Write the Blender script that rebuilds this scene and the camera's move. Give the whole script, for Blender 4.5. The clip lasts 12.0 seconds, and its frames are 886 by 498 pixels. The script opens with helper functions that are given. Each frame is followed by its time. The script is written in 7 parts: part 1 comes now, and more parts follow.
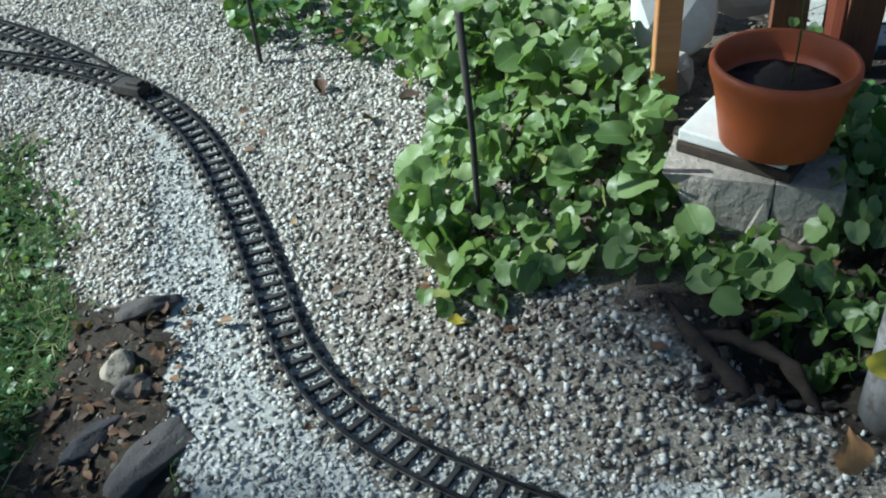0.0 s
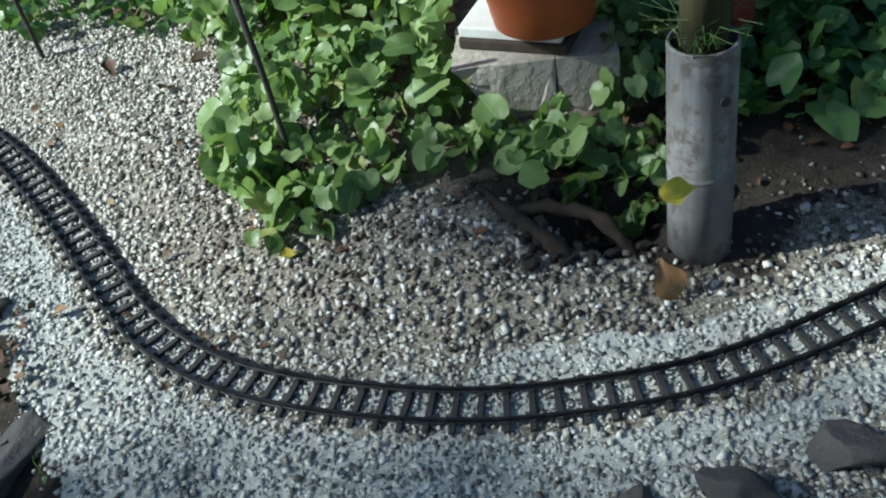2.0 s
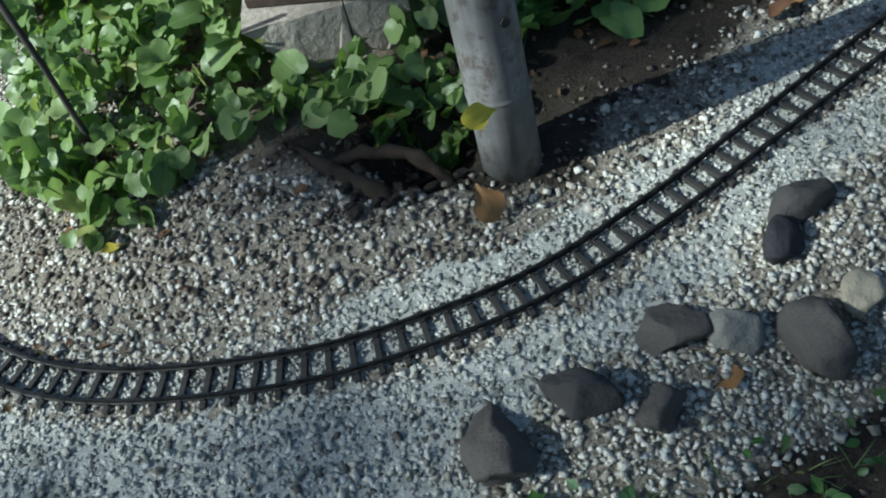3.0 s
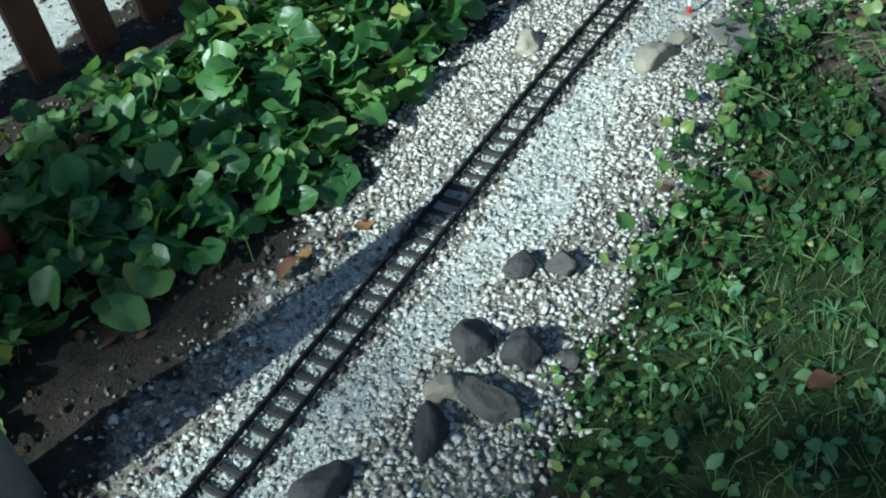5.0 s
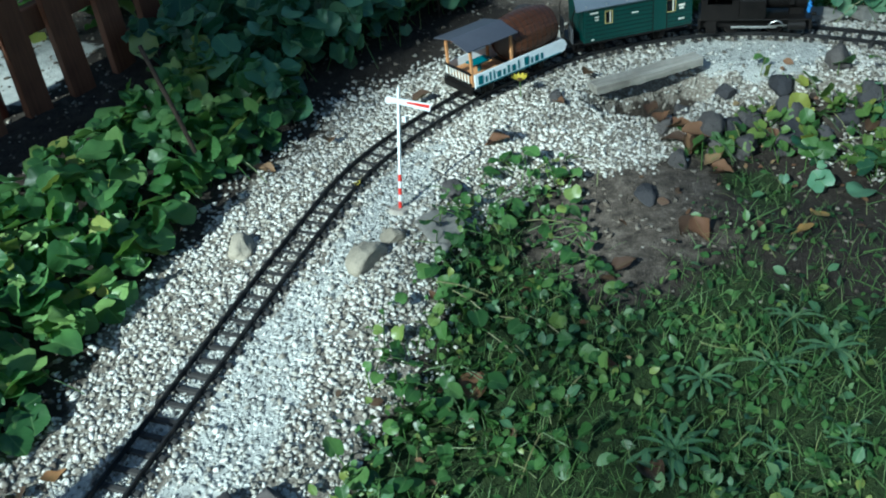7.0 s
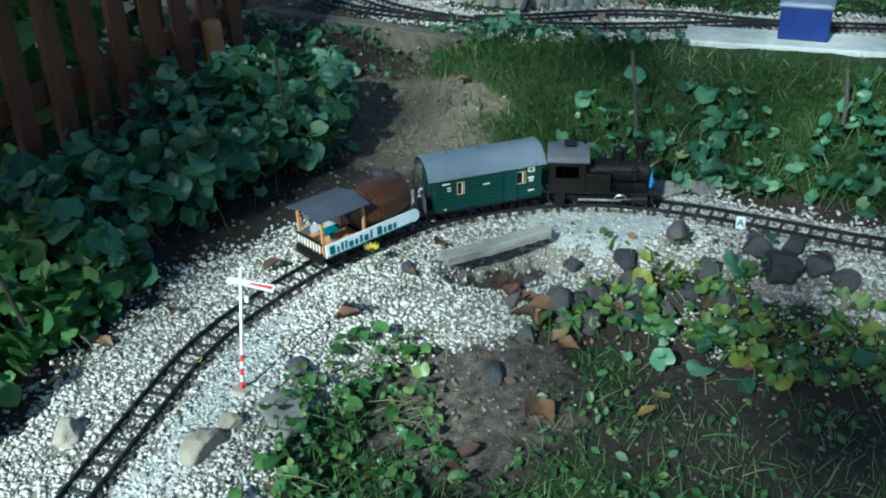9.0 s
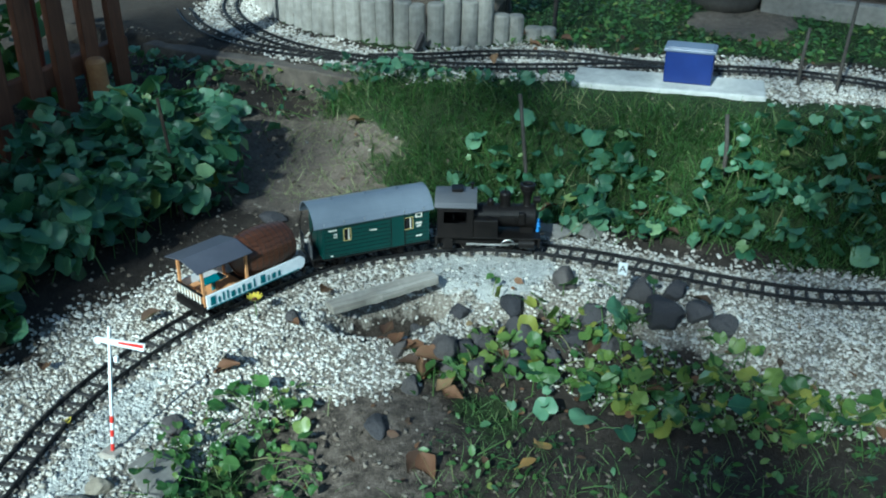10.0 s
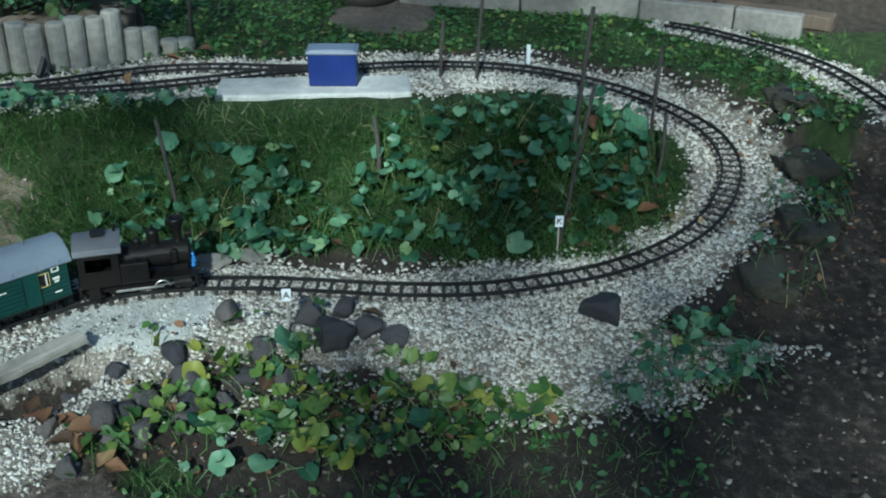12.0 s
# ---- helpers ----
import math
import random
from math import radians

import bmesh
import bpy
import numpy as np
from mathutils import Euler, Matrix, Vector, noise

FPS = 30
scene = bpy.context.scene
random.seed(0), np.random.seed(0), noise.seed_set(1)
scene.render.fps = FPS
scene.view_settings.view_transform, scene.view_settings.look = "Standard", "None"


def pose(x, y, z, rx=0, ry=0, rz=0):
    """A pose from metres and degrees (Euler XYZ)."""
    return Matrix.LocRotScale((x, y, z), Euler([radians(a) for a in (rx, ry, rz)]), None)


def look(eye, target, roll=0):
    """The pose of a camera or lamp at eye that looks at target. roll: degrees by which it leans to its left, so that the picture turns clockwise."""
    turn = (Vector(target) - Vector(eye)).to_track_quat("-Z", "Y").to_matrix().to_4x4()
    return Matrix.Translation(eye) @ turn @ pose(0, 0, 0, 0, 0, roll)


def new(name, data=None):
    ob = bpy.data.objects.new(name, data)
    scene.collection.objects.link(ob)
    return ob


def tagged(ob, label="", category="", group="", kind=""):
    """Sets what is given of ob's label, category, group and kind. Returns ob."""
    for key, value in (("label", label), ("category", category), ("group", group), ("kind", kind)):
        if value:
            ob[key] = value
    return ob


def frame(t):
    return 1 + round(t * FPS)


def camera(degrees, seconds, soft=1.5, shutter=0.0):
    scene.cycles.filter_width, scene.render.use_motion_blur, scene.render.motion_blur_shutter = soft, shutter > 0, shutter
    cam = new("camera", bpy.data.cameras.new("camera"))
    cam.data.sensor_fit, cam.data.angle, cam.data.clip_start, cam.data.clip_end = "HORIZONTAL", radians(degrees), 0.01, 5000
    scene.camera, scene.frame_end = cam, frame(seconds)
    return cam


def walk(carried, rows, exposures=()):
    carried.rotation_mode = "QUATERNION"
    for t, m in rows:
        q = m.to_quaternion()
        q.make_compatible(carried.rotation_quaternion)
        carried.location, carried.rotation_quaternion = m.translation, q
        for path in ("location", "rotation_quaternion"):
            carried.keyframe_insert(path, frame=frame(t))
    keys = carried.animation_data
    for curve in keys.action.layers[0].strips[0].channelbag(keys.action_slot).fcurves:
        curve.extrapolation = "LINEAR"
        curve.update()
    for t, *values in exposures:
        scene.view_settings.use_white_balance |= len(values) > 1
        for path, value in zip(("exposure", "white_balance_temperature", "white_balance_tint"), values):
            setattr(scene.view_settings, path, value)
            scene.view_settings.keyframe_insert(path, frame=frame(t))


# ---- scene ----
cam = camera(48.6, 12.0, soft=2.0)
METRES, EYE, TILT, LEAN, TURN = 1.1, 0.924, -37.0, 3.5, 0.0
ROWS = [
    (0.0, 0.0, 0.0, 0.0, -0.0, 0.0, 0.0),
    (0.5, 0.0196, -0.0087, -0.0347, -1.79, -1.74, 3.85),
    (1.0, 0.0457, -0.0126, -0.0685, -6.12, -4.05, 5.52),
    (1.5, 0.0536, -0.0194, -0.067, -10.05, -3.47, 10.26),
    (2.0, 0.0384, -0.0394, -0.0678, -8.45, -2.83, 12.99),
    (2.5, 0.0441, -0.0567, -0.0754, -10.29, -4.58, 16.26),
    (3.0, 0.0888, -0.0595, -0.074, -17.51, -9.15, 23.14),
    (3.5, 0.164, -0.0685, -0.0634, -24.88, -10.45, 27.73),
    (5.5, 0.4432, -0.0986, -0.0521, -44.66, -10.38, 33.27),
    (6.0, 0.4993, -0.1213, -0.0475, -51.15, -11.45, 34.02),
    (6.5, 0.5215, -0.1361, -0.0446, -52.65, -11.68, 35.49),
    (8.5, 0.5977, -0.1894, -0.0038, -59.6, -8.1, 33.81),
    (9.0, 0.6178, -0.2044, 0.0055, -61.98, -8.56, 34.0),
    (9.5, 0.6398, -0.2197, 0.0072, -63.29, -9.84, 34.46),
    (10.0, 0.6675, -0.2581, 0.0126, -67.99, -10.61, 33.6),
    (10.5, 0.71, -0.2739, 0.013, -69.19, -11.32, 32.87),
    (11.0, 0.7696, -0.2984, 0.0097, -73.52, -13.05, 34.35),
    (11.5, 0.7754, -0.3057, 0.0176, -82.92, -18.42, 36.5),
    (12.0, 0.7896, -0.3248, 0.0003, -91.36, -24.91, 36.6),
]
walk(cam, [(t, pose(0, 0, EYE, TILT, LEAN, TURN) @ pose(METRES * x, METRES * y, METRES * z, 90 + pitch, roll, yaw)) for t, x, y, z, yaw, pitch, roll in ROWS],
     exposures=[(0.0, 0.7, 5350, -3), (1.0, 0.55, 5050, -7), (2.0, 0.75, 5550, -3), (3.5, 0.6, 5500, -5), (5.5, 0.72, 5100, -10), (6.7, 0.7, 5050, -11), (8.5, 0.78, 4950, -12), (10.5, 0.9, 4950, -12), (12.0, 0.7, 5200, -8)])

# world, sun and exposure
SUN_DIR = Vector((-0.80, 0.1, 0.56)).normalized()      # from the ground towards the sun
world = bpy.data.worlds.new("world")
scene.world = world
world.use_nodes = True
wn = world.node_tree
sky = wn.nodes.new("ShaderNodeTexSky")
sky.sky_type = "NISHITA"
sky.sun_disc = False
sky.sun_elevation = math.asin(SUN_DIR.z)
sky.sun_rotation = math.atan2(SUN_DIR.x, SUN_DIR.y)
wn.nodes["Background"].inputs["Strength"].default_value = 0.055
wn.links.new(sky.outputs["Color"], wn.nodes["Background"].inputs["Color"])
sun_data = bpy.data.lights.new("sun", "SUN")
sun_data.energy = 5.0
sun_data.angle = radians(0.5)
sun_data.color = (1.0, 0.94, 0.84)
sun = new("sun", sun_data)
sun.matrix_world = look(SUN_DIR * 20, (0, 0, 0))
scene.view_settings.exposure = 0.0


# ---------- materials ----------
class Mat:
    """A small node builder round one principled material."""

    def __init__(self, name, rough=0.8, metal=0.0, spec=0.5):
        self.m = bpy.data.materials.new(name)
        self.m.use_nodes = True
        self.nt = self.m.node_tree
        self.b = self.nt.nodes["Principled BSDF"]
        self.b.inputs["Roughness"].default_value = rough
        self.b.inputs["Metallic"].default_value = metal
        self.b.inputs["Specular IOR Level"].default_value = spec

    def node(self, kind, **inputs):
        n = self.nt.nodes.new(kind)
        for key, value in inputs.items():
            sock = n.inputs[key.replace("_", " ")]
            if isinstance(value, bpy.types.NodeSocket):
                self.nt.links.new(value, sock)
            else:
                sock.default_value = value
        return n

    def coords(self):
        return self.nt.nodes.new("ShaderNodeTexCoord").outputs["Object"]

    def place(self):
        return self.nt.nodes.new("ShaderNodeNewGeometry").outputs["Position"]

    def noise(self, scale, detail=4.0, rough=0.6, where=None):
        n = self.node("ShaderNodeTexNoise", Scale=scale, Detail=detail, Roughness=rough)
        self.nt.links.new(where or self.coords(), n.inputs["Vector"])
        return n.outputs["Fac"]

    def ramp(self, fac, *stops):
        n = self.node("ShaderNodeValToRGB", Fac=fac)
        els = n.color_ramp.elements
        while len(els) < len(stops):
            els.new(0.5)
        for el, (at, col) in zip(els, stops):
            el.position = at
            el.color = (*col, 1) if isinstance(col, tuple) else (col, col, col, 1)
        return n.outputs["Color"]

    def mix(self, fac, a, b, blend="MIX"):
        n = self.nt.nodes.new("ShaderNodeMix")
        n.data_type, n.blend_type = "RGBA", blend
        for sock, value in ((n.inputs[0], fac), (n.inputs[6], a), (n.inputs[7], b)):
            if isinstance(value, bpy.types.NodeSocket):
                self.nt.links.new(value, sock)
            else:
                sock.default_value = (*value, 1) if isinstance(value, tuple) else value
        return n.outputs[2]

    def math(self, op, a, b=0.0):
        n = self.nt.nodes.new("ShaderNodeMath")
        n.operation = op
        for sock, value in zip(n.inputs, (a, b)):
            if isinstance(value, bpy.types.NodeSocket):
                self.nt.links.new(value, sock)
            else:
                sock.default_value = value
        return n.outputs[0]

    def island(self):
        """A random number for each loose piece of a mesh and for each object."""
        geo = self.nt.nodes.new("ShaderNodeNewGeometry").outputs["Random Per Island"]
        obj = self.nt.nodes.new("ShaderNodeObjectInfo").outputs["Random"]
        return self.math("FRACT", self.math("ADD", geo, obj))

    def attr(self, name):
        n = self.nt.nodes.new("ShaderNodeAttribute")
        n.attribute_name = name
        parts = self.node("ShaderNodeSeparateColor", Color=n.outputs["Color"])
        self.alpha = n.outputs["Alpha"]
        return parts

    def color(self, c):
        self.link(c, "Base Color")
        return self

    def link(self, value, name):
        sock = self.b.inputs[name]
        if isinstance(value, bpy.types.NodeSocket):
            self.nt.links.new(value, sock)
        else:
            sock.default_value = (*value, 1) if isinstance(value, tuple) else value
        return self

    def bump(self, height, strength=0.4, dist=0.002):
        n = self.node("ShaderNodeBump", Strength=strength, Distance=dist, Height=height)
        self.nt.links.new(n.outputs["Normal"], self.b.inputs["Normal"])
        return self


def simple(name, dark, light, scale=60.0, rough=0.7, metal=0.0, bump=0.3, dist=0.001, spec=0.5):
    """A surface that varies between two colours at a fine and a coarse scale."""
    m = Mat(name, rough, metal, spec)
    c = m.coords()
    fine, coarse = m.noise(scale, 5, 0.65, c), m.noise(scale * 0.13, 3, 0.5, c)
    f = m.math("ADD", m.math("MULTIPLY", fine, 0.55), m.math("MULTIPLY", coarse, 0.45))
    m.color(m.ramp(f, (0.32, dark), (0.68, light)))
    m.link(m.math("ADD", m.math("MULTIPLY", coarse, 0.25), rough - 0.12), "Roughness")
    return m.bump(fine, bump, dist).m


def leafy(name, stops, rough=0.42, trans=0.25, veins=0.45, spec=0.5):
    """Leaves: a colour for each leaf, paler veins, blotches, and light coming through."""
    m = Mat(name, rough, 0, spec)
    col = m.ramp(m.island(), *stops)
    p = m.place()
    blotch = m.noise(75, 4, 0.6, p)
    col = m.mix(m.math("MULTIPLY", blotch, 0.55), col, m.mix(1.0, col, (0.55, 0.6, 0.5), "MULTIPLY"))
    at = m.attr("leaf")
    u, v = at.outputs["Red"], m.math("ABSOLUTE", m.math("SUBTRACT", at.outputs["Green"], 0.5))
    rib = m.ramp(v, (0.0, 1.0), (0.035, 0.0))
    side = m.math("FRACT", m.math("MULTIPLY", m.math("SUBTRACT", u, m.math("MULTIPLY", v, 0.9)), 6.0))
    side = m.ramp(side, (0.0, 0.7), (0.09, 0.0), (0.91, 0.0), (1.0, 0.7))
    vein = m.math("MAXIMUM", m.math("MULTIPLY", rib, 0.8), m.math("MULTIPLY", side, 0.3))
    col = m.mix(m.math("MULTIPLY", vein, veins), col, (0.22, 0.34, 0.12))
    m.color(col)
    m.link(m.math("ADD", m.math("MULTIPLY", blotch, 0.3), rough - 0.12), "Roughness")
    m.bump(m.math("SUBTRACT", blotch, m.math("MULTIPLY", vein, 0.5)), 0.45, 0.0015)
    glow = m.node("ShaderNodeBsdfTranslucent")
    m.nt.links.new(m.mix(0.5, col, (0.2, 0.35, 0.03)), glow.inputs["Color"])
    mixer = m.node("ShaderNodeMixShader", Fac=trans)
    out = m.nt.nodes["Material Output"]
    m.nt.links.new(m.b.outputs[0], mixer.inputs[1])
    m.nt.links.new(glow.outputs[0], mixer.inputs[2])
    m.nt.links.new(mixer.outputs[0], out.inputs["Surface"])
    return m.m


def ground_material():
    """Soil, with gravel grit, moss and cement slurry where the zones say so."""
    m = Mat("ground_soil", 0.95, 0, 0.2)
    p = m.place()
    zone = m.attr("zone")
    dry = m.alpha
    fine, mid, coarse = m.noise(220, 4, 0.7, p), m.noise(40, 4, 0.6, p), m.noise(5, 3, 0.5, p)
    soil = m.ramp(fine, (0.3, (0.012, 0.0095, 0.0075)), (0.55, (0.042, 0.034, 0.027)), (0.75, (0.105, 0.088, 0.072)))
    soil = m.mix(coarse, soil, m.ramp(mid, (0.3, (0.015, 0.012, 0.009)), (0.7, (0.07, 0.057, 0.045))))
    sand = m.ramp(m.math("ADD", m.math("MULTIPLY", fine, 0.6), m.math("MULTIPLY", mid, 0.4)), (0.3, (0.045, 0.036, 0.028)), (0.5, (0.135, 0.11, 0.086)), (0.7, (0.27, 0.225, 0.18)))
    soil = m.mix(m.ramp(m.math("ADD", dry, m.math("MULTIPLY", m.math("SUBTRACT", mid, 0.5), 0.8)), (0.3, 0.0), (0.7, 1.0)), soil, sand)
    grit = m.ramp(fine, (0.3, (0.085, 0.07, 0.054)), (0.5, (0.21, 0.185, 0.15)), (0.72, (0.45, 0.42, 0.365)))
    moss = m.ramp(mid, (0.3, (0.014, 0.026, 0.009)), (0.7, (0.045, 0.065, 0.022)))
    slurry = m.ramp(m.math("ADD", m.math("MULTIPLY", fine, 0.5), m.math("MULTIPLY", mid, 0.5)), (0.34, (0.24, 0.24, 0.22)), (0.46, (0.41, 0.41, 0.38)), (0.62, (0.55, 0.55, 0.51)))

    def edge(sock):
        return m.ramp(m.math("ADD", sock, m.math("MULTIPLY", m.math("SUBTRACT", mid, 0.5), 0.9)), (0.42, 0.0), (0.6, 1.0))

    col = m.mix(edge(zone.outputs["Green"]), soil, moss)
    col = m.mix(edge(zone.outputs["Red"]), col, grit)
    col = m.mix(edge(zone.outputs["Blue"]), col, slurry)
    m.color(col)
    return m.bump(m.math("ADD", fine, mid), 0.7, 0.006).m


def stone_material(name, stops, rough=0.9, grain=0.55):
    m = Mat(name, rough, 0, 0.3)
    p = m.place()
    speck = m.noise(350, 3, 0.7, p)
    col = m.mix(grain, m.ramp(m.island(), *stops), m.ramp(speck, (0.3, 0.16), (0.7, 0.8)), "OVERLAY")
    m.color(col)
    rough_grain = m.noise(70, 4, 0.6, p)
    return m.bump(m.math("ADD", speck, m.math("MULTIPLY", rough_grain, 2.0)), 0.6, 0.003).m


def wood_material(name, dark, light, along="X", rough=0.7, scale=1.0):
    m = Mat(name, rough, 0, 0.35)
    c = m.coords()
    mp = m.node("ShaderNodeMapping")
    mp.inputs["Scale"].default_value = {"X": (6 * scale, 90 * scale, 90 * scale), "Y": (90 * scale, 6 * scale, 90 * scale), "Z": (90 * scale, 90 * scale, 6 * scale)}[along]
    m.nt.links.new(c, mp.inputs["Vector"])
    grain = m.noise(1.0, 5, 0.65, mp.outputs["Vector"])
    stain = m.noise(14, 3, 0.5, c)
    f = m.math("ADD", m.math("MULTIPLY", grain, 0.6), m.math("MULTIPLY", stain, 0.4))
    rnd = m.island()
    col = m.ramp(f, (0.3, dark), (0.7, light))
    col = m.mix(m.math("MULTIPLY", rnd, 0.35), col, dark)
    m.color(col)
    return m.bump(grain, 0.4, 0.001).m


M_GROUND = ground_material()
M_GRAVEL = stone_material("limestone_gravel", ((0.0, (0.1, 0.088, 0.074)), (0.1, (0.25, 0.225, 0.185)), (0.3, (0.41, 0.385, 0.33)), (0.6, (0.52, 0.495, 0.44)), (1.0, (0.66, 0.645, 0.595))))
M_GRAVEL_DIRTY = stone_material("stained_gravel", ((0.0, (0.04, 0.03, 0.025)), (0.25, (0.13, 0.108, 0.088)), (0.5, (0.31, 0.28, 0.235)), (0.78, (0.49, 0.46, 0.41)), (1.0, (0.7, 0.68, 0.63))))
M_GRAVEL_GREY = stone_material("cemented_gravel", ((0.0, (0.1, 0.1, 0.092)), (0.25, (0.26, 0.26, 0.242)), (0.55, (0.44, 0.44, 0.41)), (1.0, (0.6, 0.6, 0.565))))
M_PEBBLE = stone_material("dull_pebble", ((0.0, (0.05, 0.04, 0.03)), (0.5, (0.16, 0.13, 0.1)), (0.9, (0.22, 0.195, 0.16)), (1.0, (0.42, 0.39, 0.33))))
M_ROCK = stone_material("basalt_rock", ((0.0, (0.028, 0.028, 0.033)), (0.5, (0.056, 0.053, 0.055)), (1.0, (0.1, 0.088, 0.08))), 0.85, 0.25)
M_ROCK_GREY = stone_material("grey_cobble", ((0.0, (0.17, 0.165, 0.15)), (1.0, (0.26, 0.25, 0.225))), 0.85, 0.25)
M_ROCK_PALE = stone_material("pale_rock", ((0.0, (0.2, 0.175, 0.135)), (1.0, (0.38, 0.335, 0.26))), 0.85, 0.25)
M_IVY = leafy("ivy_leaf", ((0.0, (0.025, 0.08, 0.025)), (0.3, (0.07, 0.17, 0.05)), (0.65, (0.14, 0.29, 0.09)), (0.93, (0.25, 0.39, 0.12)), (1.0, (0.36, 0.36, 0.08))), 0.38, 0.4, 0.6, 0.6)
M_IVY_LIGHT = leafy("heart_leaf", ((0.0, (0.06, 0.11, 0.028)), (0.3, (0.15, 0.235, 0.065)), (0.65, (0.26, 0.365, 0.13)), (0.95, (0.37, 0.46, 0.2)), (1.0, (0.44, 0.43, 0.14))), 0.4, 0.42, 0.6, 0.6)
M_WEED = leafy("weed_leaf", ((0.0, (0.035, 0.09, 0.024)), (0.5, (0.07, 0.16, 0.04)), (0.85, (0.12, 0.22, 0.06)), (1.0, (0.26, 0.3, 0.07))), 0.35, 0.3)
M_GRASS = leafy("grass_blade", ((0.0, (0.035, 0.075, 0.018)), (0.5, (0.075, 0.15, 0.034)), (0.85, (0.12, 0.2, 0.05)), (1.0, (0.34, 0.3, 0.15))), 0.5, 0.35)
M_GRASS_BANK = leafy("bank_grass_blade", ((0.0, (0.025, 0.075, 0.02)), (0.5, (0.055, 0.145, 0.036)), (0.9, (0.1, 0.205, 0.052)), (1.0, (0.32, 0.29, 0.14))), 0.55, 0.35, 0.3, 0.3)
M_DEAD = leafy("dead_leaf", ((0.0, (0.05, 0.026, 0.015)), (0.5, (0.12, 0.052, 0.026)), (0.85, (0.2, 0.1, 0.05)), (1.0, (0.32, 0.22, 0.11))), 0.7, 0.08, 0.15)
M_YELLOW_LEAF = leafy("yellow_leaf", ((0.0, (0.55, 0.45, 0.04)), (1.0, (0.62, 0.5, 0.06))), 0.5, 0.2, 0.2)
M_RAIL = simple("tarnished_rail", (0.018, 0.019, 0.021), (0.06, 0.058, 0.058), 120, 0.45, 0.7, 0.2, 0.0004)
M_SLEEPER = simple("sleeper_plastic", (0.014, 0.013, 0.013), (0.045, 0.041, 0.038), 150, 0.75, 0, 0.3, 0.0005)
M_POT = simple("terracotta_plastic", (0.32, 0.068, 0.018), (0.45, 0.105, 0.028), 26, 0.5, 0, 0.08, 0.0006)
M_POT_SOIL = simple("potting_soil", (0.008, 0.006, 0.005), (0.035, 0.026, 0.02), 160, 0.95, 0, 0.9, 0.004)
def pipe_material():
    """Grey plastic with grime running down it and scuffed brown patches."""
    m = Mat("weathered_grey_pipe", 0.55, 0, 0.4)
    c = m.coords()
    mp = m.node("ShaderNodeMapping")
    mp.inputs["Scale"].default_value = (60, 60, 5)
    m.nt.links.new(c, mp.inputs["Vector"])
    run, spot, wide = m.noise(1.0, 4, 0.6, mp.outputs["Vector"]), m.noise(55, 4, 0.7, c), m.noise(11, 4, 0.6, c)
    col = m.ramp(m.math("ADD", m.math("MULTIPLY", run, 0.45), m.math("MULTIPLY", wide, 0.55)), (0.33, (0.075, 0.07, 0.068)), (0.5, (0.15, 0.148, 0.15)), (0.68, (0.27, 0.272, 0.28)))
    col = m.mix(m.ramp(m.math("MULTIPLY", m.math("ADD", spot, wide), 0.5), (0.5, 0.0), (0.58, 0.75)), col, (0.07, 0.05, 0.04))
    m.color(col)
    return m.bump(spot, 0.15, 0.001).m


M_PIPE = pipe_material()
M_KERB_OLD = simple("soil_stained_kerb", (0.045, 0.036, 0.028), (0.15, 0.125, 0.1), 30, 0.95, 0, 0.8, 0.005)
M_STRAW = leafy("dry_straw_blade", ((0.0, (0.16, 0.14, 0.07)), (0.5, (0.3, 0.26, 0.14)), (1.0, (0.46, 0.41, 0.25))), 0.7, 0.3)
M_TAN_LEAF = leafy("tan_leaf", ((0.0, (0.36, 0.19, 0.05)), (1.0, (0.5, 0.32, 0.1))), 0.6, 0.15, 0.15)
M_BANK_IVY = leafy("blue_green_leaf", ((0.0, (0.018, 0.06, 0.03)), (0.35, (0.05, 0.135, 0.072)), (0.75, (0.115, 0.24, 0.14)), (0.96, (0.19, 0.33, 0.19)), (1.0, (0.3, 0.34, 0.08))), 0.4, 0.25, 0.5, 0.6)
M_CONCRETE = simple("concrete", (0.24, 0.21, 0.175), (0.46, 0.42, 0.36), 48, 0.95, 0, 1.0, 0.006)
M_KERB = simple("stained_kerb", (0.13, 0.12, 0.105), (0.27, 0.255, 0.23), 45, 0.9, 0, 0.6, 0.003)
M_PALISADE = simple("weathered_palisade", (0.16, 0.15, 0.13), (0.34, 0.325, 0.29), 38, 0.9, 0, 0.6, 0.003)
M_SLAB = simple("pale_slab", (0.5, 0.5, 0.47), (0.7, 0.7, 0.67), 40, 0.85, 0, 0.3, 0.001)
M_BLUE = simple("blue_enamel", (0.006, 0.016, 0.1), (0.011, 0.026, 0.14), 18, 0.4, 0, 0.05, 0.0005)
M_LID = simple("grey_blue_lid", (0.09, 0.11, 0.16), (0.14, 0.165, 0.22), 20, 0.4, 0, 0.05, 0.0005)
M_FENCE = wood_material("stained_picket", (0.06, 0.022, 0.011), (0.22, 0.09, 0.045), "Z")
M_FENCE_RED = wood_material("red_brown_post", (0.09, 0.02, 0.01), (0.2, 0.05, 0.022), "Z")
M_PLANK = wood_material("weathered_plank", (0.12, 0.105, 0.085), (0.52, 0.49, 0.43), "X")
M_STAKE = simple("dark_stake", (0.018, 0.016, 0.014), (0.06, 0.052, 0.042), 80, 0.8, 0, 0.4, 0.001)
M_MOUND = simple("mossy_earth", (0.012, 0.012, 0.008), (0.06, 0.055, 0.038), 70, 0.95, 0, 0.9, 0.006)
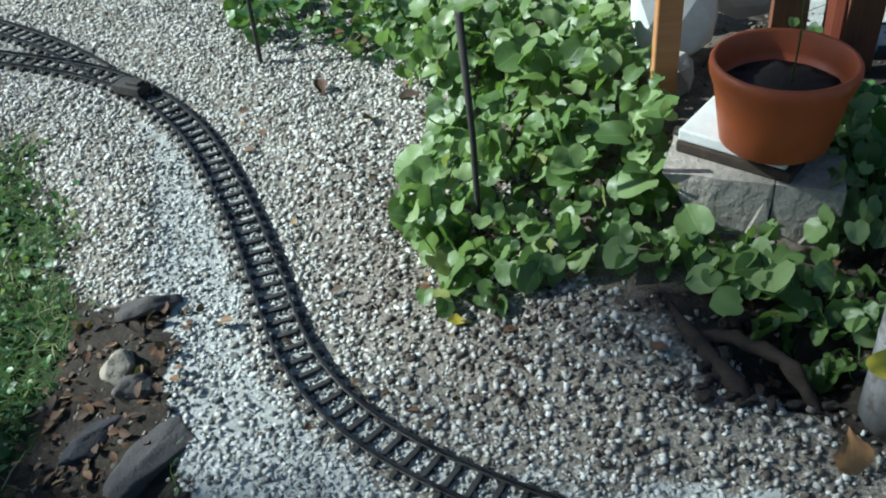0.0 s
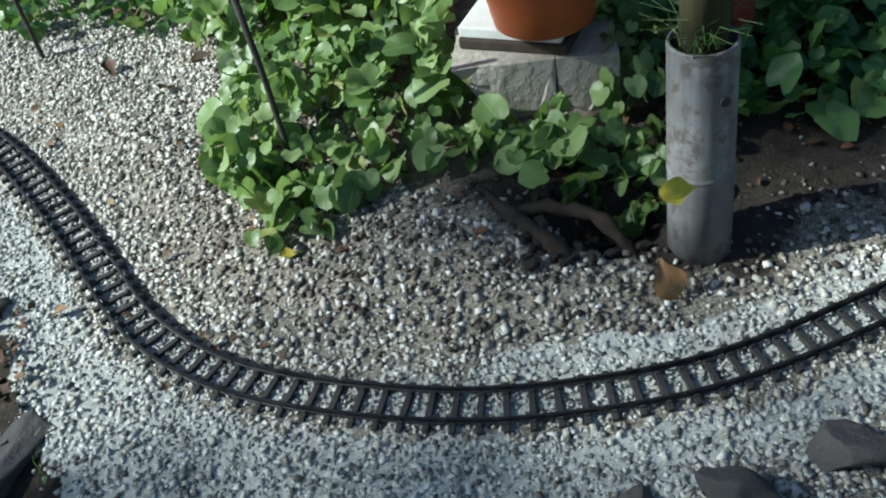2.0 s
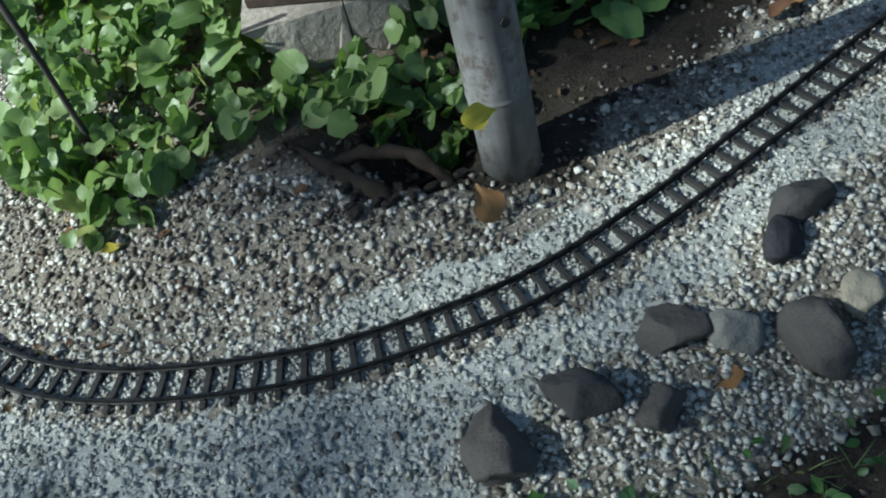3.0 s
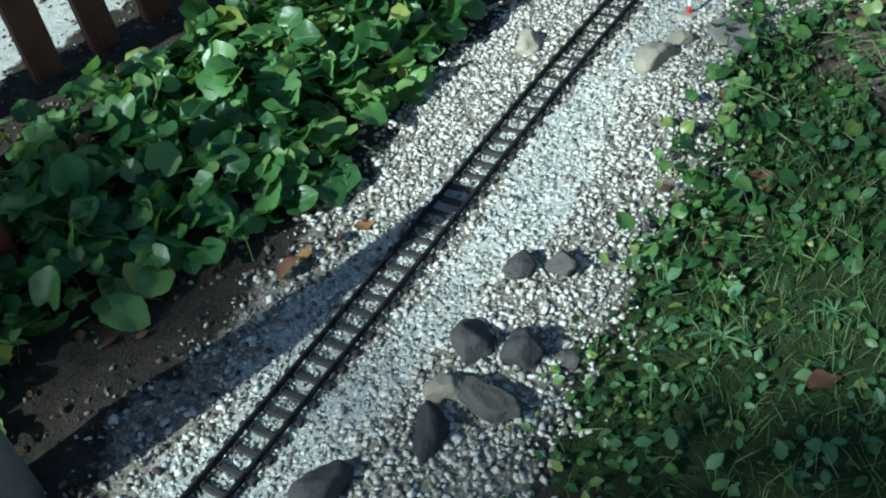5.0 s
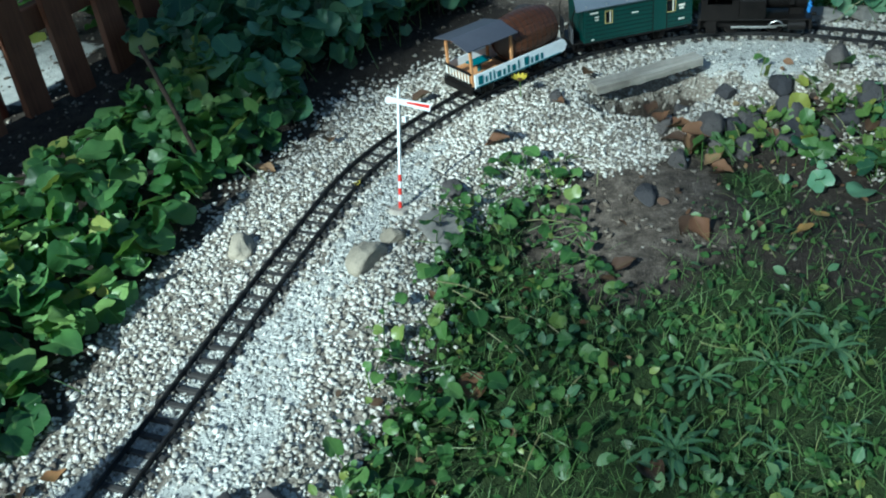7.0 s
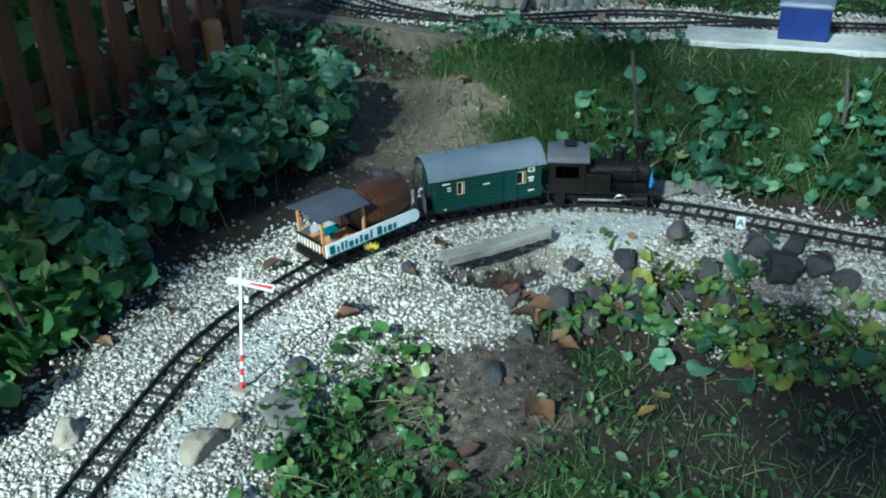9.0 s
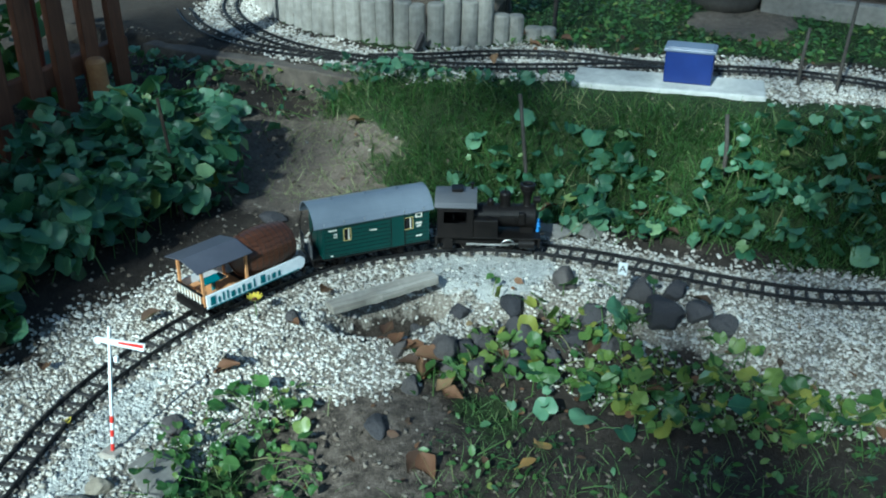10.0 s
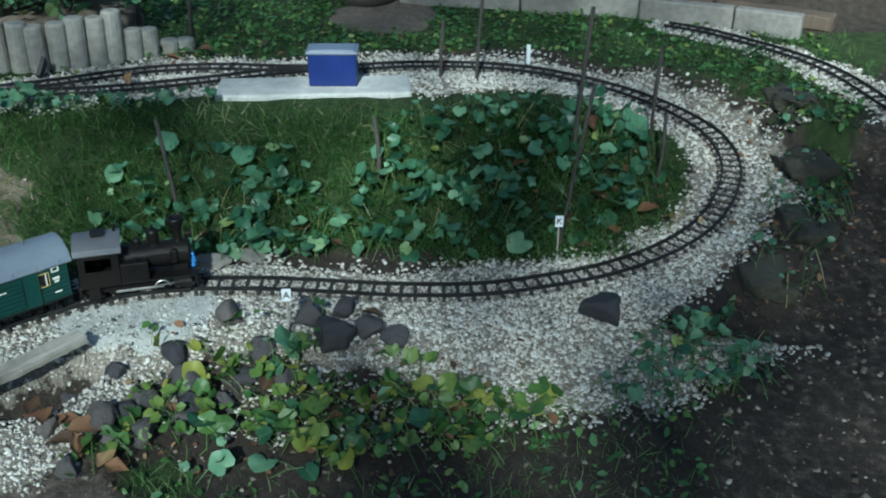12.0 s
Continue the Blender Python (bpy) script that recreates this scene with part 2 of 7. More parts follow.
M_ROOT = wood_material("earthy_root", (0.018, 0.013, 0.01), (0.085, 0.063, 0.046), "X", 0.95)
M_STEM = wood_material("mossy_stem", (0.025, 0.026, 0.012), (0.09, 0.08, 0.03), "Z", 0.9)
M_BARK = wood_material("tree_bark", (0.05, 0.035, 0.025), (0.15, 0.115, 0.085), "Z", 0.9)
M_BELT_IVY = leafy("yellow_green_leaf", ((0.0, (0.04, 0.1, 0.03)), (0.4, (0.085, 0.17, 0.04)), (0.75, (0.17, 0.24, 0.05)), (1.0, (0.34, 0.33, 0.06))), 0.42, 0.3, 0.4, 0.5)
M_DANDELION = leafy("rosette_leaf", ((0.0, (0.07, 0.15, 0.07)), (0.6, (0.12, 0.23, 0.11)), (1.0, (0.2, 0.3, 0.13))), 0.45, 0.25, 0.5, 0.5)
M_PAVE = simple("weathered_paving", (0.26, 0.26, 0.245), (0.54, 0.54, 0.51), 26, 0.9, 0, 0.5, 0.002)
M_BROWN_LEAF = leafy("brown_leaf", ((0.0, (0.26, 0.125, 0.05)), (1.0, (0.34, 0.17, 0.07))), 0.6, 0.12, 0.15)


# ---------- mesh helpers ----------
def smooth(a, b, x):
    t = np.clip((np.asarray(x, float) - a) / (b - a), 0, 1)
    return t * t * (3 - 2 * t)


def mesh_of(name, bm, mat, shade=False):
    me = bpy.data.meshes.new(name)
    bmesh.ops.recalc_face_normals(bm, faces=bm.faces)
    bm.to_mesh(me)
    bm.free()
    me.materials.append(mat)
    if shade:
        me.shade_smooth()
    return me


def part(name, bm, mat, parent=None, label="", shade=False):
    """Links a bmesh as one mesh object, under a thing or a part."""
    ob = new(name, mesh_of(name, bm, mat, shade))
    if parent:
        ob.parent = parent
    return tagged(ob, label)


def empty(name, m, label, category, group="", kind=""):
    ob = new(name)
    ob.empty_display_size = 0.02
    ob.matrix_world = m
    return tagged(ob, label, category, group, kind)


def box(bm, at, size, bevel=0.0, turn=(0, 0, 0), taper=1.0):
    """A box with its centre at at; taper scales its top."""
    made = bmesh.ops.create_cube(bm, size=1.0)["verts"]
    for v in made:
        if v.co.z > 0 and taper != 1.0:
            v.co.x *= taper
            v.co.y *= taper
    bmesh.ops.transform(bm, matrix=pose(*at, *turn) @ Matrix.Diagonal((*size, 1)), verts=made)
    if bevel:
        edges = {e for v in made for e in v.link_edges}
        bmesh.ops.bevel(bm, geom=list(edges), offset=bevel, segments=2, affect="EDGES", profile=0.5)
    return bm


def rod(bm, a, b, r0, r1=None, seg=10):
    """A round bar from a to b."""
    a, b = Vector(a), Vector(b)
    d = b - a
    made = bmesh.ops.create_cone(bm, cap_ends=True, segments=seg, radius1=r0, radius2=r0 if r1 is None else r1, depth=d.length)["verts"]
    bmesh.ops.transform(bm, matrix=Matrix.Translation((a + b) / 2) @ d.to_track_quat("Z", "Y").to_matrix().to_4x4(), verts=made)
    return bm


def tube(bm, pts, r, seg=6):
    """A bent bar through pts; r may be one radius or one for each point."""
    pts = [Vector(p) for p in pts]
    rs = [r] * len(pts) if isinstance(r, (int, float)) else r
    rings = []
    for i, p in enumerate(pts):
        d = pts[min(i + 1, len(pts) - 1)] - pts[max(i - 1, 0)]
        q = d.to_track_quat("Z", "Y")
        rings.append([bm.verts.new(p + q @ Vector((rs[i] * math.cos(a), rs[i] * math.sin(a), 0))) for a in (2 * math.pi * k / seg for k in range(seg))])
    for r0, r1 in zip(rings, rings[1:]):
        for k in range(seg):
            bm.faces.new((r0[k], r0[(k + 1) % seg], r1[(k + 1) % seg], r1[k]))
    bm.faces.new(rings[0][::-1])
    bm.faces.new(rings[-1])
    return bm


def lathe(bm, profile, seg=40, m=None):
    """Turns (radius, height) pairs round z."""
    rings = []
    for r, z in profile:
        ring = [bm.verts.new((r * math.cos(2 * math.pi * k / seg), r * math.sin(2 * math.pi * k / seg), z)) for k in range(seg)]
        rings.append(ring)
    for r0, r1 in zip(rings, rings[1:]):
        for k in range(seg):
            bm.faces.new((r0[k], r0[(k + 1) % seg], r1[(k + 1) % seg], r1[k]))
    bm.faces.new(rings[0][::-1])
    bm.faces.new(rings[-1])
    if m is not None:
        bmesh.ops.transform(bm, matrix=m, verts=[v for ring in rings for v in ring])
    return bm


def extrude_outline(bm, outline, thick, m):
    """A plate from an outline in its own x and z, thick along y."""
    front = [bm.verts.new(m @ Vector((x, -thick / 2, z))) for x, z in outline]
    back = [bm.verts.new(m @ Vector((x, thick / 2, z))) for x, z in outline]
    bm.faces.new(front)
    bm.faces.new(back[::-1])
    for k in range(len(outline)):
        n = (k + 1) % len(outline)
        bm.faces.new((front[n], front[k], back[k], back[n]))
    return bm


def lump(bm, at, size, seed, rough=0.25, sub=2, turn=(0, 0, 0)):
    """A worn stone: a ball pushed in and out by noise, cut flatter here and there."""
    made = bmesh.ops.create_icosphere(bm, subdivisions=sub, radius=1.0)["verts"]
    off = Vector((seed * 7.3, seed * 3.1, seed * 1.7))
    for v in made:
        n = noise.noise(v.co * 1.3 + off) * rough + noise.noise(v.co * 3.1 + off) * rough * 0.4
        v.co *= 1 + n
        v.co.x, v.co.y, v.co.z = (max(-0.8, min(0.8, c)) for c in v.co)
    bmesh.ops.transform(bm, matrix=pose(*at, *turn) @ Matrix.Diagonal((*size, 1)), verts=made)
    return bm


def scatter_mesh(name, verts, faces, places, turns, sizes, mat):
    """One mesh of many copies of a template: places (n,3), turns (n,3,3), sizes (n,3) or (n,)."""
    verts, n, k = np.asarray(verts, float), len(places), len(verts)
    sizes = np.asarray(sizes, float)
    if sizes.ndim == 1:
        sizes = np.repeat(sizes[:, None], 3, 1)
    co = np.einsum("nij,nkj->nki", turns, verts[None] * sizes[:, None]) + places[:, None]
    return leaf_coords(mesh_from(name, co.reshape(-1, 3), [[tuple(f) for f in faces]], n, k, mat), verts, n)


def mesh_from(name, co, faces, n, k, mat):
    faces = faces[0]
    size = len(faces[0])
    idx = (np.array(faces)[None] + (np.arange(n) * k)[:, None, None]).reshape(-1)
    me = bpy.data.meshes.new(name)
    me.vertices.add(len(co))
    me.vertices.foreach_set("co", np.ascontiguousarray(co, dtype=np.float32).ravel())
    me.loops.add(len(idx))
    me.loops.foreach_set("vertex_index", idx.astype(np.int32))
    me.polygons.add(len(idx) // size)
    me.polygons.foreach_set("loop_start", np.arange(0, len(idx), size, dtype=np.int32))
    me.update(calc_edges=True)
    me.materials.append(mat)
    return me


def leaf_coords(me, template, n=1):
    """Remembers each point's place on its leaf, for the veins."""
    col = me.color_attributes.new("leaf", "FLOAT_COLOR", "POINT")
    one = np.c_[template[:, 0], template[:, 1] + 0.5, np.zeros(len(template)), np.ones(len(template))]
    col.data.foreach_set("color", np.tile(one, (n, 1)).astype(np.float32).ravel())
    return me


def turns_of(rx, ry, rz):
    """Many turns at once, from radians, as Euler XYZ."""
    (ca, sa), (cb, sb), (cc, sc) = ((np.cos(v), np.sin(v)) for v in (rx, ry, rz))
    o, e = np.zeros_like(ca), np.ones_like(ca)
    X = np.array([[e, o, o], [o, ca, -sa], [o, sa, ca]])
    Y = np.array([[cb, o, sb], [o, e, o], [-sb, o, cb]])
    Z = np.array([[cc, -sc, o], [sc, cc, o], [o, o, e]])
    return np.einsum("ijn,jkn,kln->nil", Z, Y, X)


# ---------- outlines of leaves and blades ----------
def leaf_outline(n, tip, lobes, scallop, cup):
    """A heart-shaped blade: a middle point, an inner ring and a scalloped edge, cupped and drooping at the tip."""
    co = [(0.4, 0.0)]
    for ring, share in ((n // 2, 0.55), (n, 1.0)):
        for i in range(ring):
            a = 2 * math.pi * i / ring
            off = min(a, 2 * math.pi - a)
            r = 0.5 + tip * max(0.0, 1 - off / 0.6) + 0.07 * math.exp(-((off - 2.35) / 0.45) ** 2) - 0.17 * max(0.0, 1 - (math.pi - off) / 0.45) + lobes * math.cos(5 * a)
            r *= 1 + (scallop * (-1) ** i if share == 1.0 else 0)
            co.append((0.4 + share * r * math.cos(a), share * r * math.sin(a) * 1.04))
    xyz = [(x, y, cup * abs(y) ** 1.3 - 0.14 * max(0.0, x - 0.3) ** 2 - 0.05 * (x < 0.1) + 0.03 * math.sin(9 * x + 7 * y)) for x, y in co]
    m, faces = n // 2, []
    for i in range(m):
        a, b = 1 + i, 1 + (i + 1) % m
        p, q, r = (1 + m + (2 * i + d) % n for d in range(3))
        faces += [(0, a, b), (a, p, q), (a, q, b), (b, q, r)]
    return np.array(xyz), faces


HEART, HEART_F = leaf_outline(20, 0.07, 0.0, 0.02, 0.26)
OVAL = np.array([(0, 0, 0), (0.35, 0, 0.02), (0.7, 0, 0), (1, 0, -0.08), (0.2, 0.22, 0.07), (0.55, 0.3, 0.08), (0.85, 0.15, 0.0), (0.2, -0.22, 0.07), (0.55, -0.3, 0.08), (0.85, -0.15, 0.0)])
OVAL_F = [(0, 1, 4), (1, 5, 4), (1, 2, 5), (2, 6, 5), (2, 3, 6), (0, 7, 1), (1, 7, 8), (1, 8, 2), (2, 8, 9), (2, 9, 3)]
LOBED, LOBED_F = leaf_outline(28, 0.03, 0.022, 0.016, 0.26)
BLADE = np.array([(0, -0.02, 0), (0, 0.02, 0), (0.12, -0.017, 0.5), (0.12, 0.017, 0.5), (0.42, 0, 0.95)])
BLADE_F = [(0, 1, 3), (0, 3, 2), (2, 3, 4)]


# ---------- the plan of the railway ----------
def spline(points, step=0.01):
    """A smooth curve through the points, as evenly spaced rows of x, y, z."""
    p = np.array(points, float)
    p = np.vstack([2 * p[0] - p[1], p, 2 * p[-1] - p[-2]])
    out = []
    for a, b, c, d in zip(p, p[1:], p[2:], p[3:]):
        t = np.linspace(0, 1, 24, endpoint=False)[:, None]
        out.append(0.5 * (2 * b + (c - a) * t + (2 * a - 5 * b + 4 * c - d) * t**2 + (3 * b - a - 3 * c + d) * t**3))
    q = np.vstack([*out, p[-2:-1]])
    for _ in range(30):
        q[1:-1] = 0.5 * q[1:-1] + 0.25 * (q[:-2] + q[2:])
    arc = np.r_[0, np.cumsum(np.linalg.norm(np.diff(q, axis=0), axis=1))]
    s = np.arange(0, arc[-1], step)
    return np.stack([np.interp(s, arc, q[:, k]) for k in range(3)], 1)


LOWER = spline([(-2.2, 2.25, 0), (-1.6, 2.2, 0), (-1.05, 2.02, 0), (-0.76, 1.888, 0), (-0.557, 1.673, 0), (-0.42, 1.405, 0), (-0.335, 1.194, 0), (-0.254, 0.985, 0), (-0.123, 0.827, 0),
                (0.1, 0.695, 0), (0.29, 0.64, 0), (0.44, 0.625, 0), (0.608, 0.64, 0.002), (0.803, 0.67, 0.008), (1.04, 0.708, 0.015), (1.223, 0.739, 0.02), (1.5, 0.785, 0.028),
                (1.74, 0.823, 0.03), (1.87, 0.838, 0.03), (2.01, 0.83, 0.03), (2.2, 0.79, 0.03), (2.37, 0.72, 0.03), (2.53, 0.615, 0.03), (2.64, 0.48, 0.03), (2.71, 0.336, 0.03), (2.735, 0.2, 0.03)])
UPPER = spline([(2.735, 0.2, 0.03), (2.735, 0.05, 0.03), (2.72, -0.1, 0.03), (2.705, -0.26, 0.03), (2.71, -0.42, 0.03), (2.742, -0.56, 0.032), (2.79, -0.7, 0.035), (2.87, -0.84, 0.042), (2.985, -0.965, 0.055),
                (3.13, -1.055, 0.08), (3.27, -1.095, 0.1), (3.42, -1.08, 0.12), (3.57, -0.99, 0.14), (3.69, -0.845, 0.16), (3.775, -0.65, 0.18), (3.8, -0.478, 0.19), (3.78, -0.27, 0.2), (3.75, -0.08, 0.2),
                (3.71, 0.13, 0.2), (3.62, 0.35, 0.2), (3.535, 0.61, 0.2), (3.505, 0.868, 0.2), (3.523, 1.06, 0.2), (3.604, 1.289, 0.2), (3.757, 1.493, 0.2), (3.98, 1.685, 0.2), (4.23, 1.76, 0.2), (4.6, 1.74, 0.2)])
SIDING = spline([(3.745, -0.05, 0.2), (3.735, 0.13, 0.2), (3.752, 0.3, 0.2), (3.742, 0.44, 0.2), (3.69, 0.6, 0.2), (3.6, 0.76, 0.2), (3.525, 0.95, 0.2)])
SPUR = spline([(3.51, 0.98, 0.2), (3.5, 1.2, 0.2), (3.55, 1.42, 0.2), (3.7, 1.65, 0.2), (3.9, 1.83, 0.2)])
BRANCH = spline([(-2.4, 2.95, 0), (-1.6, 2.5, 0), (-1.118, 2.193, 0), (-0.939, 2.06, 0), (-0.79, 1.92, 0)])
OUTER = spline([(4.2, -1.12, 0.215), (4.13, -1.22, 0.215), (4.05, -1.31, 0.21), (3.9, -1.45, 0.2), (3.736, -1.54, 0.19), (3.525, -1.6, 0.17), (3.2, -1.68, 0.14), (2.7, -1.78, 0.09)])
MAIN = np.vstack([LOWER, UPPER])


def to_track(x, y, line=None):
    """Distance to a line (left of it: plus), its height there, and how far along."""
    line = MAIN[::3] if line is None else line[::3]
    x, y = np.ravel(x), np.ravel(y)
    d2 = (x[:, None] - line[None, :, 0]) ** 2 + (y[:, None] - line[None, :, 1]) ** 2
    k = d2.argmin(1)
    tang = np.gradient(line[:, :2], axis=0)
    off = np.stack([x, y], 1) - line[k, :2]
    side = tang[k, 0] * off[:, 1] - tang[k, 1] * off[:, 0]
    return np.sqrt(d2[np.arange(len(x)), k]) * np.sign(side), line[k, 2], k * 0.03


def bumps(x, y, scale, seed=0.0):
    """Smooth unevenness from a few crossing waves, about -1 to 1."""
    out = 0
    for i in range(5):
        a, f = 1.7 * i + seed, scale * (1 + 0.43 * i)
        out = out + np.sin((x * math.cos(a) + y * math.sin(a)) * f + 2.1 * i + seed) / (1 + 0.35 * i)
    return out / 3


def height(x, y):
    """The lie of the ground."""
    shape = np.shape(x)
    x, y = np.ravel(np.asarray(x, float)), np.ravel(np.asarray(y, float))
    out = np.empty(len(x))
    for lo in range(0, len(x), 20000):
        sl = slice(lo, lo + 20000)
        out[sl] = _height(x[sl], y[sl])
    return out.reshape(shape)


def _height(x, y):
    s, zt, _ = to_track(x, y)
    s2, zt2, _ = to_track(x, y, BRANCH)
    s3, zt3, _ = to_track(x, y, SIDING)
    s4, zt4, _ = to_track(x, y, OUTER)
    d = np.minimum(np.minimum(np.abs(s), np.abs(s2)), np.minimum(np.abs(s3), np.abs(s4)))
    step = smooth(0.85, 1.1, y)
    wall = 3.41 + (y - 1.3) * 0.158
    up = smooth(2.88, 3.42, x) * (1 - step) + smooth(0, 0.04, x - wall) * step
    left = 0.02 + 0.085 * smooth(0.12, 0.75, s) * (1 - smooth(2.0, 2.7, x)) * smooth(-0.5, 0.1, x)
    left = left * (1 - up) + up * 0.2 + 0.06 * smooth(0.95, 1.4, y) * smooth(2.3, 2.9, x) * (1 - up)
    right = zt - 0.05 * smooth(0.14, 0.4, -s) * (1 - smooth(3.3, 3.8, x))
    far = (x > 3.3) & (s < 0)
    base = np.where(s > 0, left, right)
    base = np.where(far, 0.2 + 0.03 * smooth(0.2, 1.5, -s), base)
    kerb = np.interp(y, (-1.55, -1.35, -1.05, -0.64, -0.2), (4.06, 4.17, 4.3, 4.4, 4.5))
    base = base + 0.16 * smooth(0.08, 0.45, x - kerb) * smooth(-0.15, -0.4, y)
    edge = smooth(0.35, 0.1, np.abs(s4))
    base = np.where(s < 0, base * (1 - edge) + (zt4 - 0.012) * edge, base)
    base = base + 0.075 * smooth(2.9, 3.36, x) * smooth(0.9, 1.15, y) * (x < wall)
    base = base - 0.03 * smooth(0.34, 0.2, y) * smooth(-0.42, -0.26, y) * smooth(0.18, 0.3, -s) * smooth(2.0, 2.2, x) * (x < 2.9) * (s < 0)
    base = base - 0.05 * smooth(0.1, 0.03, np.hypot(x - 0.4, (y - 0.905) * 1.3))
    base = base - 0.1 * smooth(0.08, 0.035, np.hypot((x - 2.4 + y - 0.43) * 0.7, ((x - 2.4) - (y - 0.43)) * 0.32))
    base = base + 0.008 * bumps(x, y, 9) + 0.003 * bumps(x, y, 37, 2.0)
    k = smooth(0.075, 0.2, d)
    near = np.where(np.abs(s3) < np.abs(s), zt3, zt)
    near = np.where(np.abs(s4) < np.minimum(np.abs(s), 0.3), zt4, near)
    out = smooth(0.0, 1.2, np.maximum(np.maximum(-1.8 - x, x - 5.2), np.maximum(-2.2 - y, y - 2.9)))
    return (base * k + (near - 0.007) * (1 - k)) * (1 - out) + 0.05 * out


# ---------- zones of the ground ----------
LITTER = [(-0.62, 1.14), (-0.47, 1.13), (-0.43, 0.98), (-0.41, 0.84), (-0.37, 0.72), (-0.45, 0.55), (-0.62, 0.8)]


def inside_of(poly, x, y):
    hit = np.zeros(len(x), bool)
    for (ax, ay), (bx, by) in zip(poly, poly[1:] + poly[:1]):
        hit ^= ((ay > y) != (by > y)) & (x < (bx - ax) * (y - ay) / (by - ay + 1e-12) + ax)
    return hit


def zones(x, y):
    """How much gravel, lawn and cement there is at each place."""
    s, _, arc = to_track(x, y)
    x, y = np.ravel(x), np.ravel(y)
    b, _, _ = to_track(x, y, BRANCH)
    g, _, _ = to_track(x, y, SIDING)
    wob = 0.04 * bumps(x, y, 14, 1.0) + 0.02 * bumps(x, y, 45, 3.0)
    wl = np.interp(x, (-3, -0.5, -0.2, 0.1, 0.35, 0.5, 0.8, 1.2, 2.0, 2.5, 2.7, 4), (0.3, 0.46, 0.56, 0.42, 0.25, 0.15, 0.15, 0.19, 0.21, 0.18, 0.1, 0.1))
    wr = np.interp(x, (-3, -0.7, -0.5, -0.35, 0.1, 0.5, 0.9, 1.3, 1.8, 2.0, 2.2, 2.6, 2.9, 4), (0.35, 0.27, 0.22, 0.2, 0.26, 0.34, 0.32, 0.28, 0.27, 0.3, 0.42, 0.36, 0.15, 0.12))
    wr = np.where((x > 2.55) & (x < 3.0), np.interp(y, (-1.1, -0.8, -0.5, 0.0, 0.5), (0.1, 0.17, 0.38, 0.38, 0.42)), wr)
    low = smooth(0.34, 0.16, y) * smooth(2.1, 2.2, x) * smooth(-0.42, -0.26, y) * (x < 2.9)
    wr = wr * (1 - low) + 0.24 * low
    gravel = np.where(s > 0, smooth(0.06, -0.06, s - wl + wob), smooth(0.06, -0.06, -s - wr + wob))
    gravel = np.maximum(gravel, smooth(0.2, 0.1, np.abs(b) + wob))
    gravel = np.maximum(gravel, smooth(0.16, 0.06, np.abs(g) + wob))
    o, _, _ = to_track(x, y, OUTER)
    gravel = np.maximum(gravel, smooth(0.11, 0.05, np.abs(o) + wob))
    litter = inside_of(LITTER, x + wob * 0.5, y)
    gravel = np.where(litter, 0.0, gravel)
    inside = (x > 3.3) & (x < 3.8) & (s > 0) & (y < -0.2)
    gravel = np.where(inside, smooth(0.3, 0.22, s + wob), gravel)
    lawn = (1 - gravel) * np.where(s > 0, (x > 2.82) * 0.9 * smooth(0.1, -0.16, y - 0.66 - 0.5 * (x - 2.85) - 0.35 * smooth(3.15, 3.3, x) + 2.5 * wob), smooth(0.2, 0.34, -s + wob + 0.1 * (x > 3.0)))
    edge = np.interp(x, (1.6, 2.124, 2.407, 2.696, 3.141, 3.742, 4.3), (-0.55, -0.72, -0.85, -1.06, -1.33, -1.67, -2.1))
    soil = smooth(0.06, -0.06, y - edge + wob)
    lawn = lawn * (1 - soil) * (1 - low * smooth(0.56, 0.48, -s + wob))
    gravel = np.maximum(gravel, 0.28 * low * smooth(0.45, 0.38, -s + wob) * (s < 0))
    pit = smooth(0.0, 0.02, 0.06 - np.hypot((x - 2.4 + y - 0.43) * 0.7, ((x - 2.4) - (y - 0.43)) * 0.32))
    pit = np.maximum(pit, smooth(0.0, 0.03, 0.085 - np.hypot(x - 0.4, (y - 0.905) * 1.3) + 0.5 * wob))
    gravel = gravel * (1 - pit)
    kerb = np.interp(y, (-1.55, -1.35, -1.05, -0.64, -0.2), (4.06, 4.17, 4.3, 4.4, 4.5))
    lawn = lawn * (1 - smooth(0.0, 0.1, x - kerb) * (y < 0.6)) * (1 - smooth(1.35, 1.6, y) * (x > 2.8))
    lawn = lawn * (1 - smooth(0.9, 1.05, y) * (x > 2.8) * (x < 3.5))
    lawn = lawn * (1 - smooth(0.0, 0.05, 0.2 - np.hypot((x - 4.33) * 0.9, (y + 0.17) * 0.9) + wob))
    bare = smooth(0.26, 0.1, np.hypot((x - 2.0) * 0.7, y - 0.34) + wob)
    lawn = lawn * (1 - bare) * (1 - litter)
    lawn = lawn * (1 - 0.72 * smooth(0.3, 0.5, x + wob) * smooth(1.02, 0.85, x + wob) * smooth(0.1, 0.2, y))
    lawn = lawn * (1 - 0.65 * smooth(1.75, 1.95, x) * smooth(0.2, 0.05, y) * (x < 2.7))
    cement = smooth(0.04, 0.058, -s + wob * 0.4) * smooth(0.02, -0.02, -s - np.interp(x, (-0.7, -0.45, -0.1, 0.2, 0.36, 0.6, 1.2, 1.9, 2.1), (0.05, 0.19, 0.3, 0.26, 0.13, 0.11, 0.16, 0.14, 0.05)) + wob)
    cement = cement * (x > -0.7) * (x < 2.05) * (s < 0) * (1 - litter)
    cement = np.maximum(cement, smooth(0.02, -0.02, np.hypot((x - 2.62) * 1.2, (y - 0.3) * 0.75) - 0.12 + wob) * (s < -0.03)) * (1 - pit)
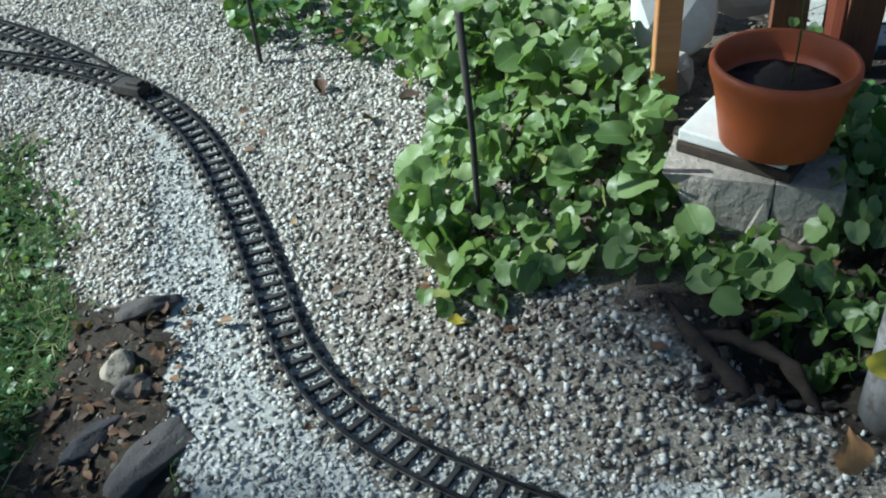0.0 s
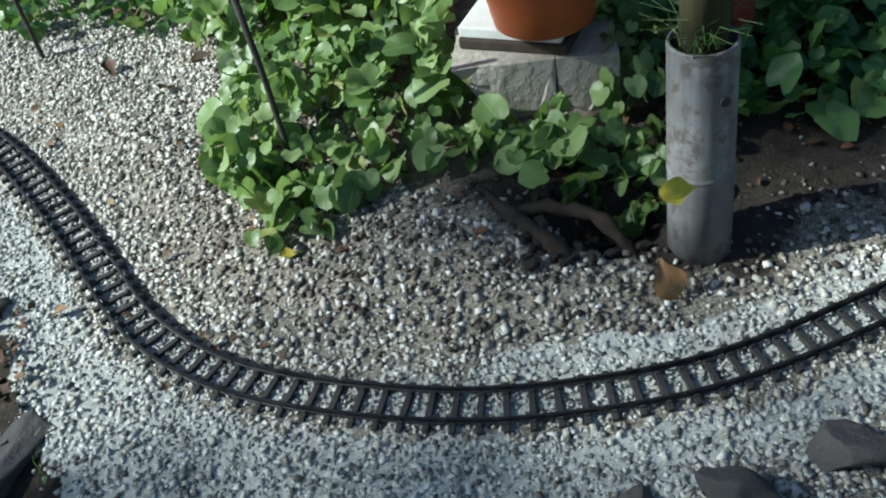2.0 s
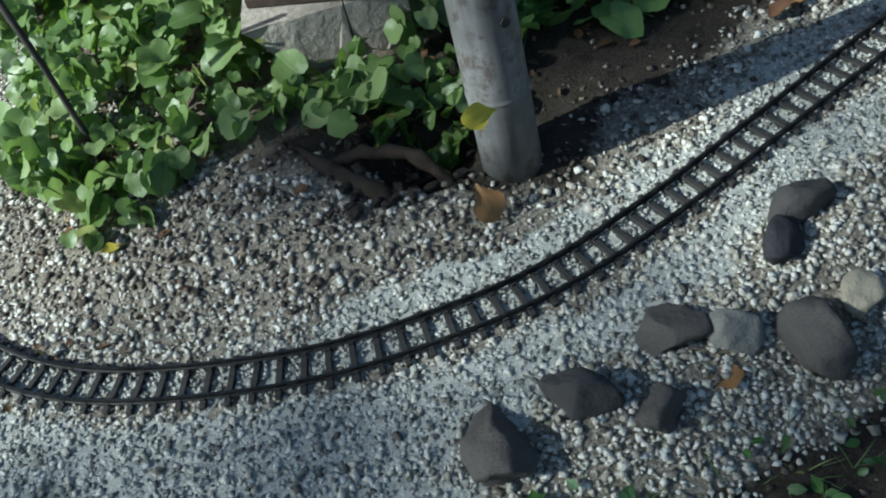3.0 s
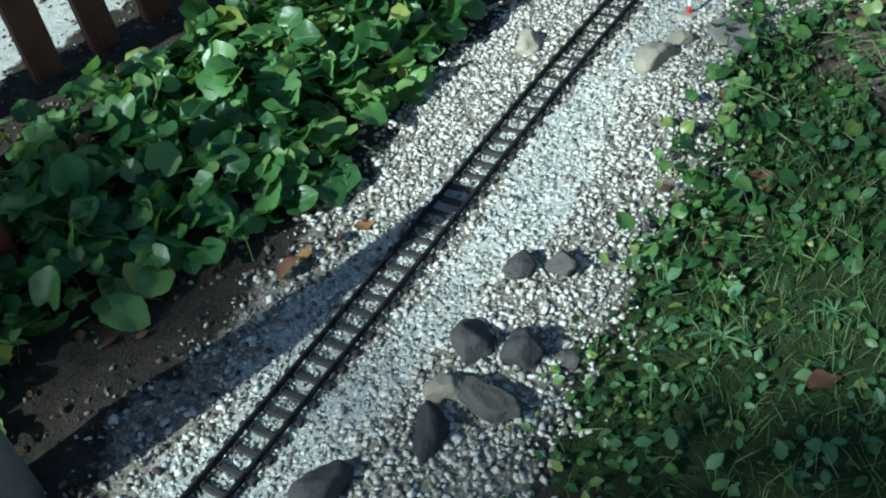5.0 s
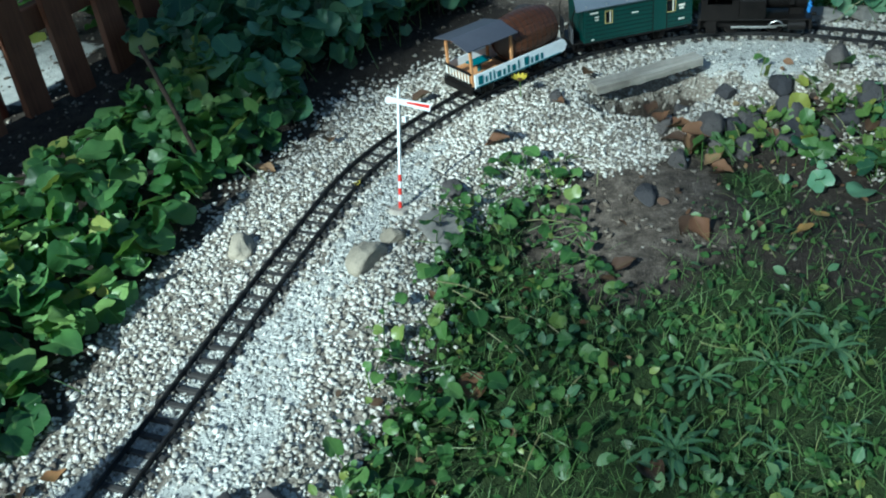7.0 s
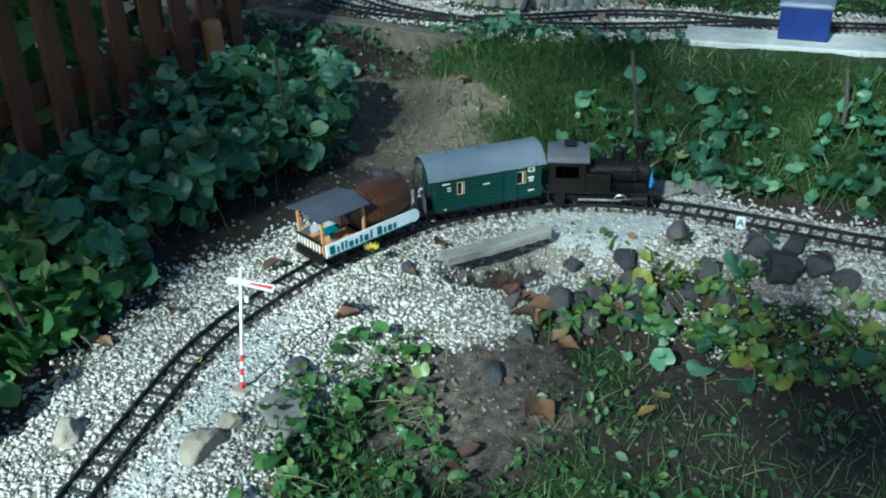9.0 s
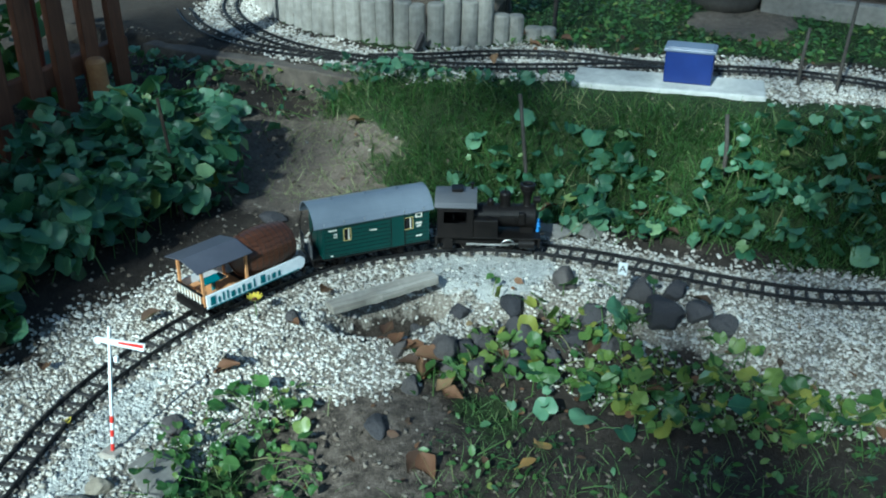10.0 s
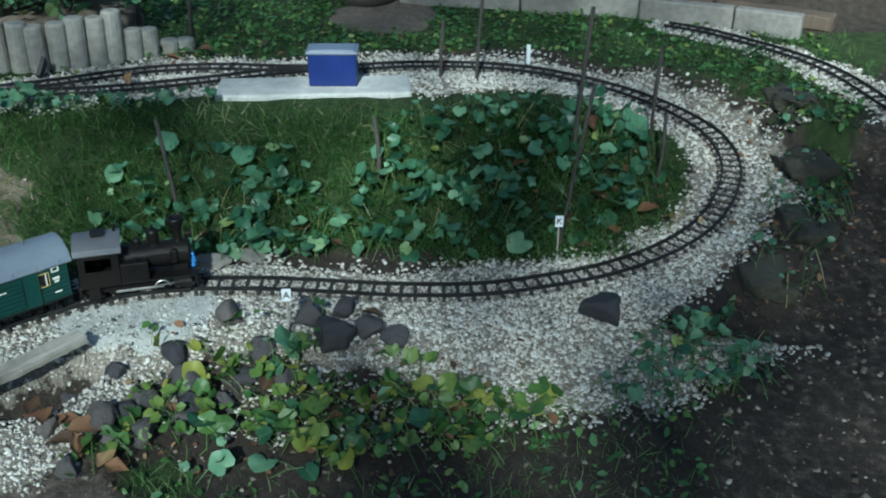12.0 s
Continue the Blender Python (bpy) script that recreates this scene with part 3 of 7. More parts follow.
    cement = np.maximum(cement, smooth(0.03, 0.045, s) * smooth(0.02, -0.02, s - np.interp(x, (0.0, 0.3, 0.6, 1.0, 1.6), (0.03, 0.09, 0.1, 0.08, 0.03)) + wob) * (x > 0.0) * (x < 1.6))
    cement = np.maximum(cement, smooth(1.6, 1.66, y + wob) * smooth(0.55, 0.65, x) * smooth(2.15, 2.0, x))
    inner = smooth(0.0, 0.015, 0.03 - np.abs(s)) * (x < 1.5) * (x > -0.6)
    cement = np.maximum(cement, inner) * (1 - pit)
    dry = np.maximum(0.55 * bare, smooth(0.5, 0.28, np.hypot((x - 3.0) * 1.5, y - 0.92) + wob))
    dry = np.maximum(dry, 0.3 * soil)
    dry = np.maximum(dry, smooth(0.0, 0.05, 0.2 - np.hypot((x - 4.33) * 0.9, (y + 0.17) * 0.9) + wob))
    dry = np.maximum(dry, smooth(0.16, 0.08, np.hypot((x - 0.17) * 1.2, y - 0.92) + wob))
    dry = np.maximum(dry, smooth(0.98, 1.12, y + wob) * smooth(-0.4, -0.15, x) * smooth(0.6, 0.5, x))
    out = 1 - smooth(0.0, 0.5, np.maximum(np.maximum(-1.3 - x, x - 4.9), np.maximum(-1.75 - y, y - 2.5)))
    lawn = 0.75 - (0.75 - lawn) * out
    return gravel * out, lawn, cement * out, dry * out


def build_ground():
    def axis(lo, hi, step):
        mid = np.arange(lo, hi, step)
        out, w = [], step
        while sum(out) < 900:
            w *= 1.5
            out.append(w)
        grow = np.cumsum(out)
        return np.r_[lo - grow[::-1], mid, mid[-1] + grow]
    xs, ys = axis(-1.8, 4.7, 0.025), axis(-1.9, 2.6, 0.025)
    X, Y = np.meshgrid(xs, ys, indexing="ij")
    Z = height(X, Y)
    nx, ny = len(xs), len(ys)
    k = np.arange(nx * ny).reshape(nx, ny)
    faces = np.stack([k[:-1, :-1], k[1:, :-1], k[1:, 1:], k[:-1, 1:]], -1).reshape(-1, 4)
    me = mesh_from("ground", np.stack([X, Y, Z], -1).reshape(-1, 3), [faces.tolist()], 1, 0, M_GROUND)
    masks = []
    for lo in range(0, X.size, 20000):
        masks.append(np.stack(zones(X.ravel()[lo:lo + 20000], Y.ravel()[lo:lo + 20000]), 1))
    rgba = np.vstack(masks)
    col = me.color_attributes.new("zone", "FLOAT_COLOR", "POINT")
    col.data.foreach_set("color", rgba.astype(np.float32).ravel())
    me.shade_smooth()
    return tagged(new("ground", me), "dark garden soil with gravel, moss and cement patches", "ground", kind="structure")


GROUND = build_ground()
rng = np.random.default_rng(7)


def scatter_points(n, x0, x1, y0, y1, weight):
    """n random places in a rectangle, kept with the chance that weight(x, y) gives."""
    x, y = rng.uniform(x0, x1, n), rng.uniform(y0, y1, n)
    keep = np.concatenate([weight(x[i:i + 20000], y[i:i + 20000]) for i in range(0, n, 20000)]) > rng.random(n)
    return x[keep], y[keep]


# ---------- gravel ----------
CHIP = np.array([(x, y, z) for x in (-1, 1) for y in (-1, 1) for z in (-1, 1)]) * 0.72
CHIP_F = [(0, 1, 3, 2), (4, 6, 7, 5), (0, 4, 5, 1), (2, 3, 7, 6), (0, 2, 6, 4), (1, 5, 7, 3)]


def gravel(name, n, area, weight, lo, hi, mat, sink, label):
    """Broken stones: boxes with every corner pushed about."""
    x, y = scatter_points(n, *area, weight)
    m = len(x)
    bed = np.concatenate([np.minimum(np.minimum(np.abs(to_track(x[i:i + 20000], y[i:i + 20000])[0]), np.abs(to_track(x[i:i + 20000], y[i:i + 20000], SIDING)[0])), np.abs(to_track(x[i:i + 20000], y[i:i + 20000], BRANCH)[0])) for i in range(0, m, 20000)])
    r = rng.uniform(lo, hi, m) * rng.choice((0.55, 0.8, 1.0, 1.0, 1.3), m)
    r = np.where(bed < 0.044, np.minimum(r, 0.0036), r)
    z = height(x, y) + np.where(bed < 0.044, -0.1, sink) * r * rng.uniform(0.5, 1.3, m)
    z = z + np.where(bed < 0.032, np.where(x > 1.4, 0.0045, 0.002), 0.0)
    turn = turns_of(rng.normal(0, 0.4, m), rng.normal(0, 0.4, m), rng.uniform(0, 6.28, m))
    size = np.stack([r * rng.uniform(0.9, 1.45, m), r * rng.uniform(0.65, 1.0, m), r * rng.uniform(0.42, 0.7, m)], 1)
    co = CHIP[None] * rng.uniform(0.5, 1.25, (m, 8, 3))
    co = np.einsum("nij,nkj->nki", turn, co * size[:, None]) + np.stack([x, y, z], 1)[:, None]
    me = mesh_from(name, co.reshape(-1, 3), [CHIP_F], m, 8, mat)
    print(name, m)
    return tagged(new(name, me), label, "gravel", kind="stuff")


def dirty(x, y):
    """Where leaf mould has stained the stones: the bank side of the near curve."""
    s, _, _ = to_track(x, y)
    return smooth(0.05, 0.14, s) * smooth(1.3, 0.9, x) * smooth(-0.75, -0.3, x) * smooth(1.75, 1.2, y)


def loose(x, y):
    z = zones(x, y)
    return z[0] * (1 - (0.85 + 0.12 * (np.ravel(x) > 2.3)) * z[2])


gravel("gravel", 440000, (-1.4, 2.95, -1.1, 2.5), lambda x, y: loose(x, y) * (1 - dirty(x, y)), 0.003, 0.0056, M_GRAVEL, 0.3, "loose pale limestone gravel beside the track")
gravel("gravel", 52000, (-0.6, 1.3, 0.65, 1.9), lambda x, y: 0.8 * loose(x, y) * dirty(x, y), 0.0026, 0.0062, M_GRAVEL_DIRTY, 0.3, "soil-stained gravel below the ivy bank")
gravel("gravel", 100000, (2.9, 4.4, -1.7, 1.9), lambda x, y: zones(x, y)[0], 0.004, 0.0065, M_GRAVEL, 0.3, "loose pale limestone gravel on the upper terrace")
gravel("cemented_gravel", 150000, (-0.8, 2.7, 0.1, 1.6), lambda x, y: 0.8 * zones(x, y)[2] * (1 - 0.85 * (x > 2.3)), 0.003, 0.0054, M_GRAVEL_GREY, -0.1, "grey gravel bedded in cement slurry")
gravel("pebbles", 40000, (-1.2, 3.6, -1.7, 2.0), lambda x, y: 0.6 * (1 - zones(x, y)[0]) * (1 - zones(x, y)[1]) * np.where(np.ravel(y) < -0.55, 0.45, 1.0), 0.0022, 0.006, M_PEBBLE, 0.2, "small dull pebbles strewn on the soil")

gravel("pebbles", 60000, (1.6, 4.0, -1.75, -0.6), lambda x, y: 0.02 * (1 - zones(x, y)[0]) * (1 - zones(x, y)[1]), 0.003, 0.007, M_PEBBLE, 0.25, "pale stones trodden into the soil path")


# ---------- track ----------
def offset(line, d):
    t = np.gradient(line[:, :2], axis=0)
    t /= np.linalg.norm(t, axis=1)[:, None]
    out = line.copy()
    out[:, 0] -= t[:, 1] * d
    out[:, 1] += t[:, 0] * d
    return out


def rail_mesh(line, d):
    """A rail with foot, web and head, swept beside the line."""
    prof = [(-0.0024, 0.0), (0.0024, 0.0), (0.0024, 0.0012), (0.0009, 0.0018), (0.0009, 0.0055), (0.0016, 0.0062), (0.0016, 0.0083), (-0.0016, 0.0083), (-0.0016, 0.0062), (-0.0009, 0.0055), (-0.0009, 0.0018), (-0.0024, 0.0012)]
    bm = bmesh.new()
    rings = []
    path = [offset(line, d + u)[::2] for u, _ in prof]
    for i in range(len(path[0])):
        rings.append([bm.verts.new((p[i][0], p[i][1], p[i][2] + h)) for p, (_, h) in zip(path, prof)])
    for a, b in zip(rings, rings[1:]):
        for k in range(len(prof)):
            n = (k + 1) % len(prof)
            bm.faces.new((a[k], a[n], b[n], b[k]))
    bm.faces.new(rings[0])
    bm.faces.new(rings[-1])
    return bm


def sleeper_mesh():
    bm = bmesh.new()
    box(bm, (0, 0, -0.004), (0.0082, 0.074, 0.008), 0.001)
    for y in (-0.0225, 0.0225):
        for dy in (-0.0045, 0.0045):
            box(bm, (0, y + dy, 0.0012), (0.006, 0.0028, 0.0026))
    return mesh_of("sleeper", bm, M_SLEEPER)


SLEEPER = sleeper_mesh()


def build_track(line, label, pitch=0.0305, skip=()):
    mid = line[len(line) // 2]
    track = empty("model_railway_track", pose(0, 0, 0), label, "railway track", "garden railway tracks")
    for d in (-0.024, 0.024):
        part("rail", rail_mesh(line, d), M_RAIL, track)
    arc = np.arange(0.012, (len(line) - 1) * 0.01, pitch) / 0.01
    t = np.gradient(line, axis=0)
    for s in arc:
        i = min(int(s), len(line) - 2)
        p = line[i] + (line[i + 1] - line[i]) * (s - i)
        if any(math.hypot(p[0] - a, p[1] - b) < r for a, b, r in skip):
            continue
        ob = new("sleeper", SLEEPER)
        ob.parent = track
        ob.matrix_basis = pose(p[0], p[1], p[2], 0, 0, math.degrees(math.atan2(t[i][1], t[i][0])) + random.uniform(-1.5, 1.5))
    return track


build_track(LOWER, "dark tarnished narrow-gauge model track bedded in pale gravel")
build_track(UPPER, "dark model track looping up to the upper terrace")
build_track(SIDING, "dark model passing track on the gravel terrace", skip=((3.745, -0.05, 0.12), (3.525, 0.95, 0.12)))
build_track(SPUR, "dark disused model track spur on bare ground")
build_track(BRANCH, "dark model track branch joining at the points", skip=((-0.79, 1.92, 0.1),))


# ---------- the train ----------
M_BLACK = simple("black_loco_paint", (0.006, 0.0055, 0.0055), (0.014, 0.012, 0.011), 40, 0.38, 0, 0.1, 0.0004, 0.16)
# Both roof greys are tinted blue, with the sky's sheen put into the colour.
M_CAB_ROOF = simple("dark_grey_cab_roof", (0.075, 0.077, 0.084), (0.115, 0.118, 0.127), 30, 0.38, 0, 0.1, 0.0004)
M_VAN_ROOF = simple("grey_van_roof", (0.11, 0.13, 0.16), (0.155, 0.18, 0.215), 22, 0.3, 0, 0.1, 0.0004)
M_CANOPY = simple("slate_grey_canopy", (0.045, 0.047, 0.06), (0.075, 0.078, 0.098), 22, 0.42, 0, 0.15, 0.0005)
M_GREEN = simple("dark_green_van_paint", (0.004, 0.031, 0.027), (0.008, 0.046, 0.038), 30, 0.36, 0, 0.08, 0.0003)
M_CREAM = simple("cream_lettering_paint", (0.55, 0.53, 0.45), (0.72, 0.7, 0.62), 90, 0.6, 0, 0.05, 0.0002)
M_YELLOW = simple("ochre_window_frame", (0.34, 0.27, 0.09), (0.46, 0.38, 0.14), 90, 0.6, 0, 0.05, 0.0002)
M_BARREL = wood_material("barrel_stave", (0.035, 0.013, 0.006), (0.12, 0.048, 0.024), "X", 0.32)
M_HOOP = simple("dark_barrel_hoop", (0.02, 0.011, 0.008), (0.05, 0.026, 0.017), 60, 0.42, 0.1, 0.1, 0.0002)
M_OAK = wood_material("orange_deck_wood", (0.32, 0.14, 0.05), (0.55, 0.3, 0.13), "X", 0.55)
M_WHITE = simple("white_sign_paint", (0.62, 0.66, 0.68), (0.8, 0.83, 0.84), 60, 0.5, 0, 0.05, 0.0002)
M_TEAL = simple("teal_sign_paint", (0.004, 0.08, 0.1), (0.008, 0.12, 0.14), 60, 0.5, 0, 0.05, 0.0002)
M_STEEL = simple("bright_steel", (0.35, 0.34, 0.32), (0.55, 0.54, 0.52), 80, 0.35, 0.9, 0.1, 0.0002)
M_FIG = simple("sky_blue_plastic", (0.05, 0.2, 0.55), (0.09, 0.3, 0.7), 60, 0.45, 0, 0.05, 0.0002)
M_DARKGLASS = Mat("dark_cab_glass", 0.1, 0, 0.5).color((0.01, 0.011, 0.012)).m
M_RED = simple("signal_red", (0.5, 0.02, 0.015), (0.6, 0.035, 0.02), 60, 0.5, 0, 0.05, 0.0002)

ARC = np.r_[0, np.cumsum(np.linalg.norm(np.diff(MAIN, axis=0), axis=1))]


def on_track(front, length):
    """The pose of a vehicle whose front end is at that arc: x ahead, y to its left, z up from the rail's top."""
    a, b = (np.array([np.interp(s, ARC, MAIN[:, k]) for k in range(3)]) for s in (front - length * 0.8, front - length * 0.2))
    d = b - a
    mid = (a + b) / 2
    back = mid - d / np.linalg.norm(d) * length / 2
    yaw, pitch = math.atan2(d[1], d[0]), math.atan2(d[2], math.hypot(d[0], d[1]))
    return pose(*back, 0, 0, 0).normalized() @ Matrix.Translation((0, 0, 0.0083)) @ Euler((0, -pitch, yaw)).to_matrix().to_4x4()


def wheelset(thing, x, r=0.0145, spoked=True):
    """An axle with two flanged wheels."""
    bm = rod(bmesh.new(), (x, -0.02, r), (x, 0.02, r), 0.002, seg=8)
    axle = part("axle", bm, M_BLACK, thing)
    for side in (-1, 1):
        bm = bmesh.new()
        m = Matrix.Translation((x, side * 0.0225, r)) @ pose(0, 0, 0, -90 * side, 0, 0)
        lathe(bm, [(r + 0.0025, -0.0035), (r + 0.0025, -0.0025), (r, -0.002), (r, 0.003), (r * 0.8, 0.003), (r * 0.75, 0.001), (r * 0.3, 0.001), (r * 0.25, 0.004)], 24, m)
        part("wheel", bm, M_BLACK, axle, shade=False)
    return axle


def coupler(thing, x, way):
    bm = bmesh.new()
    box(bm, (x + way * 0.008, 0, 0.013), (0.02, 0.006, 0.004), 0.0008)
    tube(bm, [(x + way * 0.018, y, 0.013 - abs(y) * 0.05) for y in (-0.014, -0.008, 0, 0.008, 0.014)], 0.0016, 6)
    part("coupler", bm, M_BLACK, thing)


def arched_roof(x0, x1, half, z0, rise, thick, n=14, curl=0.0):
    """A barrel roof as one shell."""
    bm = bmesh.new()
    rows = []
    for x in (x0, x1):
        top, low = [], []
        for k in range(n + 1):
            u = -1 + 2 * k / n
            z = z0 + rise * (1 - abs(u) ** 2.4) - curl * max(0, abs(u) - 0.86)
            top.append(bm.verts.new((x, u * half, z)))
            low.append(bm.verts.new((x, u * half * 0.985, z - thick)))
        rows.append((top, low))
    (t0, l0), (t1, l1) = rows
    for k in range(n):
        bm.faces.new((t0[k], t0[k + 1], t1[k + 1], t1[k]))
        bm.faces.new((l0[k + 1], l0[k], l1[k], l1[k + 1]))
        bm.faces.new((t0[k + 1], t0[k], l0[k], l0[k + 1]))
        bm.faces.new((t1[k], t1[k + 1], l1[k + 1], l1[k]))
    for k in (0, n):
        bm.faces.new((t0[k], t1[k], l1[k], l0[k]))
    return bm


def locomotive(m):
    th = empty("steam_locomotive", m, "black model tank locomotive with a flared chimney on the track", "locomotive")
    # frame, running board and buffer beams
    bm = box(bmesh.new(), (0.12, 0, 0.026), (0.226, 0.06, 0.022), 0.0015)
    part("frame", bm, M_BLACK, th)
    bm = box(bmesh.new(), (0.12, 0, 0.04), (0.236, 0.1, 0.004), 0.001)
    part("running_board", bm, M_BLACK, th)
    for x in (0.004, 0.236):
        b = part("buffer_beam", box(bmesh.new(), (x, 0, 0.029), (0.006, 0.096, 0.024), 0.001), M_BLACK, th)
    coupler(th, 0.0, -1)
    coupler(th, 0.24, 1)
    # cab: four walls with window openings, and the roof with its hatch
    def cab_wall(y):
        bm = bmesh.new()
        for at, size in (((0.047, y, 0.058), (0.078, 0.003, 0.034)), ((0.047, y, 0.112), (0.078, 0.003, 0.014)), ((0.014, y, 0.09), (0.012, 0.003, 0.031)), ((0.079, y, 0.09), (0.014, 0.003, 0.031))):
            box(bm, at, size)
        return bm
    for y in (-0.0495, 0.0495):
        w = part("cab_side", cab_wall(y), M_BLACK, th)
        bm = bmesh.new()
        for a, b in (((0.02, 0.075), (0.072, 0.075)), ((0.072, 0.075), (0.072, 0.105)), ((0.072, 0.105), (0.02, 0.105)), ((0.02, 0.105), (0.02, 0.075))):
            rod(bm, (a[0], y * 1.03, a[1]), (b[0], y * 1.03, b[1]), 0.0008, seg=5)
        part("window_trim", bm, M_BLACK, w)
    for x in (0.008, 0.0865):
        bm = bmesh.new()
        for at, size in (((x, 0, 0.064), (0.003, 0.096, 0.046)), ((x, 0, 0.113), (0.003, 0.096, 0.012)), ((x, 0, 0.097), (0.003, 0.026, 0.02)), ((x, -0.043, 0.097), (0.003, 0.01, 0.02)), ((x, 0.043, 0.097), (0.003, 0.01, 0.02))):
            box(bm, at, size)
        part("cab_end", bm, M_BLACK, th)
    roof = part("cab_roof", arched_roof(0.0, 0.094, 0.054, 0.1185, 0.017, 0.0025, 14, 0.02), M_CAB_ROOF, th, "dull grey curved cab roof")
    bm = box(bmesh.new(), (0.05, 0, 0.1385), (0.024, 0.026, 0.005), 0.001)
    box(bm, (0.05, 0, 0.142), (0.028, 0.03, 0.0022), 0.0008)
    part("roof_hatch", bm, M_BLACK, roof)
    bm = rod(bmesh.new(), (0.083, 0.012, 0.133), (0.083, 0.012, 0.147), 0.0035, 0.003)
    rod(bm, (0.083, 0.012, 0.147), (0.083, 0.012, 0.149), 0.0048, 0.0048)
    part("whistle", bm, M_BLACK, roof)
    # side tanks
    for y in (-1, 1):
        tank = part("side_tank", box(bmesh.new(), (0.115, y * 0.04, 0.063), (0.056, 0.02, 0.043), 0.0025), M_BLACK, th)
        bm = rod(bmesh.new(), (0.12, y * 0.04, 0.084), (0.12, y * 0.04, 0.089), 0.006, 0.006, 14)
        part("filler_cap", bm, M_BLACK, tank)
        part("handrail", rod(bmesh.new(), (0.145, y * 0.031, 0.088), (0.215, y * 0.031, 0.088), 0.0011, seg=6), M_BLACK, th)
    # boiler with bands, smokebox, domes, chimney
    bm = bmesh.new()
    lathe(bm, [(0.027, 0.0), (0.027, 0.104)], 32, pose(0.088, 0, 0.076, 0, 90, 0))
    boiler = part("boiler", bm, M_BLACK, th, shade=False)
    for x in (0.105, 0.14, 0.175):
        bm = lathe(bmesh.new(), [(0.027, 0), (0.0279, 0.0002), (0.0279, 0.0028), (0.027, 0.003)], 32, pose(x, 0, 0.076, 0, 90, 0))
        part("boiler_band", bm, M_BLACK, boiler)
    bm = lathe(bmesh.new(), [(0.0285, 0), (0.0285, 0.034), (0.026, 0.036), (0.012, 0.038), (0.004, 0.0395)], 32, pose(0.192, 0, 0.076, 0, 90, 0))
    box(bm, (0.208, 0, 0.05), (0.03, 0.04, 0.018), 0.001)
    smokebox = part("smokebox", bm, M_BLACK, th)
    part("door_handle", tube(bmesh.new(), [(0.233, -0.008, 0.076), (0.235, 0, 0.076), (0.233, 0.008, 0.076)], 0.0009), M_STEEL, smokebox)
    bm = lathe(bmesh.new(), [(0.0135, 0.1), (0.0125, 0.104), (0.0125, 0.126), (0.0135, 0.127), (0.0135, 0.13), (0.011, 0.1335), (0.004, 0.135)], 24, pose(0.158, 0, 0))
    dome = part("steam_dome", bm, M_BLACK, th)
    for y in (-0.004, 0.004):
        part("safety_valve", rod(bmesh.new(), (0.158, y, 0.134), (0.158, y, 0.142), 0.0022, 0.0016, 8), M_BLACK, dome)
    bm = lathe(bmesh.new(), [(0.008, 0.1), (0.0075, 0.112), (0.005, 0.116)], 18, pose(0.125, 0, 0))
    part("sand_dome", bm, M_BLACK, th)
    bm = lathe(bmesh.new(), [(0.0125, 0.098), (0.0095, 0.104), (0.0085, 0.112), (0.0095, 0.126), (0.0155, 0.142), (0.0175, 0.144), (0.0175, 0.1535), (0.0165, 0.155), (0.0125, 0.155), (0.011, 0.15)], 28, pose(0.207, 0, 0))
    part("chimney", bm, M_BLACK, th, "black flared chimney with a wide rim")
    bm = lathe(bmesh.new(), [(0.007, 0), (0.008, 0.002), (0.008, 0.012), (0.0088, 0.014), (0.0088, 0.016), (0.003, 0.0155)], 20, pose(0.221, 0, 0.116, 0, 90, 0))
    box(bm, (0.226, 0, 0.105), (0.006, 0.004, 0.012), 0.0005)
    part("headlamp", bm, M_BLACK, th)
    part("air_pump", box(bmesh.new(), (0.196, -0.031, 0.082), (0.014, 0.012, 0.03), 0.003), M_BLACK, th)
    # wheels, cylinders and rods
    for x in (0.075, 0.165):
        wheelset(th, x, 0.0185)
    for y in (-1, 1):
        cyl = part("cylinder", box(rod(bmesh.new(), (0.19, y * 0.045, 0.027), (0.225, y * 0.045, 0.027), 0.0115, seg=20), (0.2075, y * 0.042, 0.0375), (0.034, 0.02, 0.008), 0.001), M_BLACK, th)
        part("piston_rod", rod(bmesh.new(), (0.155, y * 0.045, 0.024), (0.19, y * 0.045, 0.026), 0.0016, seg=6), M_STEEL, cyl)
        part("side_rod", box(bmesh.new(), (0.12, y * 0.0415, 0.02), (0.096, 0.0022, 0.005), 0.0008), M_STEEL, th)
        bm = bmesh.new()
        tube(bm, [(0.166 + 0.0155 * math.cos(a), y * 0.051, 0.0225 + 0.0155 * math.sin(a)) for a in np.linspace(0.15, math.pi - 0.15, 12)], 0.0014, 6)
        part("wheel_guard", bm, M_STEEL, th, "bright curved guard above the wheel")
        step = box(bmesh.new(), (0.03, y * 0.047, 0.024), (0.022, 0.003, 0.03), 0.0006)
        box(step, (0.03, y * 0.051, 0.012), (0.022, 0.012, 0.002), 0.0004)
        part("cab_step", step, M_BLACK, th)
    for y in (-0.032, 0.032):
        bm = lathe(bmesh.new(), [(0.0045, 0), (0.0045, 0.004), (0.0035, 0.005), (0.0035, 0.009), (0.001, 0.0095)], 14, pose(0.238, y, 0.047, 0, 90, 0))
        part("lantern", bm, M_BLACK, th)
    return th


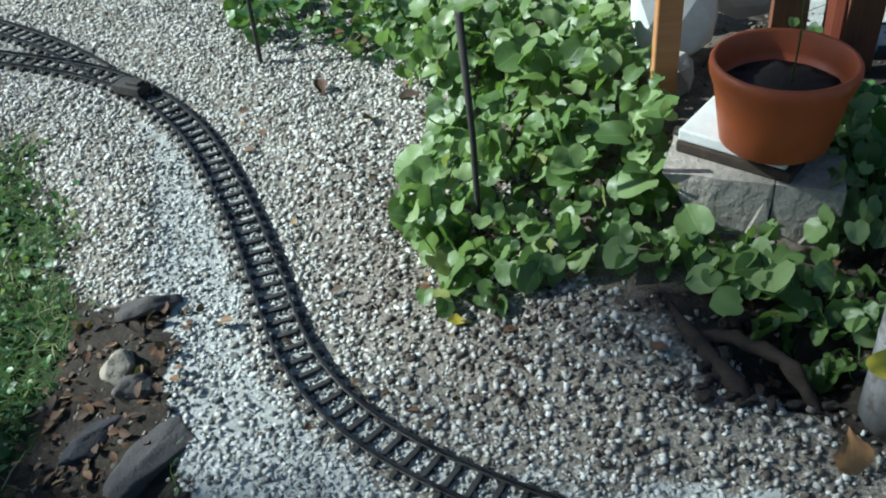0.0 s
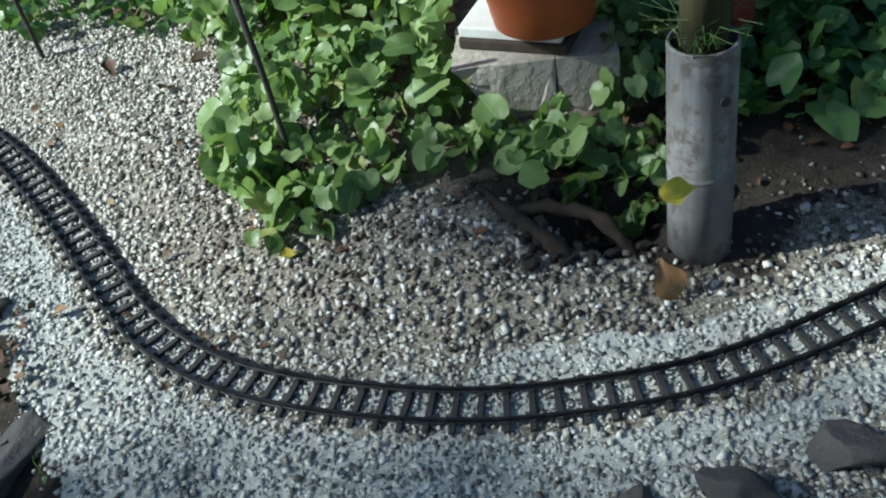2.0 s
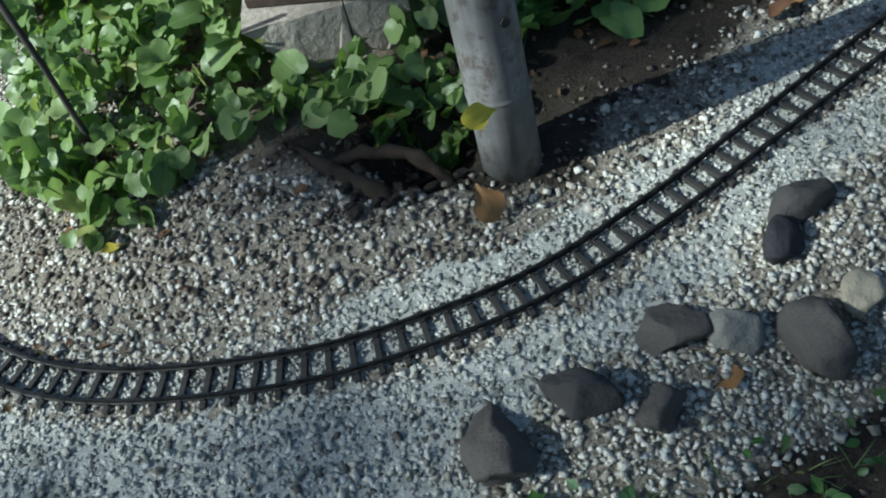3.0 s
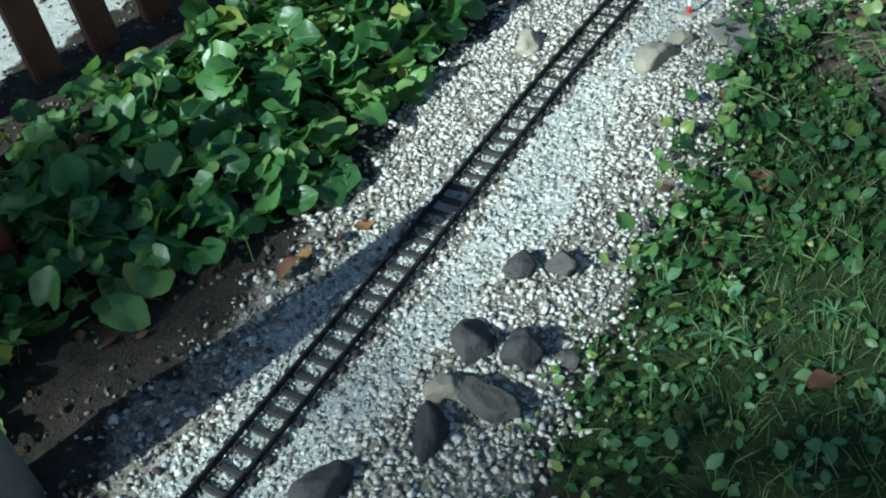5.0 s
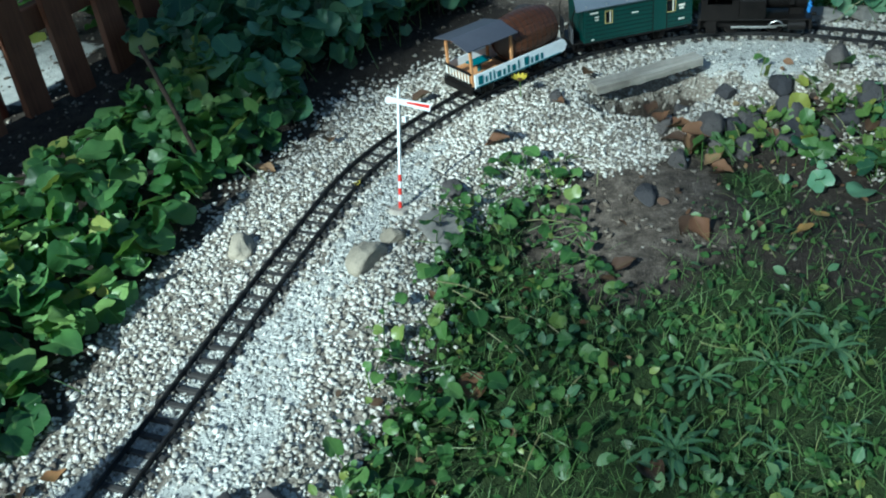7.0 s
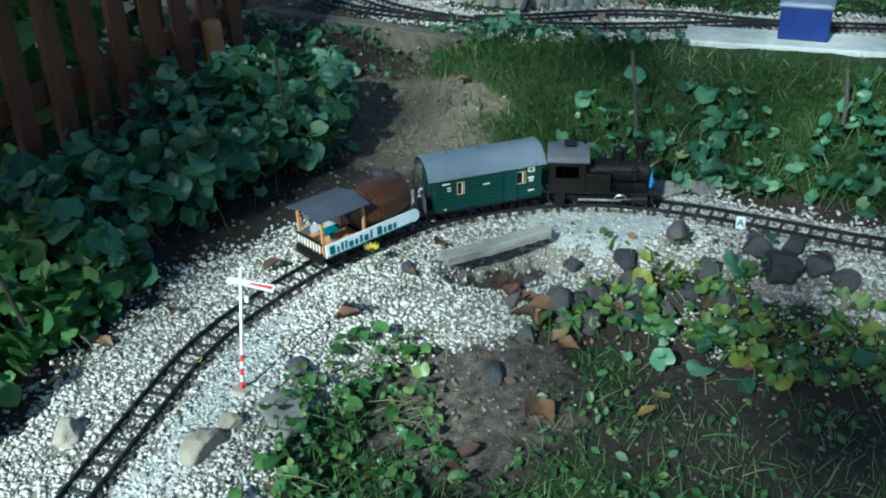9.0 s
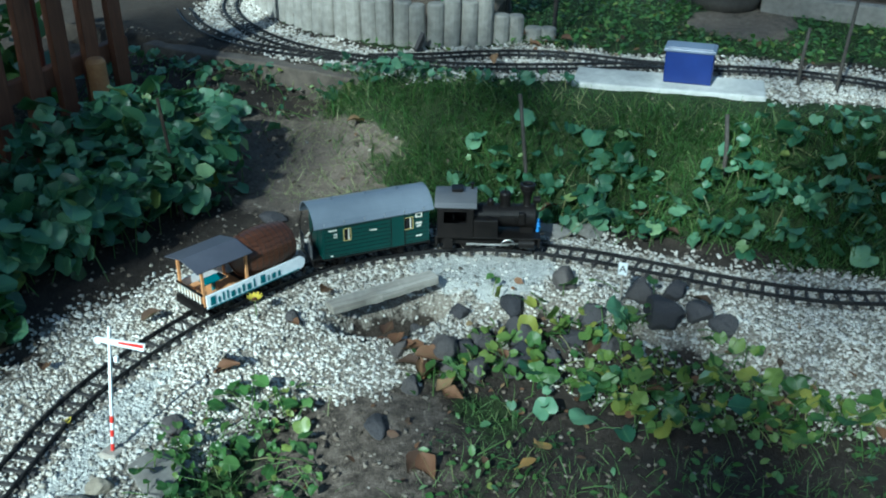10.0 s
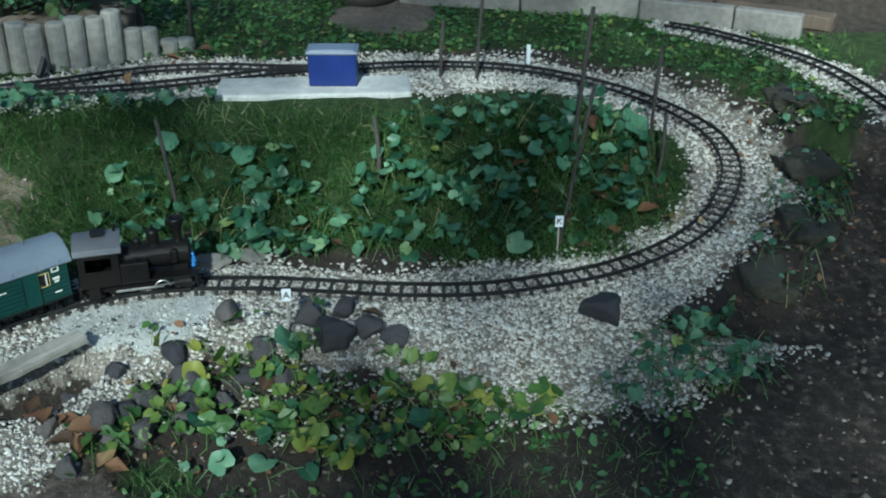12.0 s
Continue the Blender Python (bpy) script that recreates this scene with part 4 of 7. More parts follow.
def figurine(m):
    """A small plastic figure, as a plain standing shape."""
    bm = bmesh.new()
    lathe(bm, [(0.0055, 0), (0.0065, 0.004), (0.005, 0.012), (0.0068, 0.02), (0.0072, 0.028), (0.004, 0.034), (0.0025, 0.036)], 16)
    lump(bm, (0, 0, 0.041), (0.0062, 0.0062, 0.0066), 3, 0.05)
    tube(bm, [(0, 0.006, 0.029), (0.004, 0.011, 0.024), (0.009, 0.012, 0.026)], 0.0022)
    tube(bm, [(0, -0.006, 0.029), (0.004, -0.011, 0.024), (0.009, -0.012, 0.022)], 0.0022)
    ob = part("figurine", bm, M_FIG, None, shade=True)
    ob.matrix_world = m
    return tagged(ob, "tiny blue plastic figure standing on the locomotive's front platform", "figurine")


def bar(bm, x, y, z, w, h, d=0.0008):
    return box(bm, (x, y, z), (w, d, h))


def luggage_van(m):
    th = empty("luggage_van", m, "dark green model luggage van with a grey barrel roof", "railway van")
    L = 0.285
    part("underframe", box(bmesh.new(), (L / 2, 0, 0.028), (L - 0.02, 0.07, 0.01), 0.001), M_BLACK, th)
    for x in (0.01, L - 0.004):
        part("buffer_beam", box(bmesh.new(), (x, 0, 0.028), (0.005, 0.09, 0.014), 0.0008), M_BLACK, th)
    x0, x1, z0, z1, half = 0.032, L - 0.006, 0.034, 0.118, 0.05
    # side walls with real window and door openings
    for y in (-half, half):
        cuts = [(x0 + 0.055, 0.016), (x0 + 0.198, 0.02)]
        bm = bmesh.new()
        xs = [x0] + [v for c, w in cuts for v in (c - w / 2, c + w / 2)] + [x1]
        for a, b in ((xs[0], xs[1]), (xs[2], xs[3]), (xs[4], xs[5])):
            box(bm, ((a + b) / 2, y, (z0 + z1) / 2), (b - a, 0.003, z1 - z0))
        for c, w in cuts:
            box(bm, (c, y, (z0 + 0.072) / 2), (w, 0.003, 0.072 - z0))
            box(bm, (c, y, (0.1 + z1) / 2), (w, 0.003, z1 - 0.1))
        side = part("side_wall", bm, M_GREEN, th)
        o = y + (0.0019 if y > 0 else -0.0019)
        bm = bmesh.new()
        for k in range(9):
            box(bm, ((x0 + x1) / 2, o, z0 + 0.006 + k * 0.0092), (x1 - x0 - 0.004, 0.0006, 0.0008))
        part("plank_groove", bm, M_BLACK, side, "dark joint lines between the boards")
        for c, w in cuts:
            bm = bmesh.new()
            for bx, bw in ((c - w / 2, 0.0016), (c + w / 2, 0.0016)):
                bar(bm, bx, o, 0.086, bw, 0.029, 0.001)
            for bz in (0.072, 0.1):
                bar(bm, c, o, bz, w + 0.0016, 0.0016, 0.001)
            win = part("window_frame", bm, M_YELLOW, side, "thin ochre window frame")
            part("pane", box(bmesh.new(), (c, y * 0.985, 0.086), (w, 0.0008, 0.028)), M_DARKGLASS, win)
            part("window_bar", bar(bmesh.new(), c + w * 0.2, o, 0.086, 0.0022, 0.026, 0.001), M_CREAM, win)
        bm = bmesh.new()
        box(bm, (x0 + 0.172, o, 0.076), (0.03, 0.0016, 0.082), 0.0004)
        door = part("sliding_door", bm, M_GREEN, side)
        part("door_frame", box(box(bmesh.new(), (x0 + 0.156, o, 0.077), (0.0012, 0.0022, 0.082)), (x0 + 0.188, o, 0.077), (0.0012, 0.0022, 0.082)), M_BLACK, door)
        part("door_rail", rod(bmesh.new(), (x0 + 0.04, o * 1.02, 0.1125), (x0 + 0.15, o * 1.02, 0.1125), 0.0009, seg=6), M_STEEL, side)
        for k, (bx, bz, w, h) in enumerate(((x0 + 0.022, 0.1, 0.018, 0.0028), (x0 + 0.028, 0.09, 0.008, 0.0025), (x0 + 0.028, 0.084, 0.008, 0.0025), (x0 + 0.115, 0.086, 0.016, 0.0022), (x0 + 0.197, 0.109, 0.012, 0.003), (x0 + 0.222, 0.083, 0.014, 0.005), (x0 + 0.222, 0.076, 0.01, 0.004), (x0 + 0.222, 0.052, 0.014, 0.003), (x0 + 0.018, 0.04, 0.006, 0.003))):
            part("lettering", bar(bmesh.new(), bx, o, bz, w, h), M_CREAM, side)
        bm = bmesh.new()
        for bx, bz, w, h in ((x0 + 0.222, 0.107, 0.016, 0.0028), (x0 + 0.222, 0.098, 0.016, 0.0028), (x0 + 0.2155, 0.1025, 0.003, 0.0115), (x0 + 0.2285, 0.1025, 0.003, 0.0115)):
            bar(bm, bx, o, bz, w, h)
        part("emblem", bm, M_CREAM, side, "white square mark")
        part("sill", box(bmesh.new(), ((x0 + x1) / 2, y, 0.0335), (x1 - x0, 0.006, 0.004), 0.0006), M_BLACK, side)
    for x in (x0, x1):
        bm = bmesh.new()
        n = 12
        outline = [(-half + 0.002, z0)] + [(u * (half - 0.002), z1 + 0.028 * (1 - abs(u) ** 2.4)) for u in np.linspace(-1, 1, n)] + [(half - 0.002, z0)]
        extrude_outline(bm, outline, 0.003, Matrix.Translation((x, 0, 0)) @ pose(0, 0, 0, 0, 0, 90))
        end = part("end_wall", bm, M_GREEN, th)
        s = 1 if x > 0.1 else -1
        part("end_door", box(bmesh.new(), (x + s * 0.0018, 0, 0.078), (0.0012, 0.03, 0.076), 0.0003), M_GREEN, end)
        if s > 0:
            part("signal_mark", bar(bmesh.new(), x + 0.006, 0.0475, 0.108, 0.009, 0.008), M_CREAM, end, "small white end mark")
    roof = part("roof", arched_roof(0.012, L + 0.004, 0.056, 0.1165, 0.034, 0.0025, 20, 0.03), M_VAN_ROOF, th, "smooth grey barrel roof")
    for x in (0.07, 0.145, 0.22):
        bm = rod(bmesh.new(), (x, 0, 0.149), (x, 0, 0.1545), 0.0018, 0.0014, 8)
        rod(bm, (x, 0, 0.1545), (x, 0, 0.156), 0.003, 0.003, 10)
        part("roof_vent", bm, M_VAN_ROOF, roof)
    for y in (-1, 1):
        for x in np.linspace(0.035, L - 0.02, 6):
            part("gutter_clip", box(bmesh.new(), (x, y * 0.0545, 0.1175), (0.0016, 0.0012, 0.005)), M_STEEL, roof)
    # end platform with its plates and railing
    plat = part("platform", box(bmesh.new(), (0.019, 0, 0.033), (0.026, 0.088, 0.003), 0.0006), M_BLACK, th)
    for y in (-0.03, 0.03):
        part("end_plate", box(bmesh.new(), (0.008, y, 0.052), (0.0015, 0.028, 0.036), 0.0004), M_CAB_ROOF, plat, "grey sheet end plate")
    for y in (-0.043, 0.043):
        part("handrail", tube(bmesh.new(), [(0.008, y, 0.034), (0.008, y, 0.095), (0.014, y, 0.112)], 0.0011), M_BLACK, plat)
        part("step", box(box(bmesh.new(), (0.02, y, 0.018), (0.022, 0.01, 0.002)), (0.02, y * 0.95, 0.025), (0.002, 0.003, 0.014)), M_BLACK, plat)
    for x in (0.075, 0.215):
        wheelset(th, x)
        for y in (-0.034, 0.034):
            bm = box(bmesh.new(), (x, y, 0.017), (0.012, 0.006, 0.014), 0.001)
            box(bm, (x, y, 0.024), (0.034, 0.004, 0.003), 0.0006)
            part("axle_guard", bm, M_BLACK, th)
    coupler(th, 0.006, -1)
    coupler(th, L - 0.002, 1)
    return th


def barrel_wagon(m):
    th = empty("barrel_wagon", m, "model wagon carrying a brown barrel, grey canopy and sign boards", "railway wagon")
    L = 0.262
    deck = part("deck", box(bmesh.new(), (L / 2, 0, 0.031), (L, 0.09, 0.007), 0.001), M_BLACK, th)
    for x in (0.003, L - 0.003):
        part("buffer_beam", box(bmesh.new(), (x, 0, 0.026), (0.006, 0.094, 0.018), 0.001), M_BLACK, th)
    for k in range(7):
        part("deck_plank", box(bmesh.new(), (0.016 + k * 0.0165, 0, 0.0362), (0.0155, 0.086, 0.003), 0.0005), M_OAK, deck)
    # barrel lying along the wagon
    cx, r0, r1, half = 0.185, 0.041, 0.0495, 0.062
    n, rows = 26, 9
    barrel = None
    for k in range(n):
        a0, a1 = 2 * math.pi * (k + 0.03) / n, 2 * math.pi * (k + 0.97) / n
        bm = bmesh.new()
        ring = []
        for i in range(rows):
            u = -1 + 2 * i / (rows - 1)
            r = r0 + (r1 - r0) * (1 - u * u)
            ring.append([bm.verts.new((u * half, q * math.cos(a), q * math.sin(a))) for q, a in ((r, a0), (r * 1.006, (a0 + a1) / 2), (r, a1), (r - 0.004, a1), (r - 0.004, a0))])
        for a, b in zip(ring, ring[1:]):
            for j in range(5):
                bm.faces.new((a[j], a[(j + 1) % 5], b[(j + 1) % 5], b[j]))
        bm.faces.new(ring[0])
        bm.faces.new(ring[-1])
        if barrel is None:
            body = bmesh.new()
            lathe(body, [(r0 - 0.0055, -half + 0.004), (r1 - 0.0055, -0.02), (r1 - 0.0055, 0.02), (r0 - 0.0055, half - 0.004)], n, pose(0, 0, 0, 0, 90, 0))
            barrel = part("barrel", body, M_BARREL, th, "dark brown stained wooden barrel")
            barrel.matrix_basis = pose(cx, 0, 0.086)
        part("stave", bm, M_BARREL, barrel)
    for u in (-0.94, -0.72, -0.5, -0.28, -0.08, 0.14, 0.36, 0.58, 0.8, 0.95):
        r = r0 + (r1 - r0) * (1 - u * u) + 0.0004
        bm = lathe(bmesh.new(), [(r - 0.001, -0.0014), (r + 0.0004, -0.0012), (r + 0.0004, 0.0012), (r - 0.001, 0.0014)], 40, pose(u * half, 0, 0, 0, 90, 0))
        part("hoop", bm, M_HOOP, barrel)
    for x in (cx - 0.035, cx + 0.035):
        bm = bmesh.new()
        extrude_outline(bm, [(-0.042, 0.034), (0.042, 0.034), (0.042, 0.058), (0.03, 0.049), (0, 0.0405), (-0.03, 0.049), (-0.042, 0.058)], 0.008, Matrix.Translation((x, 0, 0)) @ pose(0, 0, 0, 0, 0, 90))
        part("cradle", bm, M_BARREL, th)
    # canopy: two slopes on four posts
    bm = bmesh.new()
    ridge, eave, t = 0.133, 0.121, 0.0022
    extrude_outline(bm, [(-0.056, eave), (0, ridge), (0.056, eave), (0.056, eave - t), (0, ridge - t), (-0.056, eave - t)], 0.132, Matrix.Translation((0.058, 0, 0)) @ pose(0, 0, 0, 0, 0, 90))
    canopy = part("canopy", bm, M_CANOPY, th, "flat slate-grey canopy")
    for x in (0.01, 0.115):
        for y in (-0.041, 0.041):
            part("post", box(bmesh.new(), (x, y, 0.079), (0.0055, 0.0055, 0.088), 0.0006), M_OAK, th, "orange wooden post")
        part("cross_beam", box(bmesh.new(), (x, 0, 0.119), (0.005, 0.096, 0.005), 0.0005), M_OAK, th)
    # benches, table and end railing
    for y in (-0.028, 0.028):
        bm = box(bmesh.new(), (0.055, y, 0.05), (0.07, 0.014, 0.003), 0.0006)
        for x in (0.03, 0.08):
            box(bm, (x, y, 0.043), (0.003, 0.01, 0.012))
        part("bench", bm, M_OAK, th)
    bm = box(bmesh.new(), (0.06, 0, 0.064), (0.05, 0.026, 0.003), 0.0006)
    box(bm, (0.06, 0, 0.05), (0.006, 0.006, 0.026))
    part("table", bm, M_TEAL, th, "small teal table")
    rail = part("end_railing", box(box(bmesh.new(), (0.004, 0, 0.064), (0.004, 0.088, 0.004), 0.0005), (0.004, 0, 0.041), (0.004, 0.088, 0.004), 0.0005), M_BLACK, th)
    for k in range(8):
        part("slat", box(bmesh.new(), (0.0035, -0.036 + k * 0.0103, 0.052), (0.002, 0.0038, 0.022), 0.0003), M_CREAM, rail)
    # long sign boards with rounded ends and unread lettering
    for s in (-1, 1):
        y = s * 0.0485
        bm = bmesh.new()
        pts = [(0.01, 0.033), (0.245, 0.033)] + [(0.245 + 0.0145 * math.sin(a), 0.0475 - 0.0145 * math.cos(a)) for a in np.linspace(0.2, math.pi - 0.2, 8)] + [(0.245, 0.062), (0.01, 0.062)]
        extrude_outline(bm, pts, 0.003, Matrix.Translation((0, y, 0)))
        board = part("sign_board", bm, M_WHITE, th, "white sign board with teal lettering bars")
        o = y + s * 0.0022
        x = 0.018
        for w, h in ((0.012, 0.019), (0.005, 0.013), (0.004, 0.019), (0.004, 0.019), (0.01, 0.013), (0.006, 0.013), (0.006, 0.017), (0.01, 0.013), (0.004, 0.019), (0, 0), (0.012, 0.019), (0.005, 0.013), (0.01, 0.013), (0.006, 0.013)):
            if w:
                part("lettering", box(bmesh.new(), (x + w / 2, o, 0.0385 + h / 2), (w, 0.0012, h), 0.0003), M_TEAL, board)
            x += w + 0.006 if w else 0.008
        part("board_edge", box(bmesh.new(), (0.127, o, 0.0345), (0.23, 0.0012, 0.002)), M_TEAL, board)
    for x in (0.06, 0.2):
        wheelset(th, x)
        for y in (-0.034, 0.034):
            part("axle_guard", box(bmesh.new(), (x, y, 0.019), (0.012, 0.006, 0.018), 0.001), M_BLACK, th)
    coupler(th, 0.002, -1)
    coupler(th, L - 0.002, 1)
    return th


k_front = int(np.hypot(MAIN[:, 0] - 2.735, MAIN[:, 1] - 0.2).argmin())
FRONT = ARC[k_front]
loco_at = on_track(FRONT, 0.24)
locomotive(loco_at)
figurine(loco_at @ pose(0.2335, -0.012, 0.0422, 0, 0, 0) @ Matrix.Diagonal((0.72, 0.72, 0.72, 1)))
luggage_van(on_track(FRONT - 0.24 - 0.028, 0.285))
barrel_wagon(on_track(FRONT - 0.24 - 0.285 - 0.028 - 0.032, 0.262))


# ---------- fence, pot, pipe and the things of the near bank ----------
def ground_z(x, y):
    return float(height(np.array([x]), np.array([y]))[0])


def picket(parent, x, y, z0, h, w=0.058, t=0.018, lean=0.0):
    bm = bmesh.new()
    extrude_outline(bm, [(-w / 2, 0), (w / 2, 0), (w / 2, h - w * 0.35), (w * 0.3, h - w * 0.08), (0, h), (-w * 0.3, h - w * 0.08), (-w / 2, h - w * 0.35)], t, Matrix.Identity(4))
    ob = part("picket", bm, M_FENCE, parent)
    ob.matrix_basis = pose(x, y, z0, 0, lean, random.uniform(-2, 2))
    return ob


def build_fence():
    th = empty("picket_fence", pose(0, 0, 0), "brown stained wooden picket fence behind the ivy", "fence")
    for k in range(22):
        x = 0.535 + k * 0.1225
        picket(th, x, 1.545 + random.uniform(-0.006, 0.006), ground_z(x, 1.54) - 0.04, 0.86 + random.uniform(-0.02, 0.02), lean=random.uniform(-1.5, 1.5))
    for z in (0.28, 0.72):
        part("rail", box(bmesh.new(), (1.82, 1.572, z), (2.7, 0.03, 0.055), 0.004), M_FENCE, th)
    for x in (0.66, 1.70, 2.83):
        part("post", rod(bmesh.new(), (x, 1.62, 0.0), (x, 1.62, 0.86), 0.035, 0.035, 14), M_FENCE_RED, th, "reddish round fence post")
    return th


build_fence()


def stake(name, x, y, top, r, mat, label, category="stake", r1=None, base=None):
    """A thin stake pushed into the soil, bent a little."""
    z = ground_z(x, y) if base is None else base
    tx, ty, tz = top
    mid = ((x + tx) / 2 + random.uniform(-0.004, 0.004), (y + ty) / 2 + random.uniform(-0.004, 0.004), (z + tz) / 2)
    bm = tube(bmesh.new(), [(x, y, z - 0.04), (x, y, z), mid, (tx, ty, tz)], [r, r, r * 0.95, r1 or r * 0.9], 8)
    ob = part(name, bm, mat, None, shade=True)
    return tagged(ob, label, category)


# orange sunlit post, stub post at the fence's end, red post behind the pipe
post = part("wooden_post", box(bmesh.new(), (0.31, 1.43, 0.42), (0.04, 0.026, 0.74), 0.003), M_OAK, None)
tagged(post, "orange-brown sawn wooden post beside the ivy", "post")
stub = part("wooden_post", rod(rod(bmesh.new(), (2.97, 1.52, 0.02), (2.96, 1.52, 0.29), 0.028, 0.027, 16), (2.96, 1.52, 0.29), (2.96, 1.52, 0.3), 0.027, 0.02, 16), M_OAK, None, shade=False)
tagged(stub, "short round brown post at the end of the fence", "post")
red = part("wooden_post", rod(bmesh.new(), (0.7, 1.12, 0.02), (0.71, 1.14, 0.75), 0.017, 0.016, 14), M_FENCE_RED, None)
tagged(red, "thin red-brown post behind the grey pipe", "post")


def flower_pot():
    th = empty("flower_pot", pose(0.415, 1.18, 0.2), "terracotta-coloured plastic pot with soil on a pale slab", "flower pot")
    r0, r1, h = 0.074, 0.088, 0.122
    prof = [(r0 - 0.004, 0.0), (r0, 0.003), (r1 - 0.001, h - 0.05), (r1 + 0.0015, h - 0.038), (r1 + 0.005, h - 0.029), (r1 + 0.0085, h - 0.02), (r1 + 0.0102, h - 0.011), (r1 + 0.0095, h - 0.004), (r1 + 0.007, h), (r1 + 0.003, h + 0.0005), (r1 + 0.001, h - 0.003), (r1 - 0.003, h - 0.03), (r0 + 0.006, h - 0.046)]
    part("body", lathe(bmesh.new(), prof, 56), M_POT, th, shade=True)
    bm = bmesh.new()
    lathe(bm, [(0.02, h - 0.037), (0.05, h - 0.0385), (0.088, h - 0.044)], 40)
    for v in bm.verts:
        v.co.z += 0.004 * noise.noise(v.co * 60)
    part("soil", bm, M_POT_SOIL, th, "dark potting soil", shade=True)
    bm = tube(bmesh.new(), [(0.012, 0.0, h - 0.05), (0.014, 0.0, h + 0.03), (0.01, 0.005, h + 0.11), (0.016, 0.01, h + 0.18)], [0.0014, 0.0013, 0.001, 0.0006], 6)
    for k in range(5):
        z, a = h + 0.06 + k * 0.025, k * 2.2
        tube(bm, [(0.013, 0.004, z), (0.013 + 0.03 * math.cos(a), 0.004 + 0.03 * math.sin(a), z + 0.012)], [0.0007, 0.0004], 5)
    part("seedling", bm, M_GRASS, th, "thin green seedling")
    return th


flower_pot()
bm = box(bmesh.new(), (0.395, 1.225, 0.19), (0.16, 0.13, 0.018), 0.003, (0, 0, -37))
tagged(part("slab", bm, M_SLAB, None), "pale bleached board under the flower pot", "slab")
# Second board, added to give the slab its dark brown side and underside.
tagged(part("board", box(bmesh.new(), (0.398, 1.222, 0.172), (0.17, 0.135, 0.017), 0.003, (0, 0, -37)), M_ROOT, None), "dark board standing in for the pale slab's dark underside", "board")


def broken_block():
    """A cast block, wide at the top, with a rough sandy face and a split."""
    for name, outline, at in (("concrete_block", [(-0.12, 0.163), (0.028, 0.163), (0.02, 0.0), (-0.028, 0.0), (-0.06, 0.06)], (0.4, 1.19)), ("concrete_block", [(-0.042, 0.163), (0.05, 0.163), (0.046, 0.0), (-0.036, 0.0)], (0.466, 1.17))):
        bm = extrude_outline(bmesh.new(), outline, 0.13, Matrix.Identity(4))
        bmesh.ops.triangulate(bm, faces=bm.faces)
        bmesh.ops.subdivide_edges(bm, edges=bm.edges, cuts=7)
        for v in bm.verts:
            v.co += Vector((noise.noise(v.co * 30), noise.noise(v.co * 30 + Vector((4, 0, 0))), 0)) * 0.006 + Vector((0, noise.noise(v.co * 95), 0)) * 0.0025
        ob = part(name, bm, M_CONCRETE, None)
        ob.matrix_world = pose(*at, 0, 0, 0, -18)
        tagged(ob, "rough tan concrete block under the pot's slab", "concrete block", "blocks under the pot")


broken_block()
for k, (x, y, z, sx, sy, sz) in enumerate(((0.36, 1.62, 0.2, 0.09, 0.07, 0.1), (0.5, 1.7, 0.24, 0.1, 0.08, 0.1), (0.33, 1.52, 0.13, 0.06, 0.05, 0.05), (0.56, 1.45, 0.14, 0.06, 0.07, 0.06))):
    tagged(part("boulder", lump(bmesh.new(), (x, y, z), (sx, sy, sz), k + 20, 0.25, 2), M_SLAB if k < 2 else M_CONCRETE, None), "pale sunlit stone behind the flower pot", "stone", "stones behind the pot")


def drain_pipe():
    th = empty("drain_pipe", pose(0.49, 0.825, 0), "upright weathered grey plastic pipe planted with grass", "pipe")
    r, h = 0.041, 0.318
    prof = [(r, -0.03), (r, 0.136), (r, 0.14), (r + 0.0008, 0.1415), (r + 0.0008, 0.1435), (r, 0.145), (r, 0.149), (r, h - 0.006), (r, h - 0.002), (r - 0.001, h), (r - 0.0035, h), (r - 0.0042, h - 0.002), (r - 0.0042, h - 0.03)]
    bm = bmesh.new()
    lathe(bm, prof, 48)
    part("tube", bm, M_PIPE, th, shade=True)
    bm = lathe(bmesh.new(), [(0.005, h - 0.018), (r - 0.004, h - 0.022)], 24)
    part("soil", bm, M_POT_SOIL, th)
    bm = bmesh.new()
    for k in range(70):
        a, q, l = random.uniform(0, 6.28), random.uniform(0, 0.033), random.uniform(0.03, 0.085)
        x, y, d = q * math.cos(a), q * math.sin(a), random.uniform(0, 6.28)
        z = h - 0.022
        tube(bm, [(x, y, z), (x + 0.3 * l * math.cos(d), y + 0.3 * l * math.sin(d), z + 0.65 * l), (x + 0.9 * l * math.cos(d), y + 0.9 * l * math.sin(d), z + 0.7 * l)], [0.0009, 0.0007, 0.0003], 4)
    part("grass_tuft", bm, M_GRASS, th, "tuft of green and dry grass")
    bm = lathe(bmesh.new(), [(0.0065, -0.001), (0.0065, 0.003), (0.003, 0.0035)], 12, pose(0.008, -0.0405, 0.255, 90, 0, 0))
    part("bolt", bm, M_STAKE, th)
    bm = bmesh.new()
    lathe(bm, [(0.028, h - 0.02), (0.027, h + 0.2)], 20, pose(0.004, 0.006, 0, 0, 0, 0))
    part("stem", bm, M_STEM, th, "mossy stem growing from the pipe", shade=True)
    return th


drain_pipe()

